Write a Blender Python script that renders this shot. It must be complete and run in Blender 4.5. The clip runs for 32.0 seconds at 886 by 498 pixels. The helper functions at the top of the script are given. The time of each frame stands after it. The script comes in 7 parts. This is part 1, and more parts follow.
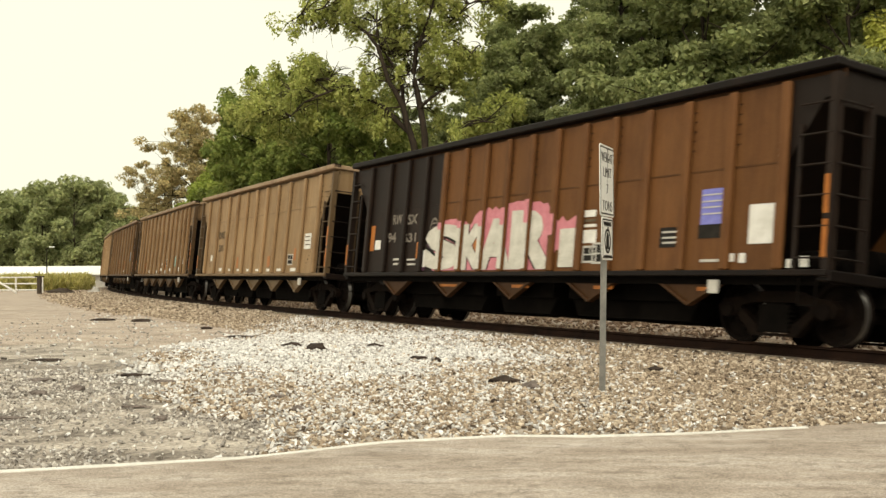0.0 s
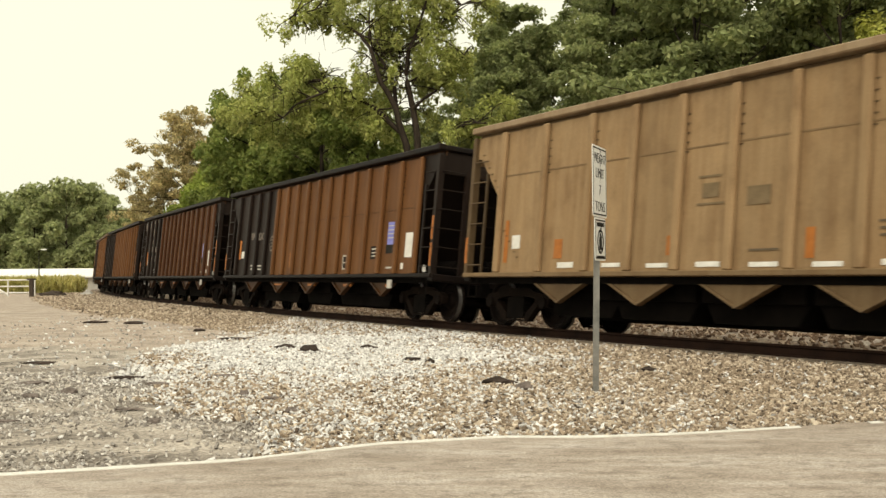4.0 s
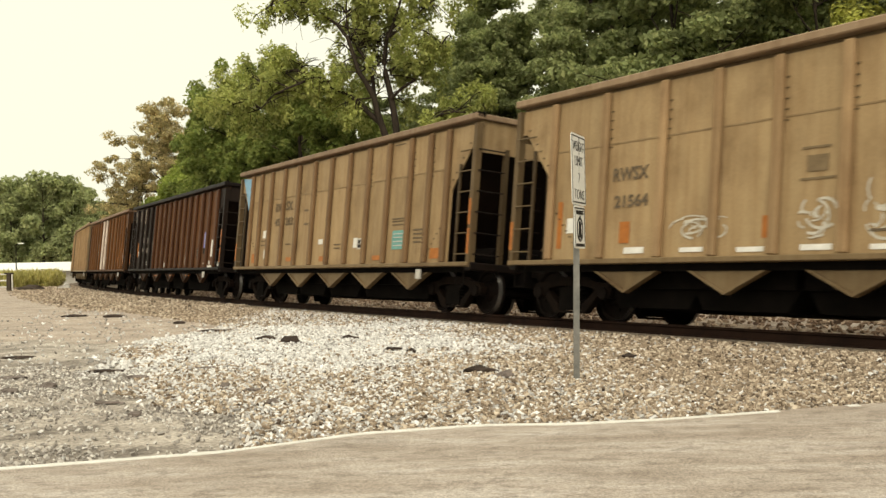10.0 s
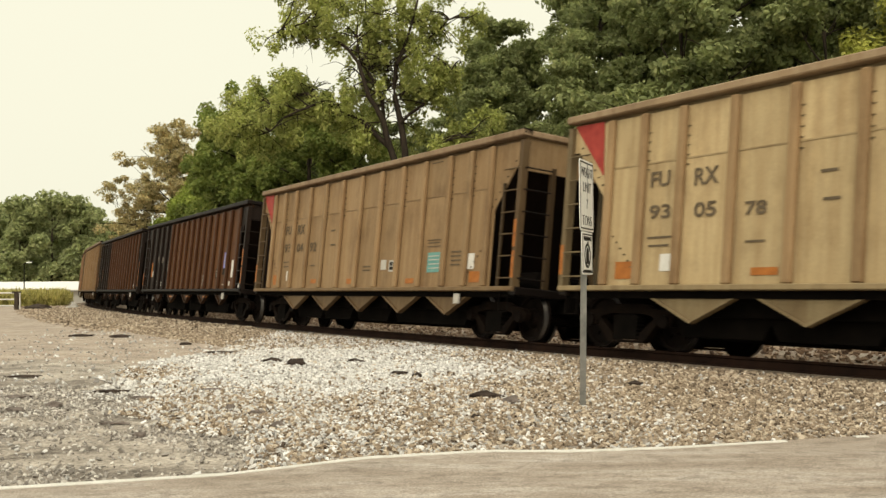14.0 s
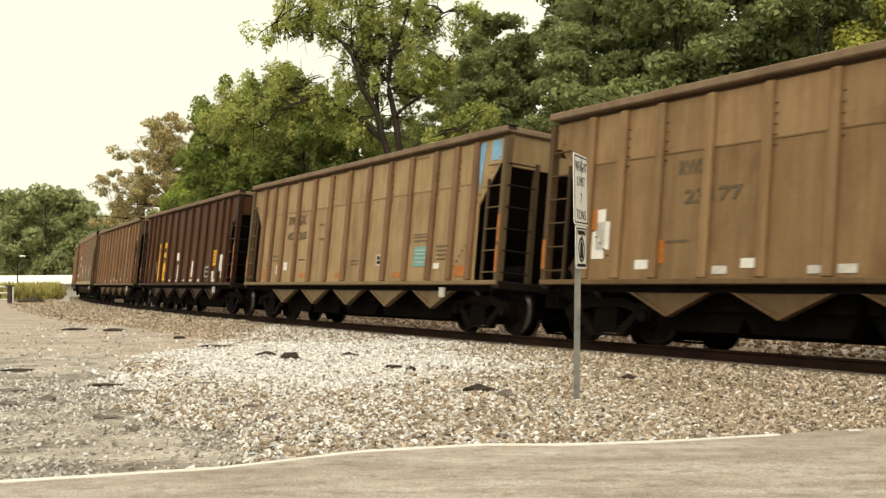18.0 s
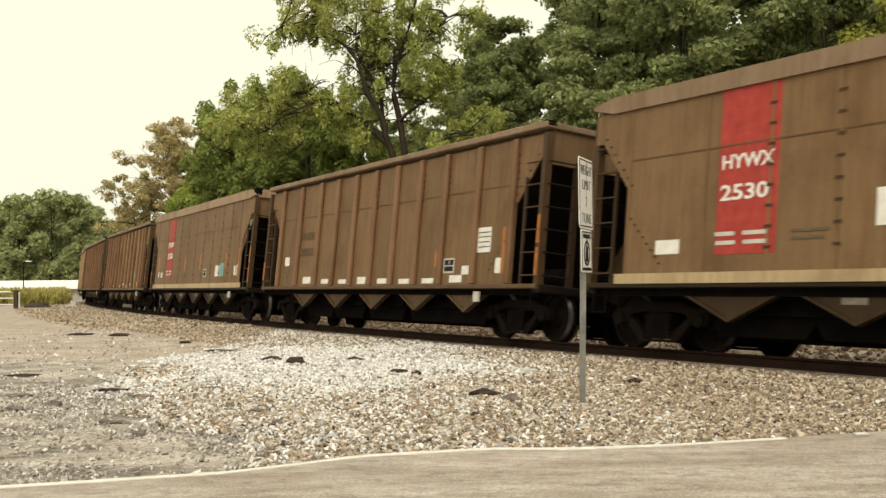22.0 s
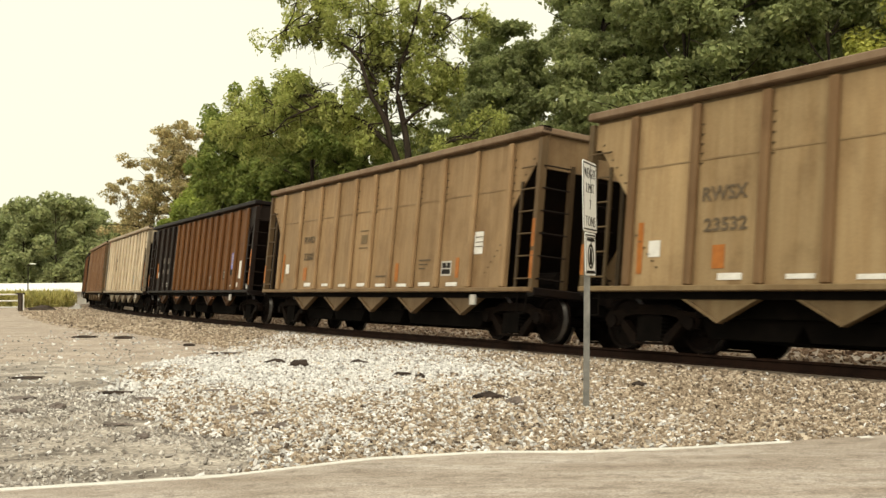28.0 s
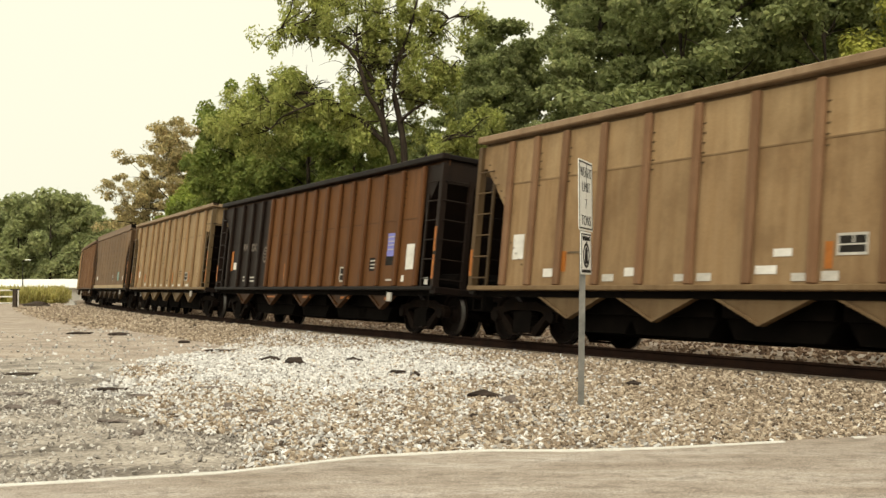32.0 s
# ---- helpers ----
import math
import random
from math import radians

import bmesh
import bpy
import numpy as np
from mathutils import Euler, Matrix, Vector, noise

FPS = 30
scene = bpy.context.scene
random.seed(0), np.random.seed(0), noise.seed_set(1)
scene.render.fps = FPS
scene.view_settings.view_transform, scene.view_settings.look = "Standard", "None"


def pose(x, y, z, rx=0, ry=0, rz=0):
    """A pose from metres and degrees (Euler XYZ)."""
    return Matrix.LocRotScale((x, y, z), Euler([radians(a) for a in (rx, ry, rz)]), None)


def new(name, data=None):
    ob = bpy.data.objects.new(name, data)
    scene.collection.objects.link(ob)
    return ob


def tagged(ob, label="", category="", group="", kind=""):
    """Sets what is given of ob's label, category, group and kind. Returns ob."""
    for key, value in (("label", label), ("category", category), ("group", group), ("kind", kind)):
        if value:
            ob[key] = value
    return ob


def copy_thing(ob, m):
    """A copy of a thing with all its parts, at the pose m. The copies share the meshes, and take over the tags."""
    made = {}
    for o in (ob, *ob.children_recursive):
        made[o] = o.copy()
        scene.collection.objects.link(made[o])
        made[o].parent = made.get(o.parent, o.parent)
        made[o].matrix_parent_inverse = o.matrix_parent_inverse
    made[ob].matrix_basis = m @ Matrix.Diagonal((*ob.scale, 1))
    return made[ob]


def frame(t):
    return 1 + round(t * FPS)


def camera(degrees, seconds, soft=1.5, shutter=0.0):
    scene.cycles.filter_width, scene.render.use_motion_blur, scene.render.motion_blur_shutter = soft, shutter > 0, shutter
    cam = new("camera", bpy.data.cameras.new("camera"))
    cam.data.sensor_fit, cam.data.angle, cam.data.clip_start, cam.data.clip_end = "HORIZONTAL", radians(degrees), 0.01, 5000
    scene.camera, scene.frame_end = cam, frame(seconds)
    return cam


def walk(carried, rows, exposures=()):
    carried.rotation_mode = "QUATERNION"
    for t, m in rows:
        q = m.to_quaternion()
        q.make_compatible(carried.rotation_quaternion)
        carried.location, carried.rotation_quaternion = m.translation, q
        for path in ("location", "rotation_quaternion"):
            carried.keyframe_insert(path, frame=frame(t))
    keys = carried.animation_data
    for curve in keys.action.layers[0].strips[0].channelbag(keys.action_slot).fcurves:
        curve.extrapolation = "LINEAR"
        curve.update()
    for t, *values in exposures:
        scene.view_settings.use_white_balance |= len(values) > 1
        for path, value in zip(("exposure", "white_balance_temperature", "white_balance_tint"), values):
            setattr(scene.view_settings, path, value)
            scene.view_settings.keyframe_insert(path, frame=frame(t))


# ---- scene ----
# A coal train rolls round a curve past a gravel lot; the filming eye stands at one spot and sways a little.
EYE = (0.0, 0.0, 1.29)
# seconds, then the three turns of the held camera in degrees
SWAY = (
    (0, 91.325, 0.280, 1.369), (0.5, 91.415, 0.233, 1.270), (1, 91.454, 0.205, 1.262), (1.5, 91.408, 0.113, 1.194),
    (2, 91.397, 0.141, 1.286), (2.5, 91.322, 0.138, 1.325), (3, 91.372, 0.160, 1.385), (3.5, 91.332, 0.367, 1.233),
    (5.5, 91.736, 0.606, 0.210), (6, 91.753, 1.069, 0.072), (6.5, 91.434, 1.317, 0.092), (7, 91.194, 1.219, 0.098),
    (7.5, 91.022, 1.283, -0.321), (8, 90.977, 1.117, -0.567), (8.5, 90.865, 1.389, -0.542), (9, 90.738, 1.361, -0.371),
    (9.5, 90.722, 1.406, -0.181), (10, 90.795, 1.131, -0.077), (10.5, 91.057, 1.044, -0.034), (11, 91.369, 0.716, 0.031),
    (11.5, 91.601, 0.770, 0.286), (12, 91.760, 1.000, 0.558), (12.5, 91.799, 0.963, 0.834), (13, 91.930, 0.671, 0.818),
    (13.5, 92.118, 0.677, 0.534), (14, 92.129, 0.381, 0.305), (14.5, 92.159, 0.306, 0.084), (16.5, 91.926, 0.348, -0.138),
    (17, 91.761, 0.525, -0.076), (17.5, 91.782, 0.407, -0.036), (18, 91.795, 0.349, -0.019), (18.5, 91.887, 0.074, 0.022),
    (19, 91.913, 0.021, 0.001), (19.5, 91.896, 0.102, 0.064), (20, 91.923, 0.322, 0.131), (20.5, 91.981, 0.297, 0.088),
    (21, 92.042, 0.293, 0.042), (21.5, 92.055, 0.319, 0.211), (22, 92.019, 0.498, 0.273), (22.5, 91.916, 0.522, 0.347),
    (23, 91.955, 0.558, 0.284), (23.5, 91.921, 0.435, 0.304), (24, 91.974, 0.494, 0.399), (24.5, 92.067, 0.439, 0.352),
    (25, 92.015, 0.588, 0.358), (25.5, 91.984, 0.726, 0.356), (27.5, 91.943, 0.494, 0.525), (28, 92.181, 0.450, 0.481),
    (28.5, 92.277, 0.538, 0.542), (29, 92.376, 0.496, 0.509), (29.5, 92.339, 0.611, 0.483), (30, 92.303, 0.398, 0.532),
    (30.5, 92.143, 0.475, 0.604), (31, 92.124, 0.043, 0.579), (31.5, 92.063, 0.067, 0.416), (32, 92.085, 0.142, 0.231),
)
cam = camera(45.67, 32.0, soft=1.45, shutter=0.13)
# the camera's own exposure breathes a little with the darker and paler cars
STOPS = ((0, 1.0), (1, 0.95), (2, 0.97), (3, 0.93), (6, 1.08), (7, 1.10), (8, 1.12), (9, 1.14), (10, 0.98), (11, 0.97), (12, 1.09), (13, 0.92), (14, 0.85), (17, 1.18), (18, 1.03), (19, 0.99), (20, 1.05), (21, 0.95), (22, 0.95), (23, 0.95), (24, 0.96), (25, 0.98), (28, 1.0), (29, 1.0), (30, 1.03), (31, 0.80), (32, 0.93))
walk(cam, [(t, pose(*EYE, rx, ry, rz)) for t, rx, ry, rz in SWAY], [(t, stops, 6700, 11) for t, stops in STOPS])

# ---- light ----
SUN_HEIGHT, SUN_TURN = radians(46), radians(188)
sky = bpy.data.worlds.new("overcast_sky")
scene.world = sky
sky.use_nodes = True
wn, wl = sky.node_tree.nodes, sky.node_tree.links
air = wn.new("ShaderNodeTexSky")
air.sky_type, air.sun_disc, air.sun_elevation, air.sun_rotation = "NISHITA", False, SUN_HEIGHT, SUN_TURN
air.air_density, air.dust_density = 1.2, 9.0
pale = wn.new("ShaderNodeHueSaturation")
pale.inputs["Saturation"].default_value = 0.22
warm = wn.new("ShaderNodeMix")
warm.data_type, warm.blend_type = "RGBA", "MULTIPLY"
warm.inputs[0].default_value = 1.0
warm.inputs[7].default_value = (0.78, 0.76, 0.58, 1)
wl.new(air.outputs[0], pale.inputs["Color"])
wl.new(pale.outputs[0], warm.inputs[6])
cloud = wn.new("ShaderNodeMix")
cloud.data_type = "RGBA"
cloud.inputs[0].default_value = 0.93
cloud.inputs[7].default_value = (3.62, 3.62, 2.95, 1)
wl.new(warm.outputs[2], cloud.inputs[6])
wl.new(cloud.outputs[2], wn["Background"].inputs["Color"])
wn["Background"].inputs["Strength"].default_value = 0.15
sun = new("sun", bpy.data.lights.new("sun", "SUN"))
sun.data.energy, sun.data.angle, sun.data.color = 1.1, radians(50), (1.0, 0.93, 0.80)
sun.rotation_euler = (math.pi / 2 - SUN_HEIGHT, 0, math.pi - SUN_TURN)

# ---- the track's line: metres along it, curvature, heading ----
BANK = radians(5.98)
RAIL_TOP = 0.243
SHORT_CAR, LONG_CAR = 15.73, 16.84
LONG_ONES = (0, 5, 6, 7, 8, 12, 13, 16, 17, 30, 33)
S_LINE = np.arange(-760.0, 760.5, 0.5)


def bend_at(s):
    k = 0.002502 + -2.501e-06 * np.clip(s, -92, 40)
    k = np.where(s < -92, 0.0024, k)
    return np.where(s > 110, 0.0, k)


BENDS = bend_at(S_LINE)
I0 = int(np.argmin(abs(S_LINE)))
HEADS = np.concatenate([[0], np.cumsum((BENDS[1:] + BENDS[:-1]) * 0.25)])
HEADS += -1.05229 - HEADS[I0]
X_LINE = np.concatenate([[0], np.cumsum((np.cos(HEADS[1:]) + np.cos(HEADS[:-1])) * 0.25)])
Y_LINE = np.concatenate([[0], np.cumsum((np.sin(HEADS[1:]) + np.sin(HEADS[:-1])) * 0.25)])
X_LINE += -1.181 - X_LINE[I0]
Y_LINE += 26.558 - Y_LINE[I0]


def on_line(s):
    return np.array([np.interp(s, S_LINE, X_LINE), np.interp(s, S_LINE, Y_LINE)])


def head_at(s):
    return np.interp(s, S_LINE, HEADS)


def track_uv(x, y):
    """Metres along and beside the track (plus: the lot's side) for arrays of places."""
    x, y = np.asarray(x, float).ravel(), np.asarray(y, float).ravel()
    along, beside = np.empty(len(x)), np.empty(len(x))
    ls = slice(None, None, 4)
    lx, ly, lh, sv = X_LINE[ls], Y_LINE[ls], HEADS[ls], S_LINE[ls]
    for a in range(0, len(x), 2000):
        b = slice(a, a + 2000)
        d2 = (x[b, None] - lx) ** 2 + (y[b, None] - ly) ** 2
        i = d2.argmin(1)
        dx, dy = x[b] - lx[i], y[b] - ly[i]
        along[b] = sv[i] + dx * np.cos(lh[i]) + dy * np.sin(lh[i])
        side = dx * np.sin(lh[i]) - dy * np.cos(lh[i])
        beside[b] = np.where(np.sqrt(d2[np.arange(len(i)), i]) > 4, np.sign(side) * np.sqrt(d2[np.arange(len(i)), i]), side)
    return along, beside


U_KNOTS = (-90, -40, -22, -13, -8, -4, -2.7, -1.6, 1.2, 2.2, 3.4, 6)
Z_KNOTS = (4.5, 3.5, 1.6, 0.5, 0.15, 0.0, -0.22, -0.38, -0.3, -0.12, -0.02, 0.0)


def ground_z(x, y):
    return np.interp(track_uv(x, y)[1], U_KNOTS, Z_KNOTS)


# how far the train has rolled along the line at some seconds
ROLL_T = (-3, 0, 1, 2, 3, 6, 7, 8, 9, 10, 11, 12, 13, 14, 17, 18, 19, 20, 21, 22, 23, 24, 25, 28, 29, 30, 31, 32, 35)
ROLL_S = (-54.44, -2.24, 15.08, 32.65, 50.11, 101.05, 117.97, 134.63, 151.38, 168.31, 185.22, 201.91, 218.38, 234.76, 283.37, 299.55, 315.77, 331.91, 347.98, 363.60, 379.63, 395.33, 411.20, 457.70, 473.03, 488.03, 503.20, 518.30, 563.30)


def rolled(t):
    i = max(1, min(len(ROLL_T) - 3, int(np.searchsorted(ROLL_T, t)) - 1))
    t0, t1 = ROLL_T[i], ROLL_T[i + 1]
    m0 = (ROLL_S[i + 1] - ROLL_S[i - 1]) / (ROLL_T[i + 1] - ROLL_T[i - 1])
    m1 = (ROLL_S[i + 2] - ROLL_S[i]) / (ROLL_T[i + 2] - ROLL_T[i])
    w, h = (t - t0) / (t1 - t0), t1 - t0
    return (2 * w**3 - 3 * w**2 + 1) * ROLL_S[i] + (w**3 - 2 * w**2 + w) * h * m0 + (3 * w**2 - 2 * w**3) * ROLL_S[i + 1] + (w**3 - w**2) * h * m1


def car_length(k):
    return LONG_CAR if k in LONG_ONES else SHORT_CAR


def tail_of(k):
    """Metres from the first car's tail back to the tail of car k."""
    return sum(car_length(j) for j in range(1, k + 1)) if k >= 0 else -car_length(0)


COUPLER_SLACK = {7: -0.25, 8: -0.15, 12: -0.2, 13: -0.2}


def car_pose(k, t):
    """Where car k of the train stands at t: its frame sits between the rails at the height of their tops."""
    mid = rolled(t) - tail_of(k) + car_length(k) / 2 + COUPLER_SLACK.get(k, 0.0)
    a, b = on_line(mid - 6.17), on_line(mid + 6.17)
    turn = math.atan2(b[1] - a[1], b[0] - a[0])
    # the outer rail carries the height, the car leans in about it
    lean = Matrix.Translation((0, -0.75, RAIL_TOP)) @ Matrix.Rotation(-BANK, 4, "X") @ Matrix.Translation((0, 0.75, 0))
    return Matrix.Translation(((a[0] + b[0]) / 2, (a[1] + b[1]) / 2, 0)) @ Matrix.Rotation(turn, 4, "Z") @ lean

# ---- materials ----
def shader(name, rough=0.8, metal=0.0):
    m = bpy.data.materials.new(name)
    m.use_nodes = True
    b = m.node_tree.nodes["Principled BSDF"]
    b.inputs["Roughness"].default_value, b.inputs["Metallic"].default_value = rough, metal
    b.inputs["Specular IOR Level"].default_value = 0.25
    return m, m.node_tree.nodes, m.node_tree.links, b


def noise_tex(n, l, scale, detail=6.0, coord="Object", stretch=(1, 1, 1), rough=0.6):
    tc, mp, t = n.new("ShaderNodeTexCoord"), n.new("ShaderNodeMapping"), n.new("ShaderNodeTexNoise")
    mp.inputs["Scale"].default_value = stretch
    t.inputs["Scale"].default_value, t.inputs["Detail"].default_value, t.inputs["Roughness"].default_value = scale, detail, rough
    l.new(tc.outputs[coord], mp.inputs[0])
    l.new(mp.outputs[0], t.inputs["Vector"])
    return t.outputs["Fac"]


def ramp(n, l, fac, stops):
    r = n.new("ShaderNodeValToRGB")
    while len(r.color_ramp.elements) < len(stops):
        r.color_ramp.elements.new(0.5)
    for e, (p, c) in zip(r.color_ramp.elements, stops):
        e.position, e.color = p, (*c, 1) if len(c) == 3 else c
    l.new(fac, r.inputs[0])
    return r.outputs[0]


def mixed(n, l, fac, a, b, how="MIX"):
    m = n.new("ShaderNodeMix")
    m.data_type, m.blend_type = "RGBA", how
    for sock, v in ((m.inputs[0], fac), (m.inputs[6], a), (m.inputs[7], b)):
        if isinstance(v, (int, float)):
            sock.default_value = v
        elif isinstance(v, tuple):
            sock.default_value = (*v, 1)
        else:
            l.new(v, sock)
    return m.outputs[2]


def grey(v):
    return (v, v, v)


def bumped(n, l, b, height, strength=0.4, dist=0.02):
    u = n.new("ShaderNodeBump")
    u.inputs["Strength"].default_value, u.inputs["Distance"].default_value = strength, dist
    l.new(height, u.inputs["Height"])
    l.new(u.outputs[0], b.inputs["Normal"])


def worn(name, c1, c2, rough=0.8, metal=0.0, scale=6.0, bump=0.25, stretch=(1, 1, 1), coord="Object"):
    """A plain surface with large stains and a fine grain."""
    m, n, l, b = shader(name, rough, metal)
    big = noise_tex(n, l, scale, 5, coord, stretch)
    fine = noise_tex(n, l, scale * 11, 4, coord, stretch)
    col = ramp(n, l, big, ((0.3, c1), (0.7, c2)))
    col = mixed(n, l, 0.35, col, ramp(n, l, fine, ((0.3, grey(0.45)), (0.7, grey(1.0)))), "MULTIPLY")
    l.new(col, b.inputs["Base Color"])
    bumped(n, l, b, fine, bump, 0.01)
    return m


def paint(name, streak=0.42, rough=0.55):
    """Weathered freight-car paint in the object's own colour, with run-down dust and rust."""
    m, n, l, b = shader(name, rough)
    info = n.new("ShaderNodeObjectInfo")
    tc, apart, gap = n.new("ShaderNodeTexCoord"), n.new("ShaderNodeVectorMath"), n.new("ShaderNodeVectorMath")
    gap.operation = "SCALE"
    gap.inputs[0].default_value = (37.0, 11.0, 5.0)
    l.new(info.outputs["Random"], gap.inputs["Scale"])
    l.new(tc.outputs["Object"], apart.inputs[0])
    l.new(gap.outputs[0], apart.inputs[1])

    def cloud_of(scale, detail, stretch):
        mp, t = n.new("ShaderNodeMapping"), n.new("ShaderNodeTexNoise")
        mp.inputs["Scale"].default_value = stretch
        t.inputs["Scale"].default_value, t.inputs["Detail"].default_value, t.inputs["Roughness"].default_value = scale, detail, 0.62
        l.new(apart.outputs[0], mp.inputs[0])
        l.new(mp.outputs[0], t.inputs["Vector"])
        return t.outputs["Fac"]

    runs = cloud_of(3.2, 7, (2.4, 2.4, 0.16))
    spots = cloud_of(1.2, 8, (1, 1, 0.7))
    chalk = cloud_of(1.7, 7, (1.3, 1.3, 0.5))
    fine = noise_tex(n, l, 38, 4, "Object")
    base = mixed(n, l, ramp(n, l, runs, ((0.40, grey(0)), (0.64, grey(streak)))), info.outputs["Color"], mixed(n, l, 1.0, info.outputs["Color"], (0.62, 0.5, 0.4), "MULTIPLY"))
    rust = mixed(n, l, 0.5, mixed(n, l, 1.0, info.outputs["Color"], (0.5, 0.38, 0.3), "MULTIPLY"), (0.045, 0.022, 0.012))
    base = mixed(n, l, ramp(n, l, spots, ((0.48, grey(0)), (0.72, grey(0.5)))), base, rust)
    base = mixed(n, l, ramp(n, l, chalk, ((0.52, grey(0)), (0.74, grey(0.34)))), base, mixed(n, l, 1.0, info.outputs["Color"], (1.38, 1.34, 1.26), "MULTIPLY"))
    base = mixed(n, l, 0.3, base, ramp(n, l, fine, ((0.3, grey(0.6)), (0.7, grey(1.15)))), "MULTIPLY")
    jitter = n.new("ShaderNodeMapRange")
    jitter.inputs[3].default_value, jitter.inputs[4].default_value = 0.88, 1.10
    l.new(info.outputs["Random"], jitter.inputs[0])
    base = mixed(n, l, 1.0, base, jitter.outputs[0], "MULTIPLY")
    l.new(base, b.inputs["Base Color"])
    b.inputs["Specular IOR Level"].default_value = 0.12
    bumped(n, l, b, spots, 0.12, 0.03)
    return m


def leafy(name, c1, c2, c3):
    m, n, l, b = shader(name, 0.6)
    g = n.new("ShaderNodeNewGeometry")
    big = noise_tex(n, l, 0.8, 4)
    col = ramp(n, l, g.outputs["Random Per Island"], ((0.0, c1), (0.55, c2), (1.0, c3)))
    col = mixed(n, l, 0.75, col, ramp(n, l, big, ((0.36, grey(0.55)), (0.64, grey(1.3)))), "MULTIPLY")
    l.new(col, b.inputs["Base Color"])
    thin = n.new("ShaderNodeBsdfTranslucent")
    l.new(col, thin.inputs["Color"])
    mx = n.new("ShaderNodeMixShader")
    mx.inputs[0].default_value = 0.5
    l.new(b.outputs[0], mx.inputs[1])
    l.new(thin.outputs[0], mx.inputs[2])
    l.new(mx.outputs[0], n["Material Output"].inputs["Surface"])
    return m


def stony(name, c1, c2, c3):
    m, n, l, b = shader(name, 0.85)
    g = n.new("ShaderNodeNewGeometry")
    fine = noise_tex(n, l, 30, 4)
    col = ramp(n, l, g.outputs["Random Per Island"], ((0.0, c1), (0.16, tuple(a * 0.72 for a in c2)), (0.55, c2), (1.0, c3)))
    col = mixed(n, l, 0.4, col, ramp(n, l, fine, ((0.3, grey(0.55)), (0.7, grey(1.1)))), "MULTIPLY")
    l.new(col, b.inputs["Base Color"])
    return m


PAINT = paint("weathered_car_paint")
# running gear and underframe: under-car shade is put into these near-black colours
DARK_STEEL = worn("grimy_and_shaded_steel", (0.003, 0.0026, 0.0022), (0.008, 0.006, 0.005), 1.0, 0.0, 4)
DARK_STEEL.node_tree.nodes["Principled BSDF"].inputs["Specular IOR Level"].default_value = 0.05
WHEEL_STEEL = worn("oily_shaded_wheel_steel", (0.0033, 0.0023, 0.0020), (0.0099, 0.0060, 0.0044), 0.8, 0.0, 5)
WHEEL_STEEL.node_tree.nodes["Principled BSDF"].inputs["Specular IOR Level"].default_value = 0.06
TRUCK_STEEL = worn("dusty_shaded_truck_steel", (0.0042, 0.0031, 0.0028), (0.0140, 0.0084, 0.0056), 0.85, 0.0, 6)
CREAM_WOOD = worn("cream_painted_wood", (0.42, 0.34, 0.16), (0.58, 0.49, 0.26), 0.7, 0, 5)
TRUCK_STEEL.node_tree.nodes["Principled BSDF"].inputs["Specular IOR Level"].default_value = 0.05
RAIL_STEEL = worn("rusty_rail_steel", (0.010, 0.0055, 0.0042), (0.027, 0.0135, 0.0088), 0.9, 0.0, 3)
RAIL_STEEL.node_tree.nodes["Principled BSDF"].inputs["Specular IOR Level"].default_value = 0.08
RUBBED = worn("rubbed_bright_steel", (0.30, 0.28, 0.26), (0.45, 0.43, 0.40), 0.35, 0.9, 8, 0.1)
TIE_WOOD = worn("creosoted_wood", (0.035, 0.027, 0.02), (0.08, 0.06, 0.045), 0.9, 0, 3, 0.5, (1, 8, 8))
BARK = worn("tree_bark", (0.018, 0.013, 0.009), (0.055, 0.040, 0.028), 0.95, 0, 3, 0.8, (3, 3, 0.5))
RED_TWIG = worn("reddish_brown_twig", (0.07, 0.035, 0.022), (0.16, 0.085, 0.055), 0.9, 0, 9, 0.3)
WHITE_PAINT = worn("chalky_white_paint", (0.62, 0.60, 0.55), (0.82, 0.80, 0.76), 0.6, 0, 5, 0.1)
ORANGE = worn("dusty_orange_reflector", (0.30, 0.095, 0.014), (0.46, 0.16, 0.03), 0.5, 0, 6, 0.1)
YELLOW = worn("yellow_decal", (0.70, 0.33, 0.012), (0.84, 0.44, 0.025), 0.55, 0, 5, 0.1)
BLUE = worn("violet_blue_decal", (0.16, 0.16, 0.50), (0.24, 0.25, 0.62), 0.5, 0, 7, 0.1)
TEAL = worn("teal_decal", (0.10, 0.28, 0.26), (0.18, 0.38, 0.34), 0.55, 0, 7, 0.1)
SKY_BLUE = worn("light_blue_paint", (0.16, 0.32, 0.48), (0.25, 0.45, 0.62), 0.55, 0, 5, 0.1)
RED = worn("faded_red_paint", (0.28, 0.028, 0.022), (0.42, 0.055, 0.04), 0.6, 0, 5, 0.1)
PINK = worn("pink_spray_paint", (0.50, 0.16, 0.20), (0.66, 0.26, 0.30), 0.55, 0, 5, 0.1)
BLACK = worn("flat_black_paint", (0.014, 0.0125, 0.011), (0.032, 0.028, 0.024), 0.75, 0, 5, 0.1)
BLACK.node_tree.nodes["Principled BSDF"].inputs["Specular IOR Level"].default_value = 0.08
FAINT_MARK = worn("almost_gone_stencil", (0.15, 0.108, 0.064), (0.215, 0.155, 0.09), 0.8, 0, 6, 0.1)
FAINT_MARK.node_tree.nodes["Principled BSDF"].inputs["Specular IOR Level"].default_value = 0.06
PLUM = worn("violet_spray_paint", (0.05, 0.02, 0.04), (0.11, 0.045, 0.08), 0.7, 0, 6, 0.1)
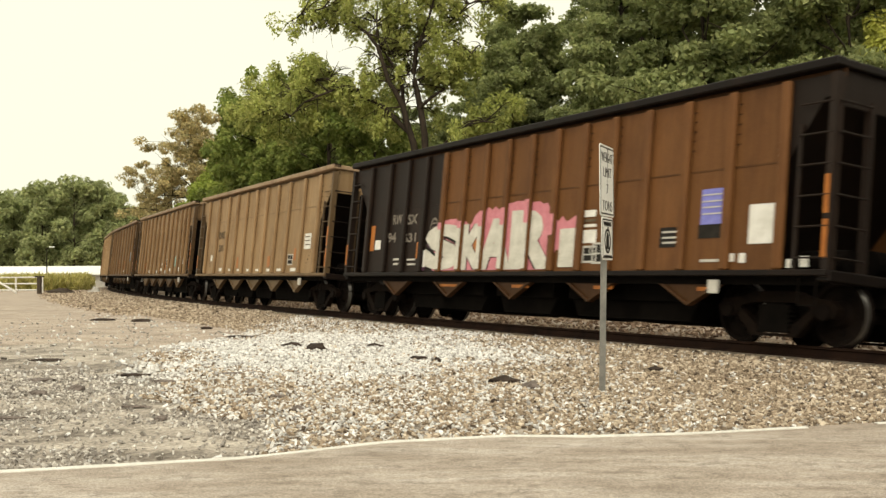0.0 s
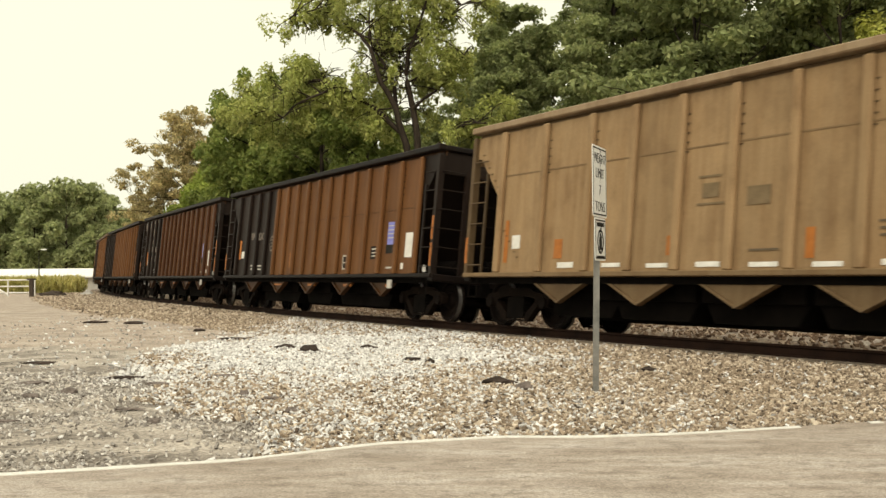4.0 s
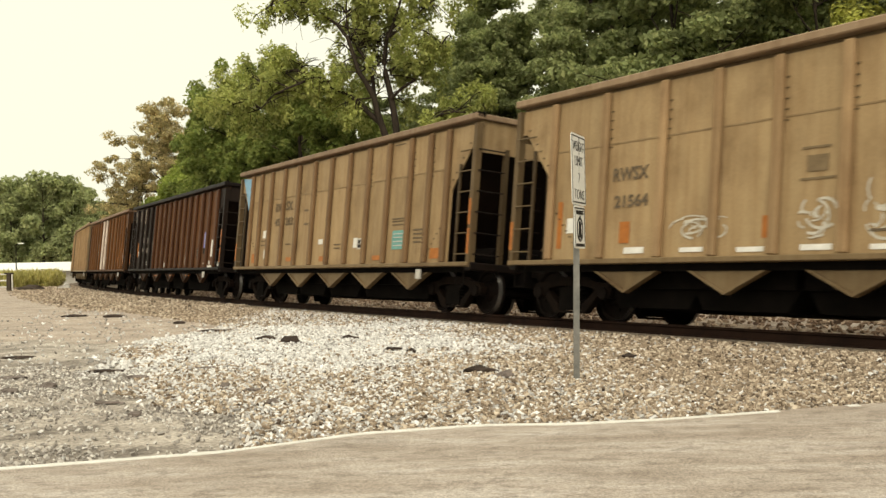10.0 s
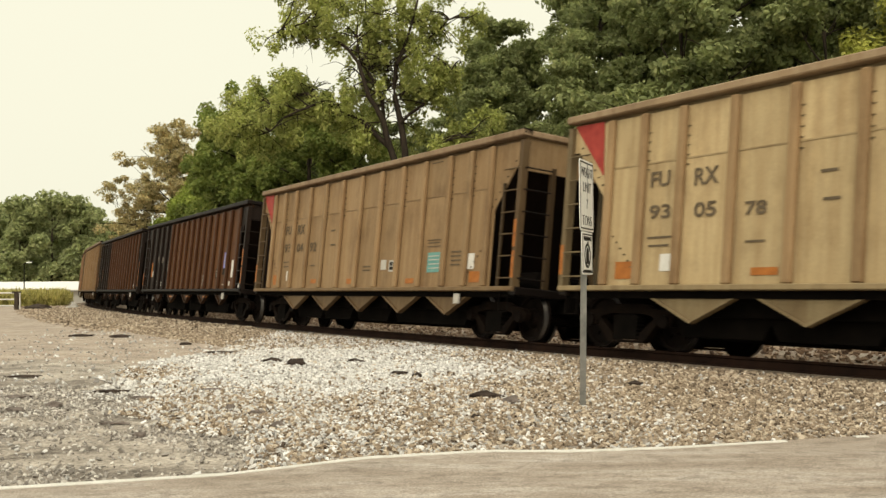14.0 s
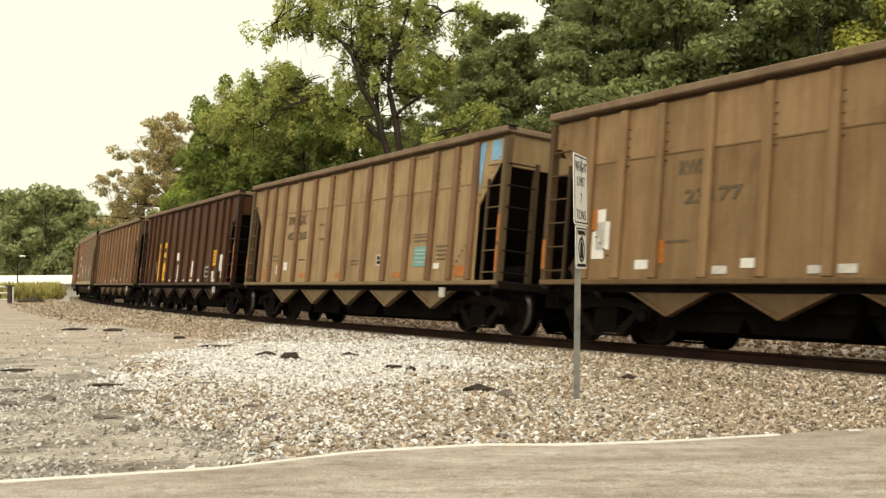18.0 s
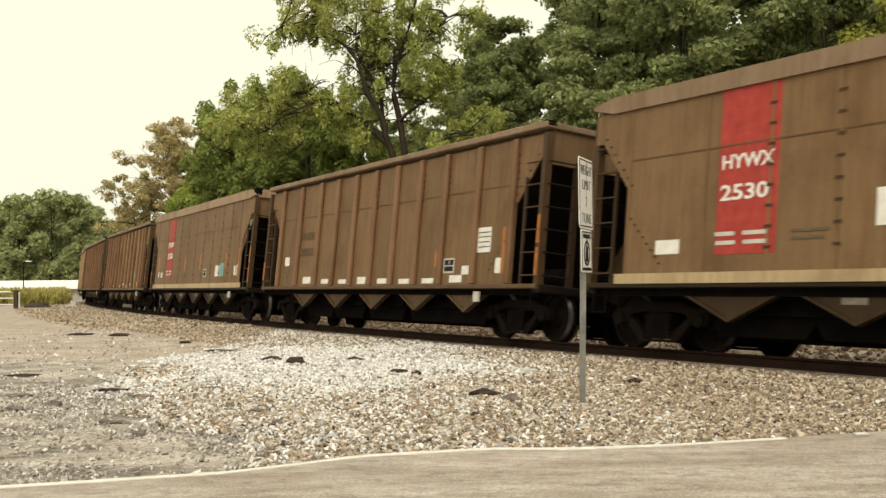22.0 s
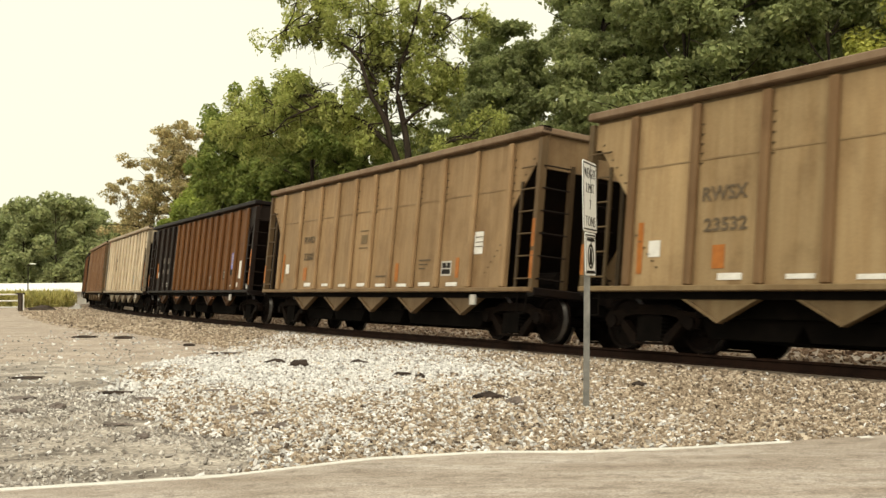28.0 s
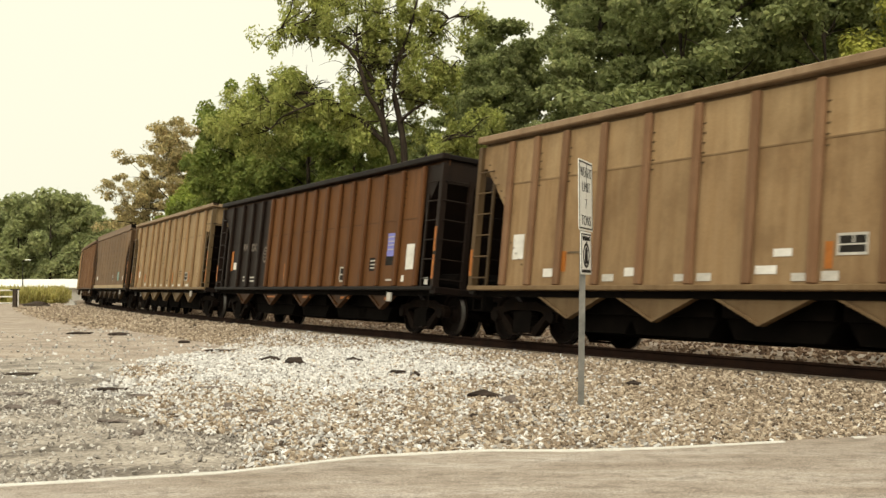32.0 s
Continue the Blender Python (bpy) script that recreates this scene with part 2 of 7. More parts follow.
CHALK_WHITE = worn("smudged_white_spray", (0.46, 0.44, 0.38), (0.70, 0.67, 0.60), 0.75, 0, 4, 0.1)
GREY_MARK = worn("faded_grey_stencil", (0.10, 0.075, 0.050), (0.155, 0.118, 0.08), 0.8, 0, 6, 0.1)
GREY_MARK.node_tree.nodes["Principled BSDF"].inputs["Specular IOR Level"].default_value = 0.06
PALE_MARK = worn("pale_stencil", (0.42, 0.40, 0.36), (0.60, 0.57, 0.52), 0.7, 0, 6, 0.1)
KHAKI_CHIP = worn("bare_pale_metal", (0.20, 0.15, 0.11), (0.36, 0.30, 0.24), 0.7, 0, 9, 0.2)
CHALK = worn("thin_sprayed_white", (0.40, 0.36, 0.29), (0.62, 0.58, 0.50), 0.75, 0, 9, 0.1)
FADED_MARK = worn("dirty_white_stencil", (0.14, 0.12, 0.10), (0.26, 0.225, 0.19), 0.75, 0, 9, 0.1)
GALVANISED = worn("galvanised_steel", (0.16, 0.16, 0.15), (0.28, 0.27, 0.25), 0.55, 0.5, 8, 0.1)
SIGN_WHITE = worn("sign_sheet_white", (0.84, 0.84, 0.81), (0.92, 0.92, 0.89), 0.45, 0, 3, 0.05)
CONCRETE = worn("pale_concrete", (0.42, 0.40, 0.36), (0.60, 0.58, 0.53), 0.85, 0, 1, 0.3)
TAR = worn("broken_tar_lump", (0.022, 0.016, 0.013), (0.07, 0.050, 0.040), 0.9, 0, 9, 0.8)
CLOD = worn("grey_dirt_clod", (0.11, 0.09, 0.08), (0.24, 0.20, 0.18), 0.95, 0, 12, 0.9)
BALLAST_STONE = stony("ballast_stone", (0.075, 0.054, 0.040), (0.335, 0.260, 0.188), (0.62, 0.53, 0.42))
LITTERED_STONE = stony("leaf_strewn_stone", (0.07, 0.042, 0.028), (0.25, 0.168, 0.115), (0.52, 0.41, 0.31))
WHITE_STONE = stony("limestone_chip", (0.30, 0.285, 0.275), (0.68, 0.665, 0.65), (0.84, 0.83, 0.82))
GREY_STONE = stony("grey_stone", (0.15, 0.132, 0.12), (0.37, 0.34, 0.31), (0.74, 0.70, 0.65))
LEAF_WILLOW = leafy("yellowish_green_leaf", (0.32, 0.36, 0.105), (0.42, 0.455, 0.14), (0.54, 0.54, 0.19))
LEAF_DARK = leafy("dark_green_leaf", (0.235, 0.275, 0.115), (0.30, 0.34, 0.145), (0.41, 0.43, 0.19))
LEAF_GREEN = leafy("fresh_green_leaf", (0.165, 0.22, 0.055), (0.235, 0.285, 0.072), (0.34, 0.365, 0.105))
LEAF_OAK = leafy("browning_oak_leaf", (0.33, 0.305, 0.145), (0.50, 0.42, 0.21), (0.68, 0.555, 0.30))
LEAF_YELLOW = leafy("yellow_green_leaf", (0.36, 0.38, 0.08), (0.44, 0.45, 0.10), (0.52, 0.50, 0.13))
LEAF_BUSH = leafy("bright_green_leaf", (0.221, 0.286, 0.055), (0.286, 0.345, 0.066), (0.351, 0.390, 0.088))
# pale tone paints the air's haze into the leaves of the far wood
LEAF_FAR = leafy("far_haze_tinted_leaf", (0.32, 0.37, 0.17), (0.38, 0.42, 0.20), (0.45, 0.475, 0.235))
GRASS = leafy("roadside_grass", (0.34, 0.33, 0.10), (0.48, 0.44, 0.15), (0.64, 0.56, 0.24))


def ground_material():
    """Dust, packed grey dirt, leaf litter and grass, each in its stretch of the lot."""
    m, n, l, b = shader("lot_dirt", 0.95)
    tc = n.new("ShaderNodeTexCoord")
    big, mid, fine = noise_tex(n, l, 0.22, 6), noise_tex(n, l, 1.6, 8), noise_tex(n, l, 24, 6)
    flat = noise_tex(n, l, 1.1, 12, "Object", (1.0, 1.0, 1), 0.76)
    dust = ramp(n, l, flat, ((0.34, (0.27, 0.215, 0.175)), (0.5, (0.43, 0.355, 0.295)), (0.66, (0.54, 0.47, 0.40))))
    packed = ramp(n, l, flat, ((0.38, (0.14, 0.119, 0.101)), (0.46, (0.335, 0.293, 0.252)), (0.60, (0.56, 0.50, 0.435))))
    worn_low = noise_tex(n, l, 0.55, 10, "Object", (0.8, 1.4, 1), 0.72)
    packed = mixed(n, l, ramp(n, l, worn_low, ((0.50, grey(0)), (0.60, grey(0.75)))), packed, (0.19, 0.163, 0.139))
    ruts = noise_tex(n, l, 0.5, 9, "Object", (0.28, 1.6, 1), 0.66)
    dust = mixed(n, l, ramp(n, l, ruts, ((0.52, grey(0)), (0.66, grey(0.6)))), dust, (0.27, 0.235, 0.205))
    litter = ramp(n, l, mid, ((0.3, (0.06, 0.035, 0.02)), (0.55, (0.19, 0.11, 0.06)), (0.75, (0.30, 0.20, 0.12))))
    sep = n.new("ShaderNodeSeparateXYZ")
    l.new(tc.outputs["Object"], sep.inputs[0])

    def math(op, a, c):
        q = n.new("ShaderNodeMath")
        q.operation = op
        for s, v in zip(q.inputs, (a, c)):
            if isinstance(v, (int, float)):
                s.default_value = v
            else:
                l.new(v, s)
        return q.outputs[0]

    near = math("SUBTRACT", 21.0, sep.outputs["Y"])
    near = math("ADD", near, math("MULTIPLY", math("SUBTRACT", big, 0.5), 16.0))
    near = math("MULTIPLY", near, 0.35)
    col = mixed(n, l, ramp(n, l, near, ((0.3, grey(0)), (0.8, grey(1)))), dust, packed)
    attr = n.new("ShaderNodeAttribute")
    attr.attribute_name = "beside"
    wood = math("ADD", attr.outputs["Fac"], math("MULTIPLY", math("SUBTRACT", mid, 0.5), 0.5))
    col = mixed(n, l, ramp(n, l, wood, ((0.45, grey(0)), (0.55, grey(1)))), col, litter)
    col = mixed(n, l, 0.6, col, ramp(n, l, fine, ((0.4, grey(0.4)), (0.58, grey(1.2)))), "MULTIPLY")
    l.new(col, b.inputs["Base Color"])
    lumps = mixed(n, l, 0.35, flat, fine)
    bumped(n, l, b, lumps, 0.5, 0.04)
    return m


def asphalt_material():
    m, n, l, b = shader("worn_pale_asphalt", 0.9)
    lines = noise_tex(n, l, 1.3, 12, "Object", (0.4, 1.25, 1), 0.74)
    scratch = noise_tex(n, l, 6.0, 9, "Object", (0.8, 1.0, 1), 0.75)
    spots, fine = noise_tex(n, l, 0.9, 6), noise_tex(n, l, 70, 6, rough=0.75)
    col = ramp(n, l, lines, ((0.38, (0.30, 0.245, 0.20)), (0.5, (0.405, 0.345, 0.295)), (0.62, (0.51, 0.455, 0.41))))
    col = mixed(n, l, ramp(n, l, scratch, ((0.40, grey(0.55)), (0.48, grey(0)))), col, (0.20, 0.165, 0.135))
    col = mixed(n, l, ramp(n, l, spots, ((0.54, grey(0)), (0.70, grey(0.5)))), col, (0.22, 0.175, 0.14))
    col = mixed(n, l, 0.6, col, ramp(n, l, fine, ((0.42, grey(0.42)), (0.58, grey(1.3)))), "MULTIPLY")
    l.new(col, b.inputs["Base Color"])
    bumped(n, l, b, fine, 0.4, 0.01)
    return m


def brick_material():
    m, n, l, b = shader("old_red_brick", 0.9)
    tc, br = n.new("ShaderNodeTexCoord"), n.new("ShaderNodeTexBrick")
    turn = n.new("ShaderNodeMapping")
    turn.inputs["Rotation"].default_value = (math.pi / 2, 0, 0)
    l.new(tc.outputs["Object"], turn.inputs[0])
    l.new(turn.outputs[0], br.inputs["Vector"])
    br.inputs["Scale"].default_value = 1.0
    br.inputs["Brick Width"].default_value, br.inputs["Row Height"].default_value, br.inputs["Mortar Size"].default_value = 0.215, 0.075, 0.006
    br.inputs["Color1"].default_value, br.inputs["Color2"].default_value, br.inputs["Mortar"].default_value = (0.30, 0.11, 0.06, 1), (0.40, 0.17, 0.10, 1), (0.42, 0.36, 0.30, 1)
    l.new(mixed(n, l, 0.4, br.outputs["Color"], ramp(n, l, noise_tex(n, l, 2.0), ((0.3, grey(0.6)), (0.7, grey(1.1)))), "MULTIPLY"), b.inputs["Base Color"])
    bumped(n, l, b, br.outputs["Fac"], -0.4, 0.01)
    return m


BRICK = brick_material()
GROUND, ASPHALT = ground_material(), asphalt_material()
BALLAST_BED = worn("ballast_bed", (0.12, 0.09, 0.07), (0.42, 0.335, 0.26), 0.95, 0, 9, 1.0)


# ---- small builders ----
def mesh_of(name, bm, material):
    me = bpy.data.meshes.new(name)
    bm.to_mesh(me)
    bm.free()
    me.materials.append(material)
    return me


def part(name, data, material, parent, label="", at=None):
    """One mesh object under a thing or a part; data is a bmesh or a mesh already made."""
    me = mesh_of(name, data, material) if isinstance(data, bmesh.types.BMesh) else data
    ob = new(name, me)
    ob.parent = parent
    if at is not None:
        ob.matrix_basis = at if isinstance(at, Matrix) else Matrix.Translation(at)
    return tagged(ob, label)


def thing(name, label, category, group="", at=None):
    ob = new(name)
    ob.empty_display_size = 0.2
    if at is not None:
        ob.matrix_basis = at
    return tagged(ob, label, category, group)


def box(bm, x0, x1, y0, y1, z0, z1, bevel=0.0):
    vs = [bm.verts.new((x, y, z)) for x in (x0, x1) for y in (y0, y1) for z in (z0, z1)]
    fs = [bm.faces.new([vs[i] for i in q]) for q in ((0, 1, 3, 2), (4, 6, 7, 5), (0, 4, 5, 1), (2, 3, 7, 6), (0, 2, 6, 4), (1, 5, 7, 3))]
    if bevel:
        bmesh.ops.bevel(bm, geom=list({e for f in fs for e in f.edges}), offset=bevel, segments=1, affect="EDGES")
    return bm


def boxed(*a, bevel=0.0):
    return box(bmesh.new(), *a, bevel=bevel)


def slab(bm, outline, y0, y1):
    """An outline in x and z, thick from y0 to y1."""
    a = [bm.verts.new((x, y0, z)) for x, z in outline]
    b = [bm.verts.new((x, y1, z)) for x, z in outline]
    bm.faces.new(a)
    bm.faces.new(b[::-1])
    for i in range(len(a)):
        j = (i + 1) % len(a)
        bm.faces.new((a[j], a[i], b[i], b[j]))
    bmesh.ops.recalc_face_normals(bm, faces=bm.faces)
    return bm


def lathe(bm, profile, y_axis=True, steps=20):
    """Turn (radius, place along y) pairs about the y axis."""
    rings = []
    for r, y in profile:
        rings.append([bm.verts.new((r * math.cos(a), y, r * math.sin(a))) for a in (math.tau * i / steps for i in range(steps))])
    for p, q in zip(rings, rings[1:]):
        for i in range(steps):
            bm.faces.new((p[i], p[(i + 1) % steps], q[(i + 1) % steps], q[i]))
    bm.faces.new(rings[0][::-1])
    bm.faces.new(rings[-1])
    bmesh.ops.recalc_face_normals(bm, faces=bm.faces)
    return bm


def pole(bm, a, b, ra, rb, sides=8):
    a, b = Vector(a), Vector(b)
    q = (b - a).to_track_quat("Z", "Y")
    r0 = [bm.verts.new(a + q @ Vector((ra * math.cos(w), ra * math.sin(w), 0))) for w in (math.tau * i / sides for i in range(sides))]
    r1 = [bm.verts.new(b + q @ Vector((rb * math.cos(w), rb * math.sin(w), 0))) for w in (math.tau * i / sides for i in range(sides))]
    for i in range(sides):
        bm.faces.new((r0[i], r0[(i + 1) % sides], r1[(i + 1) % sides], r1[i]))
    bm.faces.new(r0[::-1])
    bm.faces.new(r1)
    return bm


def raw_mesh(name, verts, faces, material, smooth=False):
    me = bpy.data.meshes.new(name)
    me.from_pydata(verts, [], faces)
    me.materials.append(material)
    if smooth:
        me.polygons.foreach_set("use_smooth", [True] * len(me.polygons))
    return me


LETTERS = {}


def lettering(words, height, material, fat=0.0, thick=0.004):
    """A mesh of words in the plane of x and z, facing -y, its lower left corner at the origin."""
    key = (words, height, material.name, fat)
    if key not in LETTERS:
        cu = bpy.data.curves.new("lettering", "FONT")
        cu.body, cu.size, cu.extrude, cu.offset, cu.resolution_u = words, height * 1.38, thick / 2, fat, 3
        ob = bpy.data.objects.new("lettering", cu)
        me = bpy.data.meshes.new_from_object(ob)
        bpy.data.objects.remove(ob)
        me.transform(Matrix.Rotation(math.pi / 2, 4, "X"))
        me.materials.clear()
        me.materials.append(material)
        LETTERS[key] = me
    return LETTERS[key]


# ---- ground ----
def axis(*spans):
    return np.unique(np.concatenate([np.arange(a, b, st) for a, b, st in spans]))


def build_ground():
    xs = axis((-3000, -300, 300), (-300, -60, 15), (-60, -20, 2.0), (-20, 20, 0.6), (20, 60, 3), (60, 300, 15), (300, 3001, 300))
    ys = axis((-3000, -300, 300), (-300, -20, 15), (-20, 0, 2), (0, 60, 0.6), (60, 120, 2.0), (120, 300, 10), (300, 3001, 300))
    gx, gy = np.meshgrid(xs, ys)
    x, y = gx.ravel(), gy.ravel()
    s, u = track_uv(x, y)
    z = np.interp(u, U_KNOTS, Z_KNOTS)
    rng = np.random.default_rng(3)
    z += rng.normal(0, 0.006, len(z)) * (abs(x) < 60) * (y > 8.5) * (y < 22)
    nx = len(xs)
    i = (np.arange(len(ys) - 1)[:, None] * nx + np.arange(nx - 1)).ravel()
    me = raw_mesh("ground", np.c_[x, y, z].tolist(), np.c_[i, i + 1, i + nx + 1, i + nx].tolist(), GROUND, True)
    at = me.attributes.new("beside", "FLOAT", "POINT")
    at.data.foreach_set("value", np.clip((-u - 2.0) / 9.0, 0, 1).astype(np.float32))
    tagged(new("ground", me), "dusty tan and grey dirt lot beside a railway", "ground", kind="structure")


ROAD_EDGE = ((-14.0, 3.6), (-6.0, 6.05), (-2.89, 6.83), (-1.55, 7.29), (-0.62, 7.97), (0.29, 8.26), (0.96, 8.23), (1.74, 8.37), (2.75, 8.69), (3.83, 9.05), (6.0, 9.2), (9.0, 7.2), (16.0, -3.0), (30.0, -24.0))


def edge_y(x):
    return np.interp(x, [p[0] for p in ROAD_EDGE], [p[1] for p in ROAD_EDGE])


def build_road():
    xs = np.concatenate([np.arange(-60, -14, 4), np.arange(-14, 9, 0.25), np.arange(9, 31, 2)])
    rng = np.random.default_rng(5)
    ey = np.where(xs < -14, 3.6 + (xs + 14) * 0.28, edge_y(xs))
    vs, fs = [], []
    for x, e in zip(xs, ey):
        vs += [(x, e + 0.10 + rng.normal(0, 0.025), 0.002), (x, e + 0.06, 0.016), (x, e - 2, 0.022), (x, e - 5, 0.02), (x, e - 9, 0.0)]
    for i in range(len(xs) - 1):
        fs += [(i * 5 + j, i * 5 + j + 1, i * 5 + j + 6, i * 5 + j + 5) for j in range(4)]
    road = tagged(new("road", raw_mesh("road", vs, fs, ASPHALT)), "worn pale asphalt road with tyre-polished streaks", "road", kind="structure")

    def stripe(x0, x1, w):
        px = np.arange(x0, x1 + 0.01, 0.12)
        e = np.where(px < -14, 3.6, edge_y(px))
        v, f = [], []
        for k, (x, y) in enumerate(zip(px, e)):
            wob = w * (0.8 + 0.35 * rng.random())
            v += [(x, y + wob / 2, 0.0215), (x, y - wob / 2, 0.0215), (x, y + wob / 2, 0.014), (x, y - wob / 2, 0.014)]
        for k in range(len(px) - 1):
            a = k * 4
            f += [(a, a + 1, a + 5, a + 4), (a + 2, a, a + 4, a + 6), (a + 1, a + 3, a + 7, a + 5)]
        return raw_mesh("edge_line", v, f, WHITE_PAINT)

    for x0, x1, w in ((-12.0, 2.76, 0.10), (3.40, 3.60, 0.10)):
        part("edge_line", stripe(x0, x1, w), WHITE_PAINT, road, "thin worn white edge line")


# ---- track ----
def swept(name, outline, s_list, material, close=True):
    """Sweep a closed outline of (beside, height) in level space along the track."""
    n = len(outline)
    vs, fs = [], []
    for s in s_list:
        (x, y), h = on_line(s), head_at(s)
        for u, z in outline:
            vs.append((x + u * math.sin(h), y - u * math.cos(h), z))
    for i in range(len(s_list) - 1):
        for j in range(n if close else n - 1):
            k = (j + 1) % n
            fs.append((i * n + j, (i + 1) * n + j, (i + 1) * n + k, i * n + k))
    return raw_mesh(name, vs, fs, material)


def banked(u, h):
    """From the track's own cross-section to level metres beside the line and above the lot."""
    return 0.75 + (u - 0.75) * math.cos(BANK) - h * math.sin(BANK), RAIL_TOP + h * math.cos(BANK) + (u - 0.75) * math.sin(BANK)


S_NEAR = list(np.arange(-130, 60, 1.0))
S_FULL = list(np.arange(-700, -130, 8.0)) + S_NEAR + list(np.arange(60, 690, 8.0))


def build_track():
    bed = ((2.9, -0.16), (2.2, -0.02), (1.7, 0.02), (0.9, 0.03), (0.5, -0.02), (-0.9, -0.20), (-1.8, -0.24), (-2.6, -0.20), (-3.6, -0.06), (-3.6, -0.6), (2.9, -0.6))
    tagged(new("track_bed", swept("track_bed", bed, S_FULL, BALLAST_BED)), "brown-grey crushed stone ballast under the rails", "track bed", kind="structure")
    track = tagged(new("railway_track"), "single railway track of rusty rails on wooden ties", "track", kind="structure")
    shape = ((-0.036, 0), (0.036, 0), (0.036, -0.035), (0.009, -0.05), (0.009, -0.145), (0.07, -0.158), (0.07, -0.172), (-0.07, -0.172), (-0.07, -0.158), (-0.009, -0.145), (-0.009, -0.05), (-0.036, -0.035))
    for u in (0.753, -0.753):
        part("rail", swept("rail", [banked(u + a, h) for a, h in shape], S_FULL, RAIL_STEEL), RAIL_STEEL, track, "rusty brown steel rail")
    tie = mesh_of("tie", boxed(-0.11, 0.11, -1.3, 1.3, -0.48, -0.31), TIE_WOOD)
    lean = Matrix.Translation((0, -0.75, RAIL_TOP)) @ Matrix.Rotation(-BANK, 4, "X") @ Matrix.Translation((0, 0.75, 0))
    for s in np.arange(-62, 46, 0.53):
        (x, y), h = on_line(s), head_at(s)
        part("tie", tie, TIE_WOOD, track, at=Matrix.Translation((x, y, 0)) @ Matrix.Rotation(h, 4, "Z") @ lean)


# ---- the train ----
SILL_TOP = 1.0
WHEEL_X, WHEEL_R = 0.9, 0.457


def wheelset_mesh():
    bm = bmesh.new()
    for sgn in (-1, 1):
        prof = [(0.10, 0.60), (0.17, 0.62), (0.20, 0.66), (0.36, 0.69), (0.40, 0.665), (0.485, 0.665), (0.485, 0.70), (WHEEL_R, 0.71), (WHEEL_R - 0.006, 0.80), (0.40, 0.80), (0.37, 0.75), (0.20, 0.74), (0.16, 0.83), (0.09, 0.84)]
        lathe(bm, [(r, y * sgn) for r, y in prof], steps=28)
    lathe(bm, [(0.08, -1.06), (0.085, -0.6), (0.085, 0.6), (0.08, 1.06)], steps=12)
    for sgn in (-1, 1):
        for a in range(5):
            w = math.tau * a / 5
            pole(bm, (0.27 * math.cos(w), sgn * 0.74, 0.27 * math.sin(w)), (0.27 * math.cos(w), sgn * 0.765, 0.27 * math.sin(w)), 0.035, 0.03, 6)
    me = mesh_of("wheelset", bm, WHEEL_STEEL)
    me.materials.append(RUBBED)
    for p in me.polygons:
        rs = [math.hypot(me.vertices[i].co.x, me.vertices[i].co.z) for i in p.vertices]
        if min(rs) > 0.44 and abs(p.center.y) > 0.72:
            p.material_index = 1
    return me


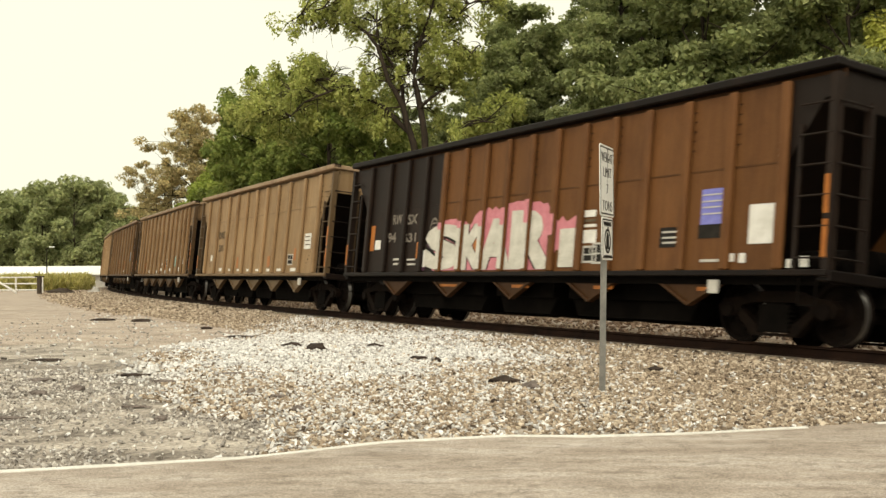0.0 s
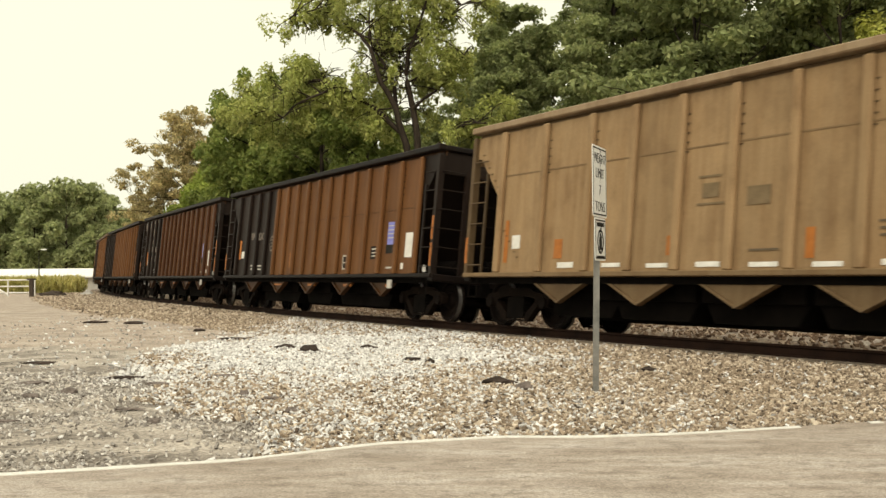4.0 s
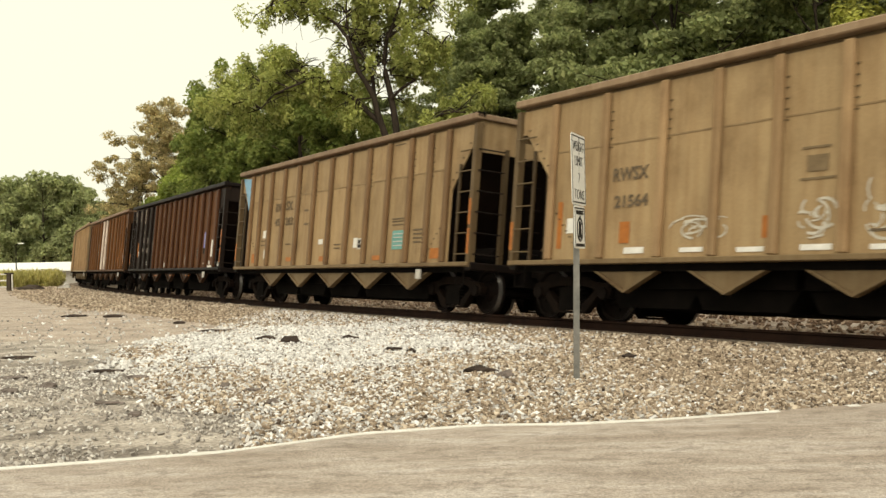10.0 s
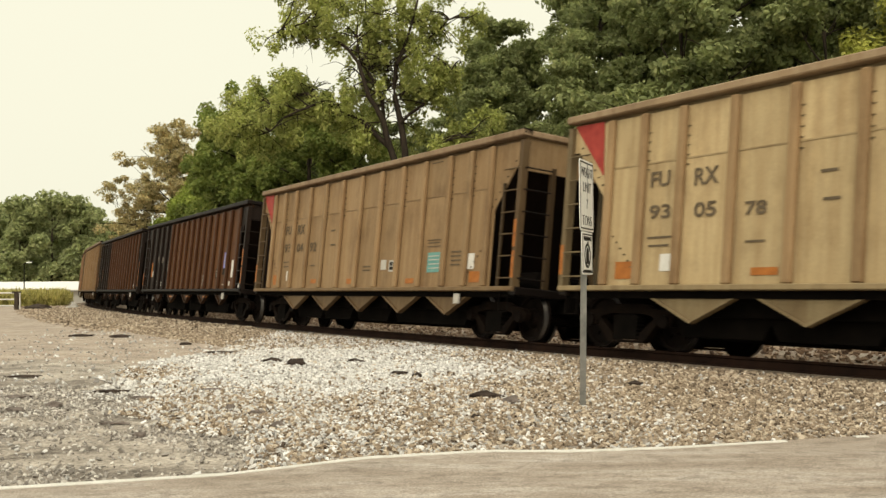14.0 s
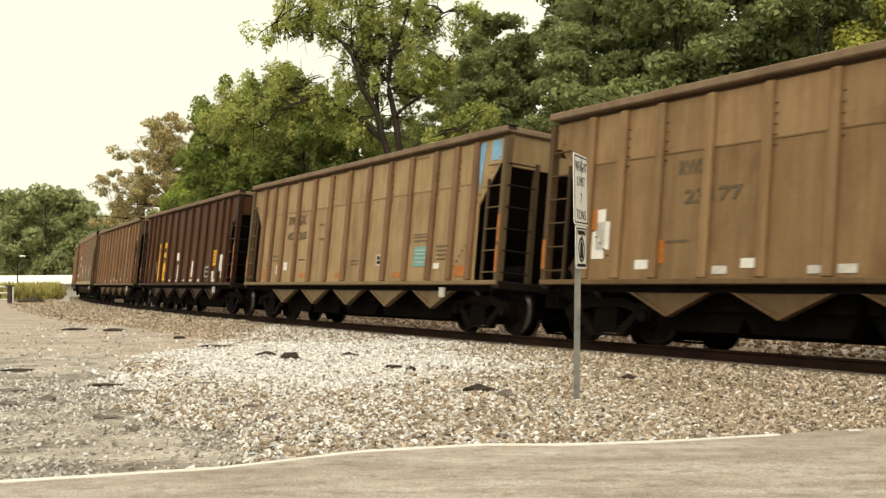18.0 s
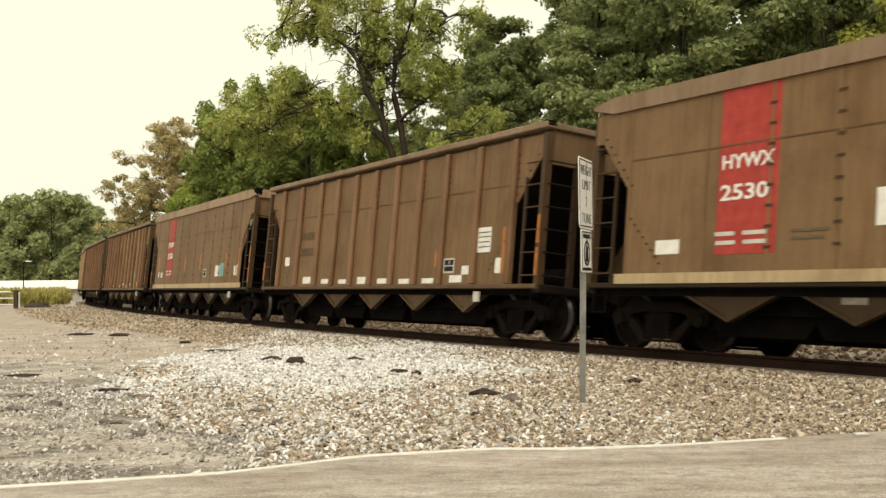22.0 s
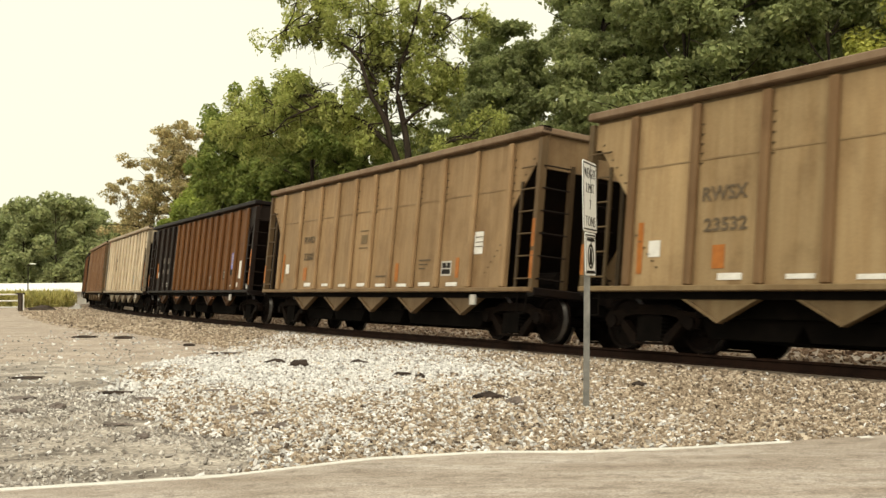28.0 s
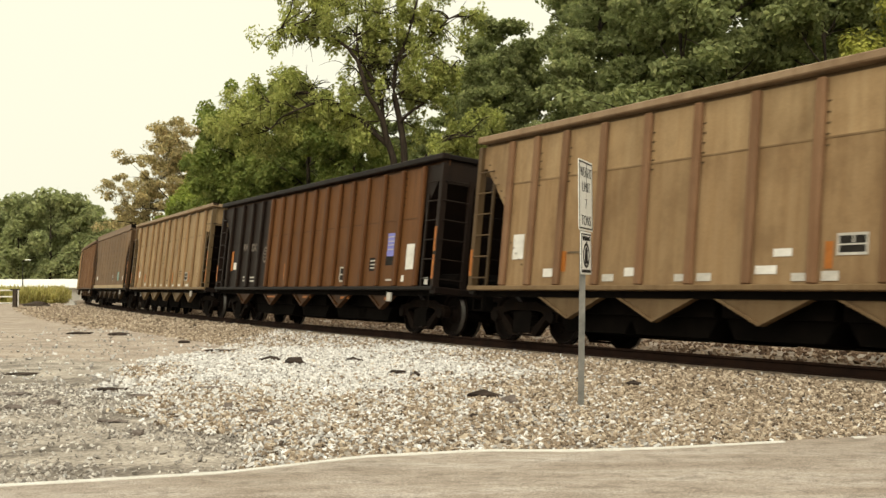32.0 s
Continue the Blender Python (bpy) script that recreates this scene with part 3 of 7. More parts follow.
def common_meshes():
    m = {"wheelset": wheelset_mesh()}
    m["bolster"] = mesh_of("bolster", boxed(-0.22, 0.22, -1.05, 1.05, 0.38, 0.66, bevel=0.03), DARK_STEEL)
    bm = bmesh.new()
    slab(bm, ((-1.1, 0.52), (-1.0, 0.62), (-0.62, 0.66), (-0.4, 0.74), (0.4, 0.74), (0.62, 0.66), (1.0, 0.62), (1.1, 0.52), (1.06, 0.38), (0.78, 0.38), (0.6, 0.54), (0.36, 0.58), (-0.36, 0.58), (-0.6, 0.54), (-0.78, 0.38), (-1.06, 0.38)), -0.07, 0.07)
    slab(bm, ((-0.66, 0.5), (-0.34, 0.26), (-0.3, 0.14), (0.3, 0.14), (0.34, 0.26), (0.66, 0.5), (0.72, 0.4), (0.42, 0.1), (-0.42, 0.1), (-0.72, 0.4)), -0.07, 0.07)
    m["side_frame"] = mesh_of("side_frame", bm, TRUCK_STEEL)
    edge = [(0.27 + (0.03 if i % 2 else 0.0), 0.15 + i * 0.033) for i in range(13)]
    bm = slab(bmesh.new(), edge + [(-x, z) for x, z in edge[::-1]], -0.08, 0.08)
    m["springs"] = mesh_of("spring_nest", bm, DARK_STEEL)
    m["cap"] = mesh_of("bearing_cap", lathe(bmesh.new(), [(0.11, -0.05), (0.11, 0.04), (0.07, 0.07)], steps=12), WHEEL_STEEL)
    bm = boxed(-0.35, 0.42, -0.08, 0.08, 0.80, 0.94)
    box(bm, 0.30, 0.56, -0.17, 0.14, 0.72, 1.02, bevel=0.03)
    m["coupler"] = mesh_of("coupler", bm, WHEEL_STEEL)
    m["rung_x"] = mesh_of("rung", pole(bmesh.new(), (0, 0, 0), (0.56, 0, 0), 0.015, 0.015, 6), PAINT)
    m["rung_y"] = mesh_of("end_rung", pole(bmesh.new(), (0, 0, 0), (0, 0.62, 0), 0.015, 0.015, 6), PAINT)
    m["stile"] = mesh_of("ladder_stile", boxed(-0.03, 0.03, -0.02, 0.02, 1.0, 3.0), PAINT)
    m["brake"] = mesh_of("brake_cylinder", pole(bmesh.new(), (0, -0.2, 0), (0, 0.25, 0), 0.20, 0.20, 14), DARK_STEEL)
    m["reservoir"] = mesh_of("air_tank", pole(bmesh.new(), (-0.4, 0, 0), (0.4, 0, 0), 0.17, 0.17, 14), DARK_STEEL)
    bm = pole(bmesh.new(), (0, 0, 0.9), (0, 0, 0.52), 0.012, 0.012, 6)
    pole(bm, (0, 0, 0.52), (0.3, 0, 0.52), 0.012, 0.012, 6)
    pole(bm, (0.3, 0, 0.52), (0.3, 0, 0.9), 0.012, 0.012, 6)
    m["stirrup"] = mesh_of("stirrup_step", bm, DARK_STEEL)
    m["tag"] = mesh_of("defect_card_board", boxed(-0.1, 0.1, -0.02, 0.02, 0.66, 0.86), PALE_MARK)
    m["strip"] = mesh_of("corner_reflector", boxed(-0.064, 0.02, -0.075, 0.0, 0, 0.52), ORANGE)
    return m


COMMON = common_meshes()
# kind: post places, half length of body, top, seam, middle and step of the hoppers
KINDS = {
    "ribbed": ([-6.04, -4.66, -3.29, -2.16, -1.04, 0.08, 1.21, 2.36, 3.5, 4.85, 6.13], 7.19, 3.99, 2.90, 0.2, 2.15),
    "closer": ([-6.05, -5.25, -4.38, -3.33, -2.24, -1.13, 0, 1.13, 2.24, 3.3, 4.4, 5.28, 6.06], 7.19, 3.99, 2.95, 0.2, 2.15),
    "sparse": ([-6.27, -4.95, -3.48, -1.82, -0.11, 1.56, 3.17, 4.6, 6.0], 7.19, 3.97, 2.62, 0.2, 2.15),
    "dark": ([-6.60, -5.55, -4.60, -3.69, -2.81, -1.95, -1.10, -0.27, 0.57, 1.41, 2.25, 3.08, 3.96, 4.89, 5.84, 6.86], 7.75, 3.85, 2.51, 0.03, 2.5),
    "striped": ([-6.7, -5.75, -4.75, -3.72, -2.52, -1.36, -0.14, 1.12, 2.37, 3.6, 4.66, 5.57, 6.4], 7.75, 3.88, 2.75, 0.2, 2.3),
    "smooth": ([-6.23, -4.54, -3.34, -2.2, -1.0, 0.2, 1.4, 2.6, 3.7, 4.8, 5.86], 7.19, 4.10, 2.97, 0.2, 2.15),
}


def build_car(kind):
    """One open-top steel hopper car, the lot's side at -y, rolling towards +x."""
    root = thing("hopper_car", "weathered open-top coal hopper car on the rails", "freight car", "cars of the coal train")
    xs, half, top, seam, hop_mid, hop_step = KINDS[kind]
    smooth = kind == "smooth"
    chord_h = 0.28 if smooth else 0.13
    wall_top = top - chord_h + (0.01 if smooth else -0.075)
    depth, pw = (0.012, 0.02) if smooth else (0.10, 0.08)
    post = mesh_of("side_post", boxed(-pw, pw, -depth / 2, depth / 2, SILL_TOP, wall_top, bevel=0.0 if smooth else 0.025), PAINT)
    clips = bmesh.new()
    for i in range(8 if smooth else 5):
        z = (1.45 if smooth else 2.85) + i * (0.29 if smooth else 0.15)
        box(clips, -0.06 if smooth else -0.03, 0.06 if smooth else 0.025, -0.014, 0.012, z, z + (0.045 if smooth else 0.022))
    clips = mesh_of("rivet_strip", clips, PAINT)
    skin = 1.53 if smooth else 1.445
    made = {}

    def panel(w, z0, z1):
        key = (round(w, 3), z0, z1)
        if key not in made:
            made[key] = mesh_of("side_panel", boxed(-w / 2, w / 2, -0.012, 0.012, z0, z1), PAINT)
        return made[key]

    # the side away from the lot: one folded sheet, its ribs pressed out
    line = []
    for x in xs:
        line += [(x - pw, skin), (x - pw + 0.01, skin + depth), (x + pw - 0.01, skin + depth), (x + pw, skin)]
    line += [(x, y - 0.024) for x, y in line[::-1]]
    far = bmesh.new()
    low, high = ([far.verts.new((x, y, z)) for x, y in line] for z in (SILL_TOP - 0.02, wall_top))
    for i in range(len(line)):
        j = (i + 1) % len(line)
        far.faces.new((low[i], low[j], high[j], high[i]))
    bmesh.ops.recalc_face_normals(far, faces=far.faces)
    part("woods_side_wall", far, PAINT, root)
    for sgn in (-1, 1):
        py = sgn * skin
        for a, b in zip(xs, xs[1:]) if sgn < 0 else ():
            if kind == "closer" and sgn < 0:
                part("side_panel", panel(b - a, SILL_TOP - 0.02, seam), PAINT, root, at=((a + b) / 2, py, 0))
                part("upper_panel", panel(b - a, seam, wall_top), PAINT, root, at=((a + b) / 2, py - 0.004, 0))
            else:
                part("side_panel", panel(b - a, SILL_TOP - 0.02, wall_top), PAINT, root, at=((a + b) / 2, py, 0))
        for e, x0 in ((-1, xs[0]), (1, xs[-1])):
            rim = half - 0.06
            if sgn > 0:
                part("end_panel", slab(bmesh.new(), ((x0, SILL_TOP - 0.02), (e * rim, SILL_TOP - 0.02), (e * rim, wall_top), (x0, wall_top)), py - 0.012, py + 0.012), PAINT, root)
                continue
            out = [(x0, SILL_TOP - 0.02), (e * max(abs(x0), half - 0.98), SILL_TOP - 0.02), (e * max(abs(x0) + 0.02, half - 0.98), 2.5), (e * (half - 0.25), 3.34), (e * rim, 3.34), (e * rim, wall_top), (x0, wall_top)]
            part("end_panel", slab(bmesh.new(), out, py - 0.012, py + 0.012), PAINT, root)
            if kind != "dark":
                dots = bmesh.new()
                cut = max(abs(x0) + 0.02, half - 0.98)
                for i in range(8):
                    dx, dz = 0.10 * i, 0.105 * i
                    box(dots, e * (cut - 0.10 - dx) - 0.025, e * (cut - 0.10 - dx) + 0.025, py - 0.026, py - 0.011, 2.02 - dz, 2.045 - dz)
                for i in range(7):
                    w = i / 6
                    cx, cz = e * (cut - 0.08 + w * (half - 0.25 - cut)), 2.56 + w * 0.84
                    box(dots, cx - 0.025, cx + 0.025, py - 0.026, py - 0.011, cz, cz + 0.025)
                tagged(part("rivet_line", dots, PAINT, root), kind="stuff")
        for i, x in enumerate(xs if sgn < 0 else ()):
            part("side_post", post, PAINT, root, at=(x, sgn * (skin + 0.012 + depth / 2), 0))
            if sgn < 0 and ((smooth and 1 < i < len(xs) - 1) or (not smooth and i % 3 != 0)):
                tagged(part("rivet_strip", clips, PAINT, root, at=(x + (0.0 if smooth else 0.105), sgn * (skin + 0.012), 0)), kind="stuff")
        for a, b in ((xs[0], xs[4]), (xs[4], xs[-1])) if kind == "dark" else ((xs[0], xs[-1]),):
            part("weld_seam", boxed((a - b) / 2, (b - a) / 2, -0.005, 0.005, seam, seam + 0.024), PAINT, root, at=((a + b) / 2, sgn * (skin + 0.016), 0))
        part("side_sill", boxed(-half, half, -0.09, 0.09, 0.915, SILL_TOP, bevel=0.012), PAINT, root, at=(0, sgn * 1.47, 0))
        # dark strip put in for the shade gap between sill and hopper slopes
        part("sill_web", boxed(-half + 0.1, half - 0.1, -0.012, 0.012, 0.80, 0.915), DARK_STEEL, root, at=(0, sgn * 1.40, 0))
        if smooth:
            part("sill_plate", boxed(-half + 0.75, half - 0.75, -0.015, 0.015, 0.98, 1.14), PAINT, root, "pale strip along the sill", (0, sgn * 1.56, 0))
            cap = bmesh.new()
            out = [(-half - 0.02, top - 0.10), (-half + 0.5, top), (half - 0.5, top), (half + 0.02, top - 0.16), (half + 0.02, top - 0.22), (half - 0.5, top - chord_h), (-half + 0.5, top - chord_h), (-half - 0.02, top - 0.16)]
            part("top_chord", slab(cap, out, -0.10, 0.10), PAINT, root, at=(0, sgn * 1.49, 0))
        else:
            # the chord overhangs a set-back web, so that a shaded groove runs under it
            part("top_chord", boxed(-half - 0.02, half + 0.02, -0.11, 0.10, top - chord_h, top, bevel=0.02), PAINT, root, at=(0, sgn * 1.47 if sgn < 0 else 1.43, 0))
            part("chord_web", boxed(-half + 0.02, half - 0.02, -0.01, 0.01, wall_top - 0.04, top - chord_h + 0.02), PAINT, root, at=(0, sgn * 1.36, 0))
        for e in (-1, 1):
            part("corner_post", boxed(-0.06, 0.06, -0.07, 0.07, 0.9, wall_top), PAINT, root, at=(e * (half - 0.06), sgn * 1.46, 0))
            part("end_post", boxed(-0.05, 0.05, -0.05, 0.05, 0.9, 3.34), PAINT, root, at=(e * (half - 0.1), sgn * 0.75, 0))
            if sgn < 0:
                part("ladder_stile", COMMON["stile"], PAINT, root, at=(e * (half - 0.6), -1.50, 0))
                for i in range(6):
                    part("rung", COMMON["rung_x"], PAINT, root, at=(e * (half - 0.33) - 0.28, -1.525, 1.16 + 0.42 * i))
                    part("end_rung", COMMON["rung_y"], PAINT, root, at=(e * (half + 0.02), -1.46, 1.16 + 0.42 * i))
                part("stirrup_step", COMMON["stirrup"], DARK_STEEL, root, at=(e * (half - 0.35) - 0.15, -1.5, 0))
                part("defect_card_board", COMMON["tag"], PALE_MARK, root, "small white card board", (e * (half - 2.1), -1.5, 0)) if e > 0 else None
                if kind != "striped":
                    for z in (1.15, 1.75) if e > 0 else (1.2,):
                        part("corner_reflector", COMMON["strip"], ORANGE, root, "orange reflector strip", (e * (half - 0.06), -1.46, z))
    for e in (-1, 1):
        spin = Matrix.Rotation(0 if e > 0 else math.pi, 4, "Z")
        if e > 0 and kind != "dark":
            part("corner_cap", boxed(-0.16, 0.05, -0.10, 0.12, top - chord_h * 0.8, top + 0.02, bevel=0.02), DARK_STEEL, root, "black cap on the top corner", (half - 0.03, -1.465, 0))
        part("end_chord", boxed(-0.06, 0.06, -1.45, 1.45, top - chord_h, top - 0.01, bevel=0.02), PAINT, root, at=(e * (half - 0.05), 0, 0))
        part("end_bulkhead", boxed(-0.02, 0.02, -1.4, 1.4, 3.22, top - chord_h + 0.02), PAINT, root, at=(e * (half - 0.09), 0, 0))
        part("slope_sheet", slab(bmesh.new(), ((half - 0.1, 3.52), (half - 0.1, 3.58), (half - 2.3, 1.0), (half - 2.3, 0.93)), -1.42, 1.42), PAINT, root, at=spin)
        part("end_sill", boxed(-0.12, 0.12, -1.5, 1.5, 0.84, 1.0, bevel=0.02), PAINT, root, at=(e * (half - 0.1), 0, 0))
        part("coupler", COMMON["coupler"], WHEEL_STEEL, root, at=Matrix.Translation((e * (half + 0.1), 0, 0)) @ spin)
        part("brake_cylinder", COMMON["brake"], DARK_STEEL, root, at=(e * (half - 0.75), 0.4 * e, 1.25))
        part("air_tank", COMMON["reservoir"], DARK_STEEL, root, at=(e * (half - 0.8), -0.6, 1.2))
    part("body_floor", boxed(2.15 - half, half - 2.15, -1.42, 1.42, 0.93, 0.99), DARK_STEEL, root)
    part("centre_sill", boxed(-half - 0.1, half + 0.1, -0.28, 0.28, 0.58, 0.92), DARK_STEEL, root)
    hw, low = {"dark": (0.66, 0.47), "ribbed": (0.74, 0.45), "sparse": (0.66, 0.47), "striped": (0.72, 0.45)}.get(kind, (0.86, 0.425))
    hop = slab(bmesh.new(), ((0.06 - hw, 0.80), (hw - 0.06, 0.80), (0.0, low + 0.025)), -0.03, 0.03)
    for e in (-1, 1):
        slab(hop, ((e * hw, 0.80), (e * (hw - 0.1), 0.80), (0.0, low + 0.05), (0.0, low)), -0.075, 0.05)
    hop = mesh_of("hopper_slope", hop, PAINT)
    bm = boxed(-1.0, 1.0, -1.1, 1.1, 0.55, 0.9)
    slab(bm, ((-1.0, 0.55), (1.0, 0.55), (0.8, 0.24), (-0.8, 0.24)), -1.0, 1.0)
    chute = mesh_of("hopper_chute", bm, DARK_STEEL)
    for i in range(-2, 3):
        x = hop_mid + i * hop_step
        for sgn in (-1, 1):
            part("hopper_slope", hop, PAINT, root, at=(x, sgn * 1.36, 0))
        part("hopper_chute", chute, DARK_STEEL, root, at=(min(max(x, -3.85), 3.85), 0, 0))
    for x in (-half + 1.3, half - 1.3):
        truck = part("truck", COMMON["bolster"], DARK_STEEL, root, "grimy two-axle truck, black with the shade under the car", (x, 0, 0))
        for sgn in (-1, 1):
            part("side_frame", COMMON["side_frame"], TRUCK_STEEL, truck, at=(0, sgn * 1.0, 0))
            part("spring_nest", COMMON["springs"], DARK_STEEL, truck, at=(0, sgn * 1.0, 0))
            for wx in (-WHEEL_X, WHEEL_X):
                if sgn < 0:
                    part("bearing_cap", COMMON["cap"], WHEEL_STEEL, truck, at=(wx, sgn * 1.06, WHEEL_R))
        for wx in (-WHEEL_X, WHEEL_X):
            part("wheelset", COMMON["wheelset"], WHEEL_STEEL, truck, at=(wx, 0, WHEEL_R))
    return root


TAN, SAND, CREAM, SILVER = (0.285, 0.203, 0.112), (0.325, 0.245, 0.136), (0.46, 0.375, 0.22), (0.54, 0.49, 0.37)
BROWN, UMBER, COCOA, KHAKI = (0.100, 0.045, 0.017), (0.066, 0.030, 0.0145), (0.133, 0.063, 0.0235), (0.170, 0.111, 0.058)
# last colour: near-black for dark chords, and shade painted inside the open ends
SOOT, RUST, PALE, BLACK_AND_SHADE = (0.0150, 0.0108, 0.0088), (0.190, 0.116, 0.066), (0.325, 0.24, 0.135), (0.008, 0.0057, 0.005)

DUN, FAWN = (0.215, 0.145, 0.077), (0.255, 0.175, 0.095)
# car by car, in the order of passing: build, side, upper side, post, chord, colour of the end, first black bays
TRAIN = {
    -1: ("ribbed", TAN, TAN, TAN, TAN, BLACK_AND_SHADE, 0), 0: ("dark", COCOA, COCOA, COCOA, BLACK_AND_SHADE, SOOT, 4), 1: ("ribbed", TAN, TAN, TAN, TAN, BLACK_AND_SHADE, 0),
    2: ("closer", DUN, FAWN, DUN, TAN, BLACK_AND_SHADE, 0), 3: ("sparse", KHAKI, KHAKI, KHAKI, KHAKI, BLACK_AND_SHADE, 0), 4: ("ribbed", TAN, TAN, TAN, SAND, BLACK_AND_SHADE, 0),
    5: ("dark", COCOA, COCOA, COCOA, BLACK_AND_SHADE, SOOT, 4), 6: ("dark", BROWN, BROWN, UMBER, BLACK_AND_SHADE, SOOT, 4), 7: ("dark", COCOA, COCOA, COCOA, BLACK_AND_SHADE, SOOT, 4),
    8: ("dark", COCOA, COCOA, COCOA, UMBER, SOOT, 4), 9: ("ribbed", TAN, TAN, KHAKI, TAN, BLACK_AND_SHADE, 0), 10: ("ribbed", SAND, SAND, TAN, TAN, BLACK_AND_SHADE, 0),
    11: ("closer", SAND, SAND, KHAKI, KHAKI, BLACK_AND_SHADE, 0), 12: ("dark", BROWN, BROWN, UMBER, BLACK_AND_SHADE, SOOT, 4), 13: ("striped", COCOA, COCOA, COCOA, RUST, BLACK_AND_SHADE, 0),
    14: ("closer", CREAM, CREAM, TAN, SAND, BLACK_AND_SHADE, 0), 15: ("closer", TAN, TAN, TAN, TAN, BLACK_AND_SHADE, 0), 16: ("dark", BROWN, BROWN, UMBER, BLACK_AND_SHADE, SOOT, 4),
    17: ("dark", UMBER, UMBER, UMBER, BLACK_AND_SHADE, SOOT, 4), 18: ("closer", DUN, FAWN, DUN, KHAKI, BLACK_AND_SHADE, 0), 19: ("closer", SAND, SAND, RUST, KHAKI, BLACK_AND_SHADE, 0),
    20: ("closer", UMBER, UMBER, UMBER, COCOA, BLACK_AND_SHADE, 0), 21: ("closer", FAWN, TAN, RUST, KHAKI, BLACK_AND_SHADE, 0), 22: ("smooth", KHAKI, KHAKI, KHAKI, KHAKI, BLACK_AND_SHADE, 0),
    23: ("ribbed", KHAKI, KHAKI, RUST, KHAKI, BLACK_AND_SHADE, 0), 24: ("smooth", KHAKI, KHAKI, KHAKI, TAN, BLACK_AND_SHADE, 0), 25: ("closer", DUN, FAWN, RUST, KHAKI, BLACK_AND_SHADE, 0),
    26: ("sparse", RUST, RUST, RUST, RUST, BLACK_AND_SHADE, 0), 27: ("ribbed", TAN, TAN, TAN, TAN, BLACK_AND_SHADE, 0), 28: ("ribbed", SAND, SAND, KHAKI, KHAKI, BLACK_AND_SHADE, 0),
    29: ("ribbed", TAN, TAN, TAN, KHAKI, BLACK_AND_SHADE, 0), 30: ("dark", COCOA, COCOA, COCOA, BLACK_AND_SHADE, SOOT, 4), 31: ("closer", SILVER, SILVER, SILVER, SILVER, BLACK_AND_SHADE, 0),
    32: ("closer", TAN, PALE, RUST, TAN, BLACK_AND_SHADE, 0), 33: ("dark", COCOA, COCOA, BROWN, BLACK_AND_SHADE, SOOT, 4), 34: ("ribbed", SAND, SAND, TAN, SAND, BLACK_AND_SHADE, 0),
    35: ("smooth", KHAKI, KHAKI, KHAKI, KHAKI, BLACK_AND_SHADE, 0), 36: ("ribbed", RUST, RUST, RUST, RUST, BLACK_AND_SHADE, 0), 37: ("ribbed", TAN, TAN, TAN, TAN, BLACK_AND_SHADE, 0),
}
SIDE_WORDS = {SAND: "sand-tan", TAN: "tan", CREAM: "cream", SILVER: "silvery white", BROWN: "rust-brown", UMBER: "dark brown", COCOA: "brown", KHAKI: "dull khaki-brown", DUN: "dun brown", FAWN: "fawn brown", RUST: "rusty tan"}


def base_name(ob):
    return ob.name.split(".")[0]


def times_colour(c, k):
    return tuple(v * k for v in c)


def dress_car(car, kind, side, upper, posts, chord, end, black_bays):
    xs = KINDS[kind][0]
    for o in car.children_recursive:
        what, x = base_name(o), o.location.x
        col = side
        if what == "upper_panel":
            col = upper
        elif what == "side_post":
            col = posts
        elif what in ("top_chord", "end_chord"):
            col = chord if black_bays and chord is not UMBER else tuple(0.5 * c + 0.5 * d for c, d in zip(chord, (0.24, 0.195, 0.15)))
        # halved colour on the web adds painted shade to the groove under the chord
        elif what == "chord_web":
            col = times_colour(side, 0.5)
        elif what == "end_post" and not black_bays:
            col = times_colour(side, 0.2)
        # slope sheets of paler cars: the open end's shade is put into the colour
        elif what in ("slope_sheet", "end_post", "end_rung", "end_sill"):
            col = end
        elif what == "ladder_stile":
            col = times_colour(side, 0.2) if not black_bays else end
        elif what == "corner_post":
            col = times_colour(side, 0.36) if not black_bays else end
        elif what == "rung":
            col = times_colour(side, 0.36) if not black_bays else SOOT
        elif what == "end_bulkhead":
            col = end if black_bays else times_colour(side, 0.8)
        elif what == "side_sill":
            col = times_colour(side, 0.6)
        elif what == "sill_plate":
            col = (0.42, 0.34, 0.21)
        # hopper slopes under the body: shade is painted in by halving the side colour
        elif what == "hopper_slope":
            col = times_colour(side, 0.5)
        elif what == "weld_seam":
            col = times_colour(side, 0.72)
        elif what in ("rivet_strip", "rivet_line"):
            col = times_colour(side, 0.35)
        if black_bays and ((what in ("side_panel", "side_post") and x < xs[black_bays] - 0.1) or what == "end_panel" or (what == "weld_seam" and x < xs[black_bays] - 0.1)):
            col = SOOT
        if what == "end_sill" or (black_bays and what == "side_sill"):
            col = BLACK_AND_SHADE
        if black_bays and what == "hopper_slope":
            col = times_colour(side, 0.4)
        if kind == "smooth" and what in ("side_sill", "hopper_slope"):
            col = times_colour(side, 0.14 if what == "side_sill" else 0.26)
        if kind == "striped" and what == "side_post" and round(x, 2) in (-1.36, -0.14):
            col = (0.62, 0.58, 0.52)
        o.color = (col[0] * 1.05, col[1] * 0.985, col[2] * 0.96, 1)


CARS = {}


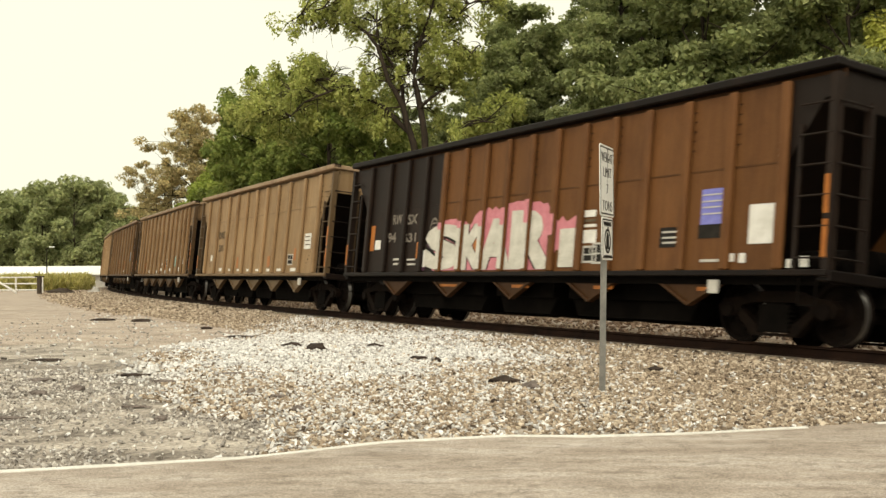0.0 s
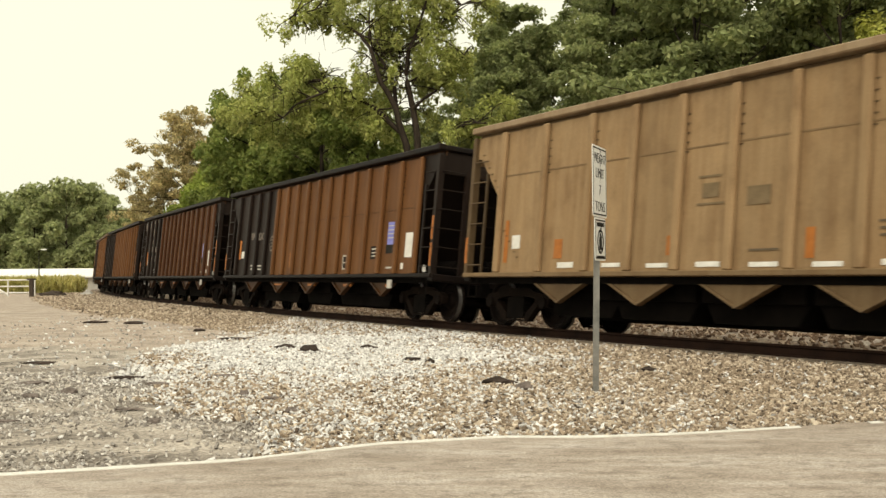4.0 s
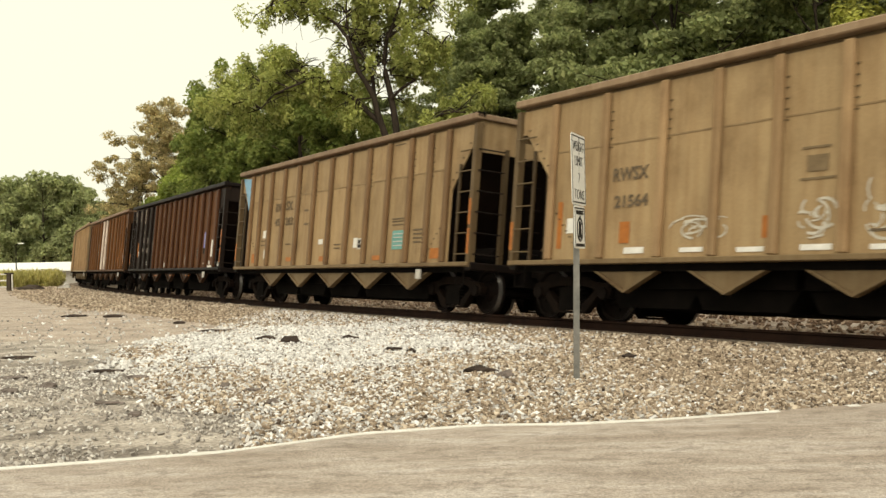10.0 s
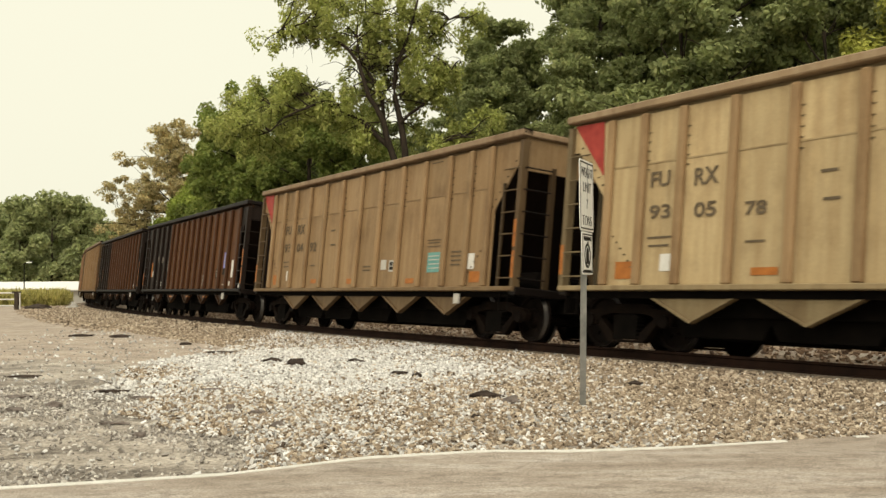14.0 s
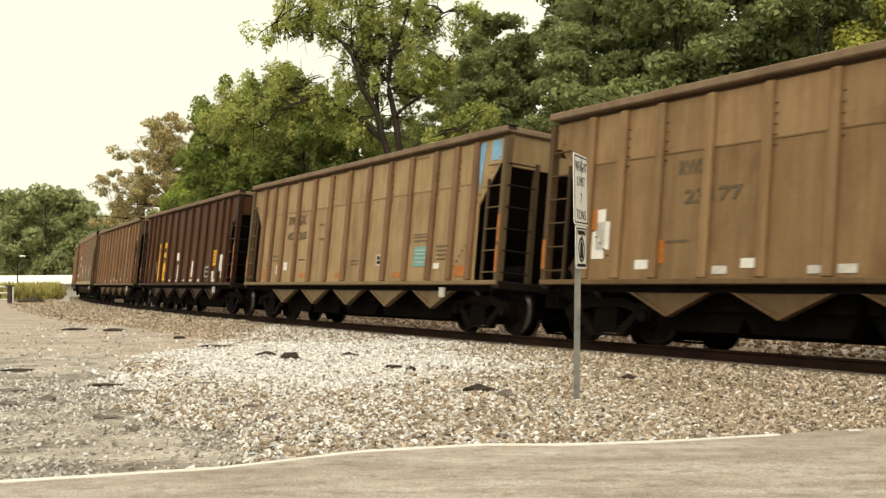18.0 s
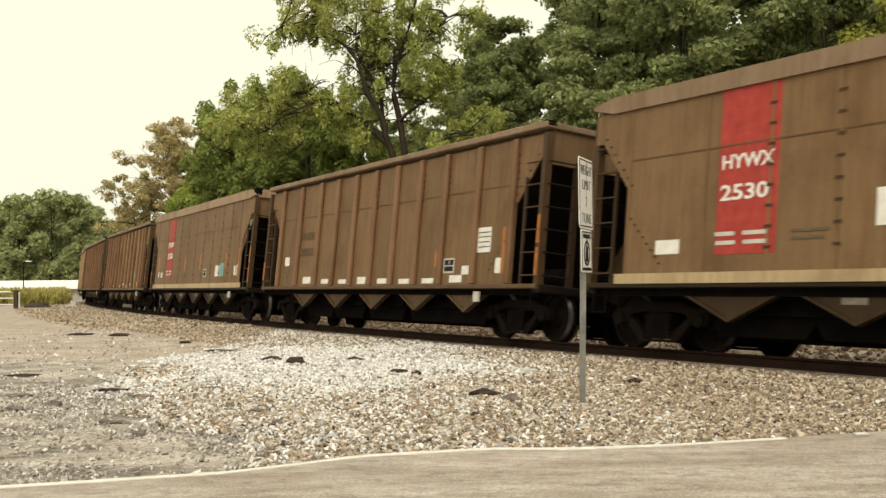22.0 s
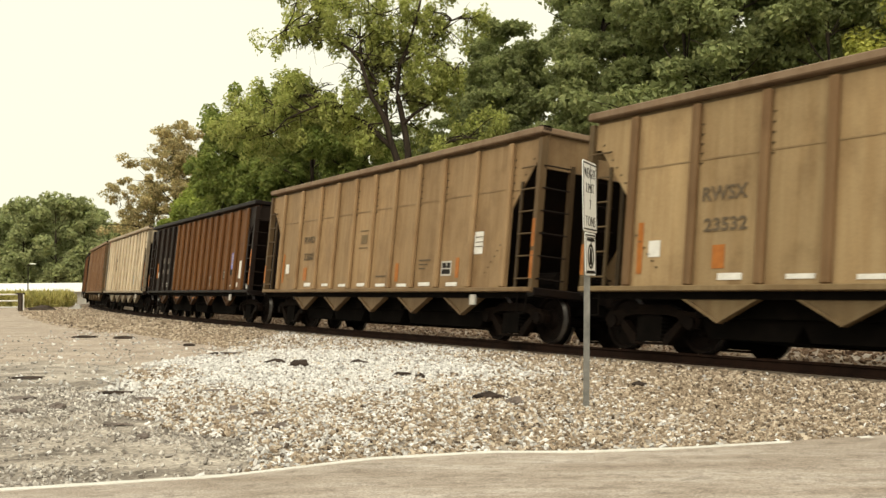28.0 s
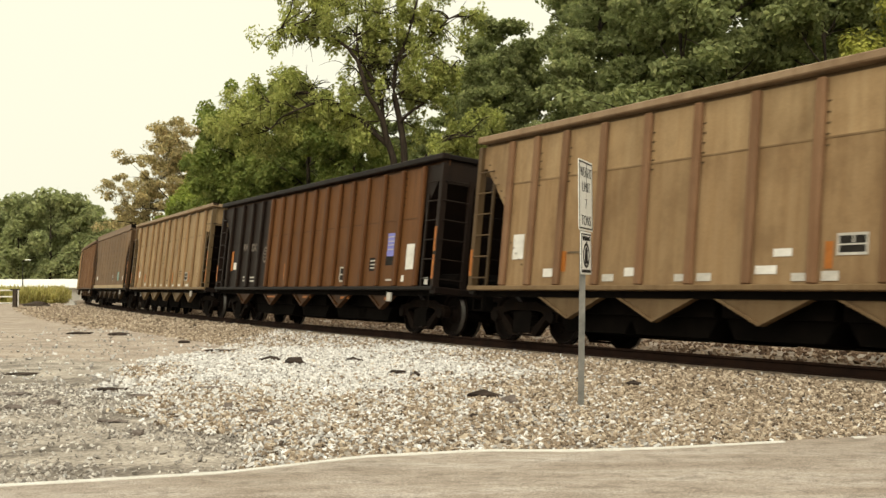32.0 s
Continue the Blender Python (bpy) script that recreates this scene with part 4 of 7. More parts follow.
def build_train():
    first = {}
    for k, (kind, side, *rest) in TRAIN.items():
        if kind not in first:
            first[kind] = car = build_car(kind)
        else:
            car = copy_thing(first[kind], Matrix())
        CARS[k] = car
        how = {"dark": "closely ribbed", "smooth": "smooth-sided", "sparse": "wide-bay ribbed", "striped": "white-striped ribbed"}.get(kind, "ribbed")
        tail = " with black end section" if kind == "dark" else " with dark ends"
        tagged(car, f"{SIDE_WORDS[side]} {how} open-top coal hopper car{tail}")
    for k, row in TRAIN.items():
        dress_car(CARS[k], *row)
        CARS[k].matrix_basis = car_pose(k, 0)


# ---- painted marks on the cars' sides, metres from the car's middle and above the rails ----
def face_y(k):
    return -1.544 if TRAIN[k][0] == "smooth" else -1.463


FIELDS = {}


def field(k, name, x, z, w, h, material):
    """A flat painted or stuck-on field on the lot's side of a car."""
    key = (w, h, material.name)
    if key not in FIELDS:
        FIELDS[key] = mesh_of(name, boxed(0, w, -0.002, 0.003, 0, h), material)
    lift = {"stencil_bar": 0.006, "reflector": 0.003, "placard": 0.002}.get(name, 0.0)
    part(name, FIELDS[key], material, CARS[k], at=(x, face_y(k) - lift, z))


def worn_patch(k, x, z, w, h):
    """Bare pale metal where the paint of a post has come off."""
    part("paint_chip", boxed(-w / 2, w / 2, -0.003, 0.003, 0, h), KHAKI_CHIP, CARS[k], "pale chip in the paint of a post", (x, -1.559, z))


def lettered(k, text, x, z, w, h, material):
    material = FADED_MARK if material is PALE_MARK and k != 13 else material
    me = lettering(text, h, material, 0.006)
    wide = max(v.co.x for v in me.vertices)
    part("lettering", me, material, CARS[k], at=Matrix.Translation((x, face_y(k) - 0.008, z)) @ Matrix.Diagonal((w / wide, 1, 1, 1)))


def stencil_box(k, x, z, w, h):
    bm = bmesh.new()
    b = 0.035
    for x0, x1, z0, z1 in ((0, w, 0, b), (0, w, h - b, h), (0, b, b, h - b), (w - b, w, b, h - b), (b, w - b, h * 0.45, h * 0.52), (w * 0.5, w * 0.56, h * 0.55, h - b)):
        box(bm, x0, x1, -0.002, 0.003, z0, z1)
    part("stencil_frame", bm, PALE_MARK, CARS[k], "pale stencilled table", (x, face_y(k) - 0.001, z))
    part("stencil_panel", boxed(b, w - b, -0.001, 0.003, b, h - b), BLACK, CARS[k], at=(x, face_y(k), z))


def stencil_ring(k, x, z, w, h):
    bm = bmesh.new()
    for i in range(18):
        a, c = math.tau * i / 18, math.tau * (i + 1) / 18
        p = [(w / 2 + w / 2 * r * math.cos(q), h / 2 + h / 2 * r * math.sin(q)) for r, q in ((1, a), (1, c), (0.8, c), (0.8, a))]
        bm.faces.new([bm.verts.new((px, -0.003, pz)) for px, pz in p])
    for j in (0.3, 0.5, 0.7):
        box(bm, w * 0.25, w * 0.75, -0.003, 0.002, h * j, h * j + 0.03)
    part("stencil_ring", bm, FADED_MARK, CARS[k], "pale round stencil", (x, face_y(k) - 0.002, z))


def scrawl(k, x, z, w, h, seed, material=None):
    """A sprayed blot with a ragged edge, or without a colour a tangle of thin sprayed strokes."""
    rng = np.random.default_rng(seed)
    if material is None:
        vs, fs = [], []
        for stroke in range(14):
            n = 14
            a0, turn, r = rng.uniform(0, math.tau), rng.uniform(0.8, 2.6) * rng.choice((-1, 1)), rng.uniform(0.08, 0.38)
            cx, cz = rng.uniform(0.15, 0.85) * w, rng.uniform(0.25, 0.75) * h
            thick = rng.uniform(0.008, 0.02)
            start = len(vs)
            for i in range(n):
                a = a0 + turn * i / (n - 1)
                c, d = math.cos(a), math.sin(a)
                for q in (-thick, thick):
                    vs.append((cx + c * (r * w + q), -0.002 - stroke * 0.0003, cz + d * (r * h * 1.1 + q)))
            fs += [(start + 2 * i, start + 2 * i + 1, start + 2 * i + 3, start + 2 * i + 2) for i in range(n - 1)]
        part("spray_paint", raw_mesh("spray_paint", vs, fs, CHALK), CHALK, CARS[k], "thin white sprayed scrawl", (x, face_y(k) - 0.001, z))
        return
    n = 18
    out = [(w / 2 + w / 2 * math.cos(a) * r, h / 2 + h / 2 * math.sin(a) * r) for a, r in ((math.tau * i / n, rng.uniform(0.55, 1.08)) for i in range(n))]
    part("spray_paint", slab(bmesh.new(), out, -0.0015, 0.002), material, CARS[k], "sprayed blot of paint", (x, face_y(k) - 0.0015, z))


def big_tag(k):
    """Tall fat sprayed letters, off-white with a black rim, on a pink cloud that also crosses the posts."""
    rng = np.random.default_rng(9)

    def height(x):
        return float(np.interp(x, (-3.3, -2.8, -1.6, -1.0, -0.2, 0.6, 1.2, 1.6, 2.1), (1.7, 2.12, 2.10, 2.32, 2.30, 2.42, 2.25, 1.95, 2.05)))

    edge = list(np.arange(-3.15, 2.2, 0.13))
    out = [(x, height(x) + rng.uniform(-0.10, 0.06)) for x in edge]
    low = [(x, 1.04 if x < 1.15 else 1.35 + rng.uniform(-0.06, 0.06)) for x in edge]
    part("pink_cloud", slab(bmesh.new(), out + low[::-1], -0.0015, 0.002), PINK, CARS[k], "pink sprayed cloud behind the letters", (0, face_y(k) - 0.0015, 0))
    part("violet_rim", slab(bmesh.new(), ((-3.75, 1.04), (-3.55, 1.04), (-3.1, 1.55), (-2.95, 2.0), (-3.15, 2.05), (-3.5, 1.6)), -0.001, 0.002), PLUM, CARS[k], "dark violet sprayed rim", (0, face_y(k) - 0.001, 0))
    for ch, x, w, z, h in (("S", -3.55, 1.60, 1.05, 1.00), ("K", -1.97, 1.02, 1.05, 0.96), ("A", -1.22, 1.24, 1.05, 1.03), ("R", -0.04, 1.50, 1.05, 1.15), ("I", 1.62, 0.46, 1.08, 0.70)):
        for material, fat, lift in ((BLACK, 0.105, 0.004), (CHALK_WHITE, 0.072, 0.009)):
            me = lettering(ch, h * 0.84, material, fat)
            xs, zs = [v.co.x for v in me.vertices], [v.co.z for v in me.vertices]
            kx, kz = w / (max(xs) - min(xs)), h / (max(zs) - min(zs))
            part("graffiti_letter", me, material, CARS[k], "fat sprayed graffiti letter", Matrix.Translation((x - min(xs) * kx, face_y(k) - lift, z - min(zs) * kz)) @ Matrix.Diagonal((kx, 1, kz, 1)))
    for x in KINDS["dark"][0]:
        if -3.0 < x < 1.6:
            mid = 1.05 + (0.62 if x > 1.2 else 0.88)
            if x < 1.2:
                part("sprayed_post_field", boxed(-0.07, 0.07, -0.002, 0.002, 1.06, mid), CHALK_WHITE, CARS[k], "white spray across a post", (x, -1.559, 0))
            part("sprayed_post_field", boxed(-0.07, 0.07, -0.002, 0.002, mid, height(x) - 0.03), PINK, CARS[k], "pink spray across a post", (x, -1.559, 0))


def corner_paint(k, a, b, c, material):
    part("corner_paint", slab(bmesh.new(), (a, b, c), -0.0025, 0.002), material, CARS[k], "painted corner field", (0, face_y(k) - 0.006, 0))


def hopper_mark(k, x, z, w, h, material):
    material = material if material is ORANGE else FADED_MARK
    part("hopper_mark", boxed(0, w, -0.003, 0.003, 0, max(0.04, min(h, 0.1))), material, CARS[k], at=(x, -1.396, 0.70))


def dark_car_marks(k):
    field(k, "reflector", -6.46, 1.54, 0.21, 0.63, ORANGE)
    field(k, "placard", -6.19, 1.57, 0.31, 0.23, WHITE_PAINT)
    field(k, "reflector", -1.45, 1.20, 0.16, 0.48, ORANGE)
    field(k, "reflector", -3.98, 1.32, 0.16, 0.37, ORANGE)
    stencil_box(k, 2.60, 1.13, 0.47, 0.37)
    field(k, "stencil_panel", 4.34, 1.37, 0.49, 0.32, BLACK)
    field(k, "stencil_bar", 4.40, 1.60, 0.34, 0.03, PALE_MARK)
    field(k, "stencil_bar", 4.41, 1.51, 0.34, 0.03, PALE_MARK)
    field(k, "stencil_bar", 4.42, 1.43, 0.34, 0.03, PALE_MARK)
    field(k, "reflector", 4.83, 1.22, 0.12, 0.46, ORANGE)
    field(k, "decal", 5.25, 1.70, 0.51, 0.54, BLUE)
    field(k, "stencil_panel", 5.21, 1.49, 0.61, 0.21, BLACK)
    field(k, "stencil_bar", 5.30, 1.13, 0.59, 0.04, PALE_MARK)
    field(k, "placard", 6.25, 1.38, 0.50, 0.57, WHITE_PAINT)
    field(k, "reflector", 6.75, 1.22, 0.11, 0.89, ORANGE)
    field(k, "placard", 6.09, 1.11, 0.13, 0.14, WHITE_PAINT)
    field(k, "placard", 7.22, 1.04, 0.15, 0.15, WHITE_PAINT)
    lettered(k, "RW", -5.30, 2.16, 0.49, 0.23, PALE_MARK)
    lettered(k, "SX", -4.53, 2.13, 0.50, 0.23, PALE_MARK)
    stencil_ring(k, -3.39, 1.74, 0.36, 0.49)
    field(k, "stencil_bar", -5.11, 1.29, 0.34, 0.05, PALE_MARK)
    field(k, "stencil_bar", -4.40, 1.28, 0.41, 0.04, PALE_MARK)
    field(k, "stencil_bar", -5.09, 1.18, 0.34, 0.05, PALE_MARK)
    field(k, "stencil_bar", -4.38, 1.17, 0.41, 0.04, PALE_MARK)
    field(k, "stencil_bar", 5.26, 2.14, 0.42, 0.02, PALE_MARK)
    field(k, "stencil_bar", 5.27, 2.04, 0.45, 0.02, PALE_MARK)
    field(k, "stencil_bar", 5.28, 1.95, 0.39, 0.02, PALE_MARK)
    field(k, "stencil_bar", 5.28, 1.85, 0.43, 0.02, PALE_MARK)
    hopper_mark(k, -2.84, 0.78, 0.79, 0.05, ORANGE)
    hopper_mark(k, 0.03, 0.77, 0.58, 0.06, ORANGE)
    hopper_mark(k, 2.64, 0.76, 0.52, 0.06, ORANGE)
    hopper_mark(k, 5.20, 0.76, 0.28, 0.06, ORANGE)


def tan_car_marks(k):
    field(k, "placard", -4.10, 1.08, 0.46, 0.10, WHITE_PAINT)
    field(k, "placard", -2.85, 1.08, 0.48, 0.07, WHITE_PAINT)
    field(k, "placard", -1.72, 1.06, 0.49, 0.07, WHITE_PAINT)
    field(k, "placard", -0.61, 1.06, 0.50, 0.08, WHITE_PAINT)
    field(k, "placard", 0.46, 1.05, 0.53, 0.07, WHITE_PAINT)
    field(k, "placard", 1.58, 1.04, 0.49, 0.07, WHITE_PAINT)
    field(k, "placard", 2.65, 1.05, 0.50, 0.08, WHITE_PAINT)
    field(k, "placard", 3.88, 1.04, 0.45, 0.08, WHITE_PAINT)
    field(k, "reflector", -4.23, 1.25, 0.24, 0.35, ORANGE)
    field(k, "reflector", -1.27, 1.25, 0.11, 0.31, ORANGE)
    field(k, "reflector", 1.45, 1.16, 0.15, 0.42, ORANGE)
    field(k, "reflector", 4.23, 1.21, 0.13, 0.42, ORANGE)
    field(k, "reflector", 5.93, 1.22, 0.12, 0.88, ORANGE)
    field(k, "reflector", -5.86, 1.20, 0.12, 0.82, ORANGE)
    field(k, "placard", -5.60, 1.46, 0.26, 0.26, WHITE_PAINT)
    stencil_box(k, 3.62, 1.26, 0.43, 0.31)
    field(k, "stencil_bar", 2.59, 1.60, 0.53, 0.03, GREY_MARK)
    field(k, "stencil_bar", 2.60, 1.51, 0.39, 0.03, GREY_MARK)
    field(k, "stencil_bar", 0.44, 1.28, 0.55, 0.03, GREY_MARK)
    field(k, "stencil_bar", 2.61, 1.42, 0.30, 0.03, GREY_MARK)
    field(k, "stencil_bar", -0.64, 2.42, 0.46, 0.03, FAINT_MARK)
    field(k, "stencil_bar", -0.55, 2.11, 0.34, 0.22, FAINT_MARK)
    field(k, "stencil_bar", -0.66, 2.00, 0.57, 0.03, FAINT_MARK)


def tan_car_placards(k):
    field(k, "placard", 4.94, 1.70, 0.54, 0.45, WHITE_PAINT)
    field(k, "placard", 5.70, 1.27, 0.24, 0.22, WHITE_PAINT)
    field(k, "stencil_bar", 4.99, 2.06, 0.41, 0.03, GREY_MARK)
    field(k, "stencil_bar", 5.00, 1.96, 0.41, 0.03, GREY_MARK)
    field(k, "stencil_bar", 5.01, 1.86, 0.41, 0.02, GREY_MARK)
    field(k, "stencil_bar", 5.75, 1.43, 0.16, 0.02, GREY_MARK)
    field(k, "stencil_bar", 5.75, 1.35, 0.16, 0.02, GREY_MARK)
    field(k, "stencil_bar", 0.36, 1.95, 0.43, 0.27, FAINT_MARK)


def two_tone_marks(k):
    field(k, "decal", 3.59, 1.34, 0.61, 0.44, TEAL)
    field(k, "stencil_bar", 3.65, 1.69, 0.47, 0.02, PALE_MARK)
    field(k, "stencil_bar", 3.66, 1.60, 0.47, 0.02, PALE_MARK)
    field(k, "stencil_bar", 3.66, 1.52, 0.47, 0.02, PALE_MARK)
    field(k, "stencil_bar", 3.67, 1.43, 0.47, 0.02, PALE_MARK)
    stencil_box(k, 1.47, 1.38, 0.47, 0.29)
    field(k, "placard", -5.83, 1.50, 0.34, 0.47, WHITE_PAINT)
    field(k, "placard", -4.83, 1.16, 0.30, 0.15, WHITE_PAINT)
    field(k, "placard", -2.63, 1.15, 0.29, 0.14, WHITE_PAINT)
    field(k, "placard", 0.12, 1.15, 0.38, 0.12, WHITE_PAINT)
    field(k, "placard", 0.43, 1.39, 0.32, 0.11, WHITE_PAINT)
    field(k, "placard", 2.40, 1.14, 0.32, 0.12, WHITE_PAINT)
    field(k, "placard", 4.55, 1.12, 0.37, 0.17, WHITE_PAINT)
    field(k, "stencil_bar", -3.17, 1.07, 0.28, 0.12, PALE_MARK)
    field(k, "stencil_bar", -1.47, 1.06, 0.27, 0.11, PALE_MARK)
    field(k, "stencil_bar", -1.00, 1.06, 0.29, 0.12, PALE_MARK)
    field(k, "stencil_bar", 0.76, 1.05, 0.31, 0.11, PALE_MARK)
    field(k, "stencil_bar", 1.25, 1.05, 0.27, 0.13, PALE_MARK)
    field(k, "stencil_bar", 2.98, 1.04, 0.32, 0.12, PALE_MARK)
    field(k, "reflector", -4.38, 1.25, 0.19, 0.36, ORANGE)
    field(k, "reflector", 1.29, 1.21, 0.12, 0.36, ORANGE)
    field(k, "reflector", 4.26, 1.27, 0.11, 0.30, ORANGE)
    field(k, "reflector", 5.87, 1.23, 0.12, 0.88, ORANGE)
    field(k, "placard", 5.43, 1.42, 0.25, 0.18, WHITE_PAINT)
    field(k, "stencil_bar", 4.57, 1.73, 0.59, 0.03, GREY_MARK)
    field(k, "stencil_bar", 4.58, 1.65, 0.59, 0.03, GREY_MARK)
    field(k, "stencil_bar", 4.64, 1.56, 0.53, 0.03, GREY_MARK)
    field(k, "stencil_bar", 2.99, 1.49, 0.41, 0.02, GREY_MARK)
    field(k, "stencil_bar", -4.17, 1.57, 0.47, 0.03, GREY_MARK)


def cream_car_marks(k):
    field(k, "reflector", -5.79, 1.11, 0.40, 0.28, ORANGE)
    field(k, "reflector", -2.91, 1.13, 0.48, 0.11, ORANGE)
    field(k, "reflector", -0.54, 1.10, 0.48, 0.13, ORANGE)
    field(k, "reflector", 2.67, 1.09, 0.43, 0.11, ORANGE)
    field(k, "reflector", 5.46, 1.09, 0.48, 0.22, ORANGE)
    field(k, "placard", -4.76, 1.22, 0.26, 0.27, WHITE_PAINT)
    field(k, "decal", 3.64, 1.32, 0.60, 0.43, TEAL)
    field(k, "stencil_bar", 3.69, 1.66, 0.46, 0.02, PALE_MARK)
    field(k, "stencil_bar", 3.70, 1.58, 0.46, 0.02, PALE_MARK)
    field(k, "stencil_bar", 3.71, 1.49, 0.46, 0.02, PALE_MARK)
    field(k, "stencil_bar", 3.72, 1.40, 0.46, 0.02, PALE_MARK)
    stencil_box(k, 1.78, 1.37, 0.35, 0.26)
    field(k, "stencil_bar", 3.59, 2.01, 0.62, 0.02, GREY_MARK)
    field(k, "stencil_bar", 3.60, 1.95, 0.53, 0.02, GREY_MARK)
    field(k, "stencil_bar", 3.61, 1.87, 0.59, 0.02, GREY_MARK)
    field(k, "stencil_bar", 4.65, 1.72, 0.48, 0.03, GREY_MARK)
    field(k, "stencil_bar", 4.65, 1.63, 0.44, 0.03, GREY_MARK)
    field(k, "stencil_bar", 4.66, 1.54, 0.48, 0.03, GREY_MARK)
    field(k, "stencil_bar", 4.67, 1.45, 0.37, 0.03, GREY_MARK)
    field(k, "stencil_bar", 0.37, 1.50, 0.41, 0.03, GREY_MARK)
    field(k, "stencil_bar", 0.38, 1.41, 0.38, 0.03, GREY_MARK)
    field(k, "stencil_bar", -1.80, 2.49, 0.28, 0.04, GREY_MARK)
    field(k, "stencil_bar", -1.74, 2.11, 0.28, 0.04, GREY_MARK)
    field(k, "stencil_bar", -5.07, 1.74, 0.54, 0.03, GREY_MARK)
    field(k, "stencil_bar", -5.04, 1.61, 0.45, 0.03, GREY_MARK)
    field(k, "stencil_bar", -3.04, 1.60, 0.35, 0.03, GREY_MARK)
    field(k, "stencil_bar", 3.48, 3.71, 0.51, 0.02, GREY_MARK)


def wide_bay_marks(k):
    field(k, "reflector", -5.97, 1.29, 0.20, 0.83, ORANGE)
    field(k, "reflector", -4.21, 1.44, 0.18, 0.45, ORANGE)
    field(k, "reflector", -1.25, 1.39, 0.15, 0.45, ORANGE)
    field(k, "reflector", 1.06, 1.41, 0.17, 0.43, ORANGE)
    field(k, "reflector", 3.54, 1.39, 0.13, 0.45, ORANGE)
    field(k, "reflector", 5.64, 1.18, 0.13, 0.90, ORANGE)
    field(k, "placard", -5.32, 1.66, 0.26, 0.22, WHITE_PAINT)
    field(k, "placard", 1.86, 1.14, 0.29, 0.11, WHITE_PAINT)
    field(k, "placard", 5.38, 1.31, 0.27, 0.24, WHITE_PAINT)
    stencil_box(k, 2.51, 1.14, 0.52, 0.30)
    hopper_mark(k, -2.33, 0.75, 0.25, 0.09, WHITE_PAINT)
    hopper_mark(k, -1.27, 0.75, 0.26, 0.09, WHITE_PAINT)
    hopper_mark(k, 1.01, 0.74, 0.28, 0.10, WHITE_PAINT)
    hopper_mark(k, 2.08, 0.74, 0.24, 0.09, WHITE_PAINT)
    hopper_mark(k, 4.35, 0.75, 0.24, 0.09, WHITE_PAINT)


def smooth_car_marks(k):
    field(k, "decal", 3.77, 1.37, 0.61, 0.43, TEAL)
    field(k, "stencil_bar", 3.82, 1.72, 0.51, 0.02, PALE_MARK)
    field(k, "stencil_bar", 3.83, 1.63, 0.51, 0.02, PALE_MARK)
    field(k, "stencil_bar", 3.84, 1.54, 0.51, 0.02, PALE_MARK)
    stencil_box(k, 1.68, 1.38, 0.43, 0.28)
    field(k, "placard", -5.54, 1.43, 0.51, 0.22, WHITE_PAINT)
    field(k, "placard", 5.71, 1.36, 0.25, 0.24, WHITE_PAINT)
    field(k, "stencil_bar", -5.51, 1.37, 0.00, 0.01, GREY_MARK)
    field(k, "stencil_bar", -2.94, 1.66, 0.63, 0.04, GREY_MARK)
    field(k, "stencil_bar", -2.93, 1.56, 0.54, 0.04, GREY_MARK)
    field(k, "stencil_bar", 1.56, 1.82, 0.54, 0.03, GREY_MARK)
    field(k, "stencil_bar", 2.68, 1.64, 0.64, 0.03, GREY_MARK)
    hopper_mark(k, -2.20, 0.86, 0.39, 0.09, PALE_MARK)
    hopper_mark(k, 0.15, 0.85, 0.32, 0.09, PALE_MARK)
    hopper_mark(k, 2.39, 0.83, 0.31, 0.09, PALE_MARK)
    hopper_mark(k, 4.44, 0.86, 0.27, 0.09, PALE_MARK)


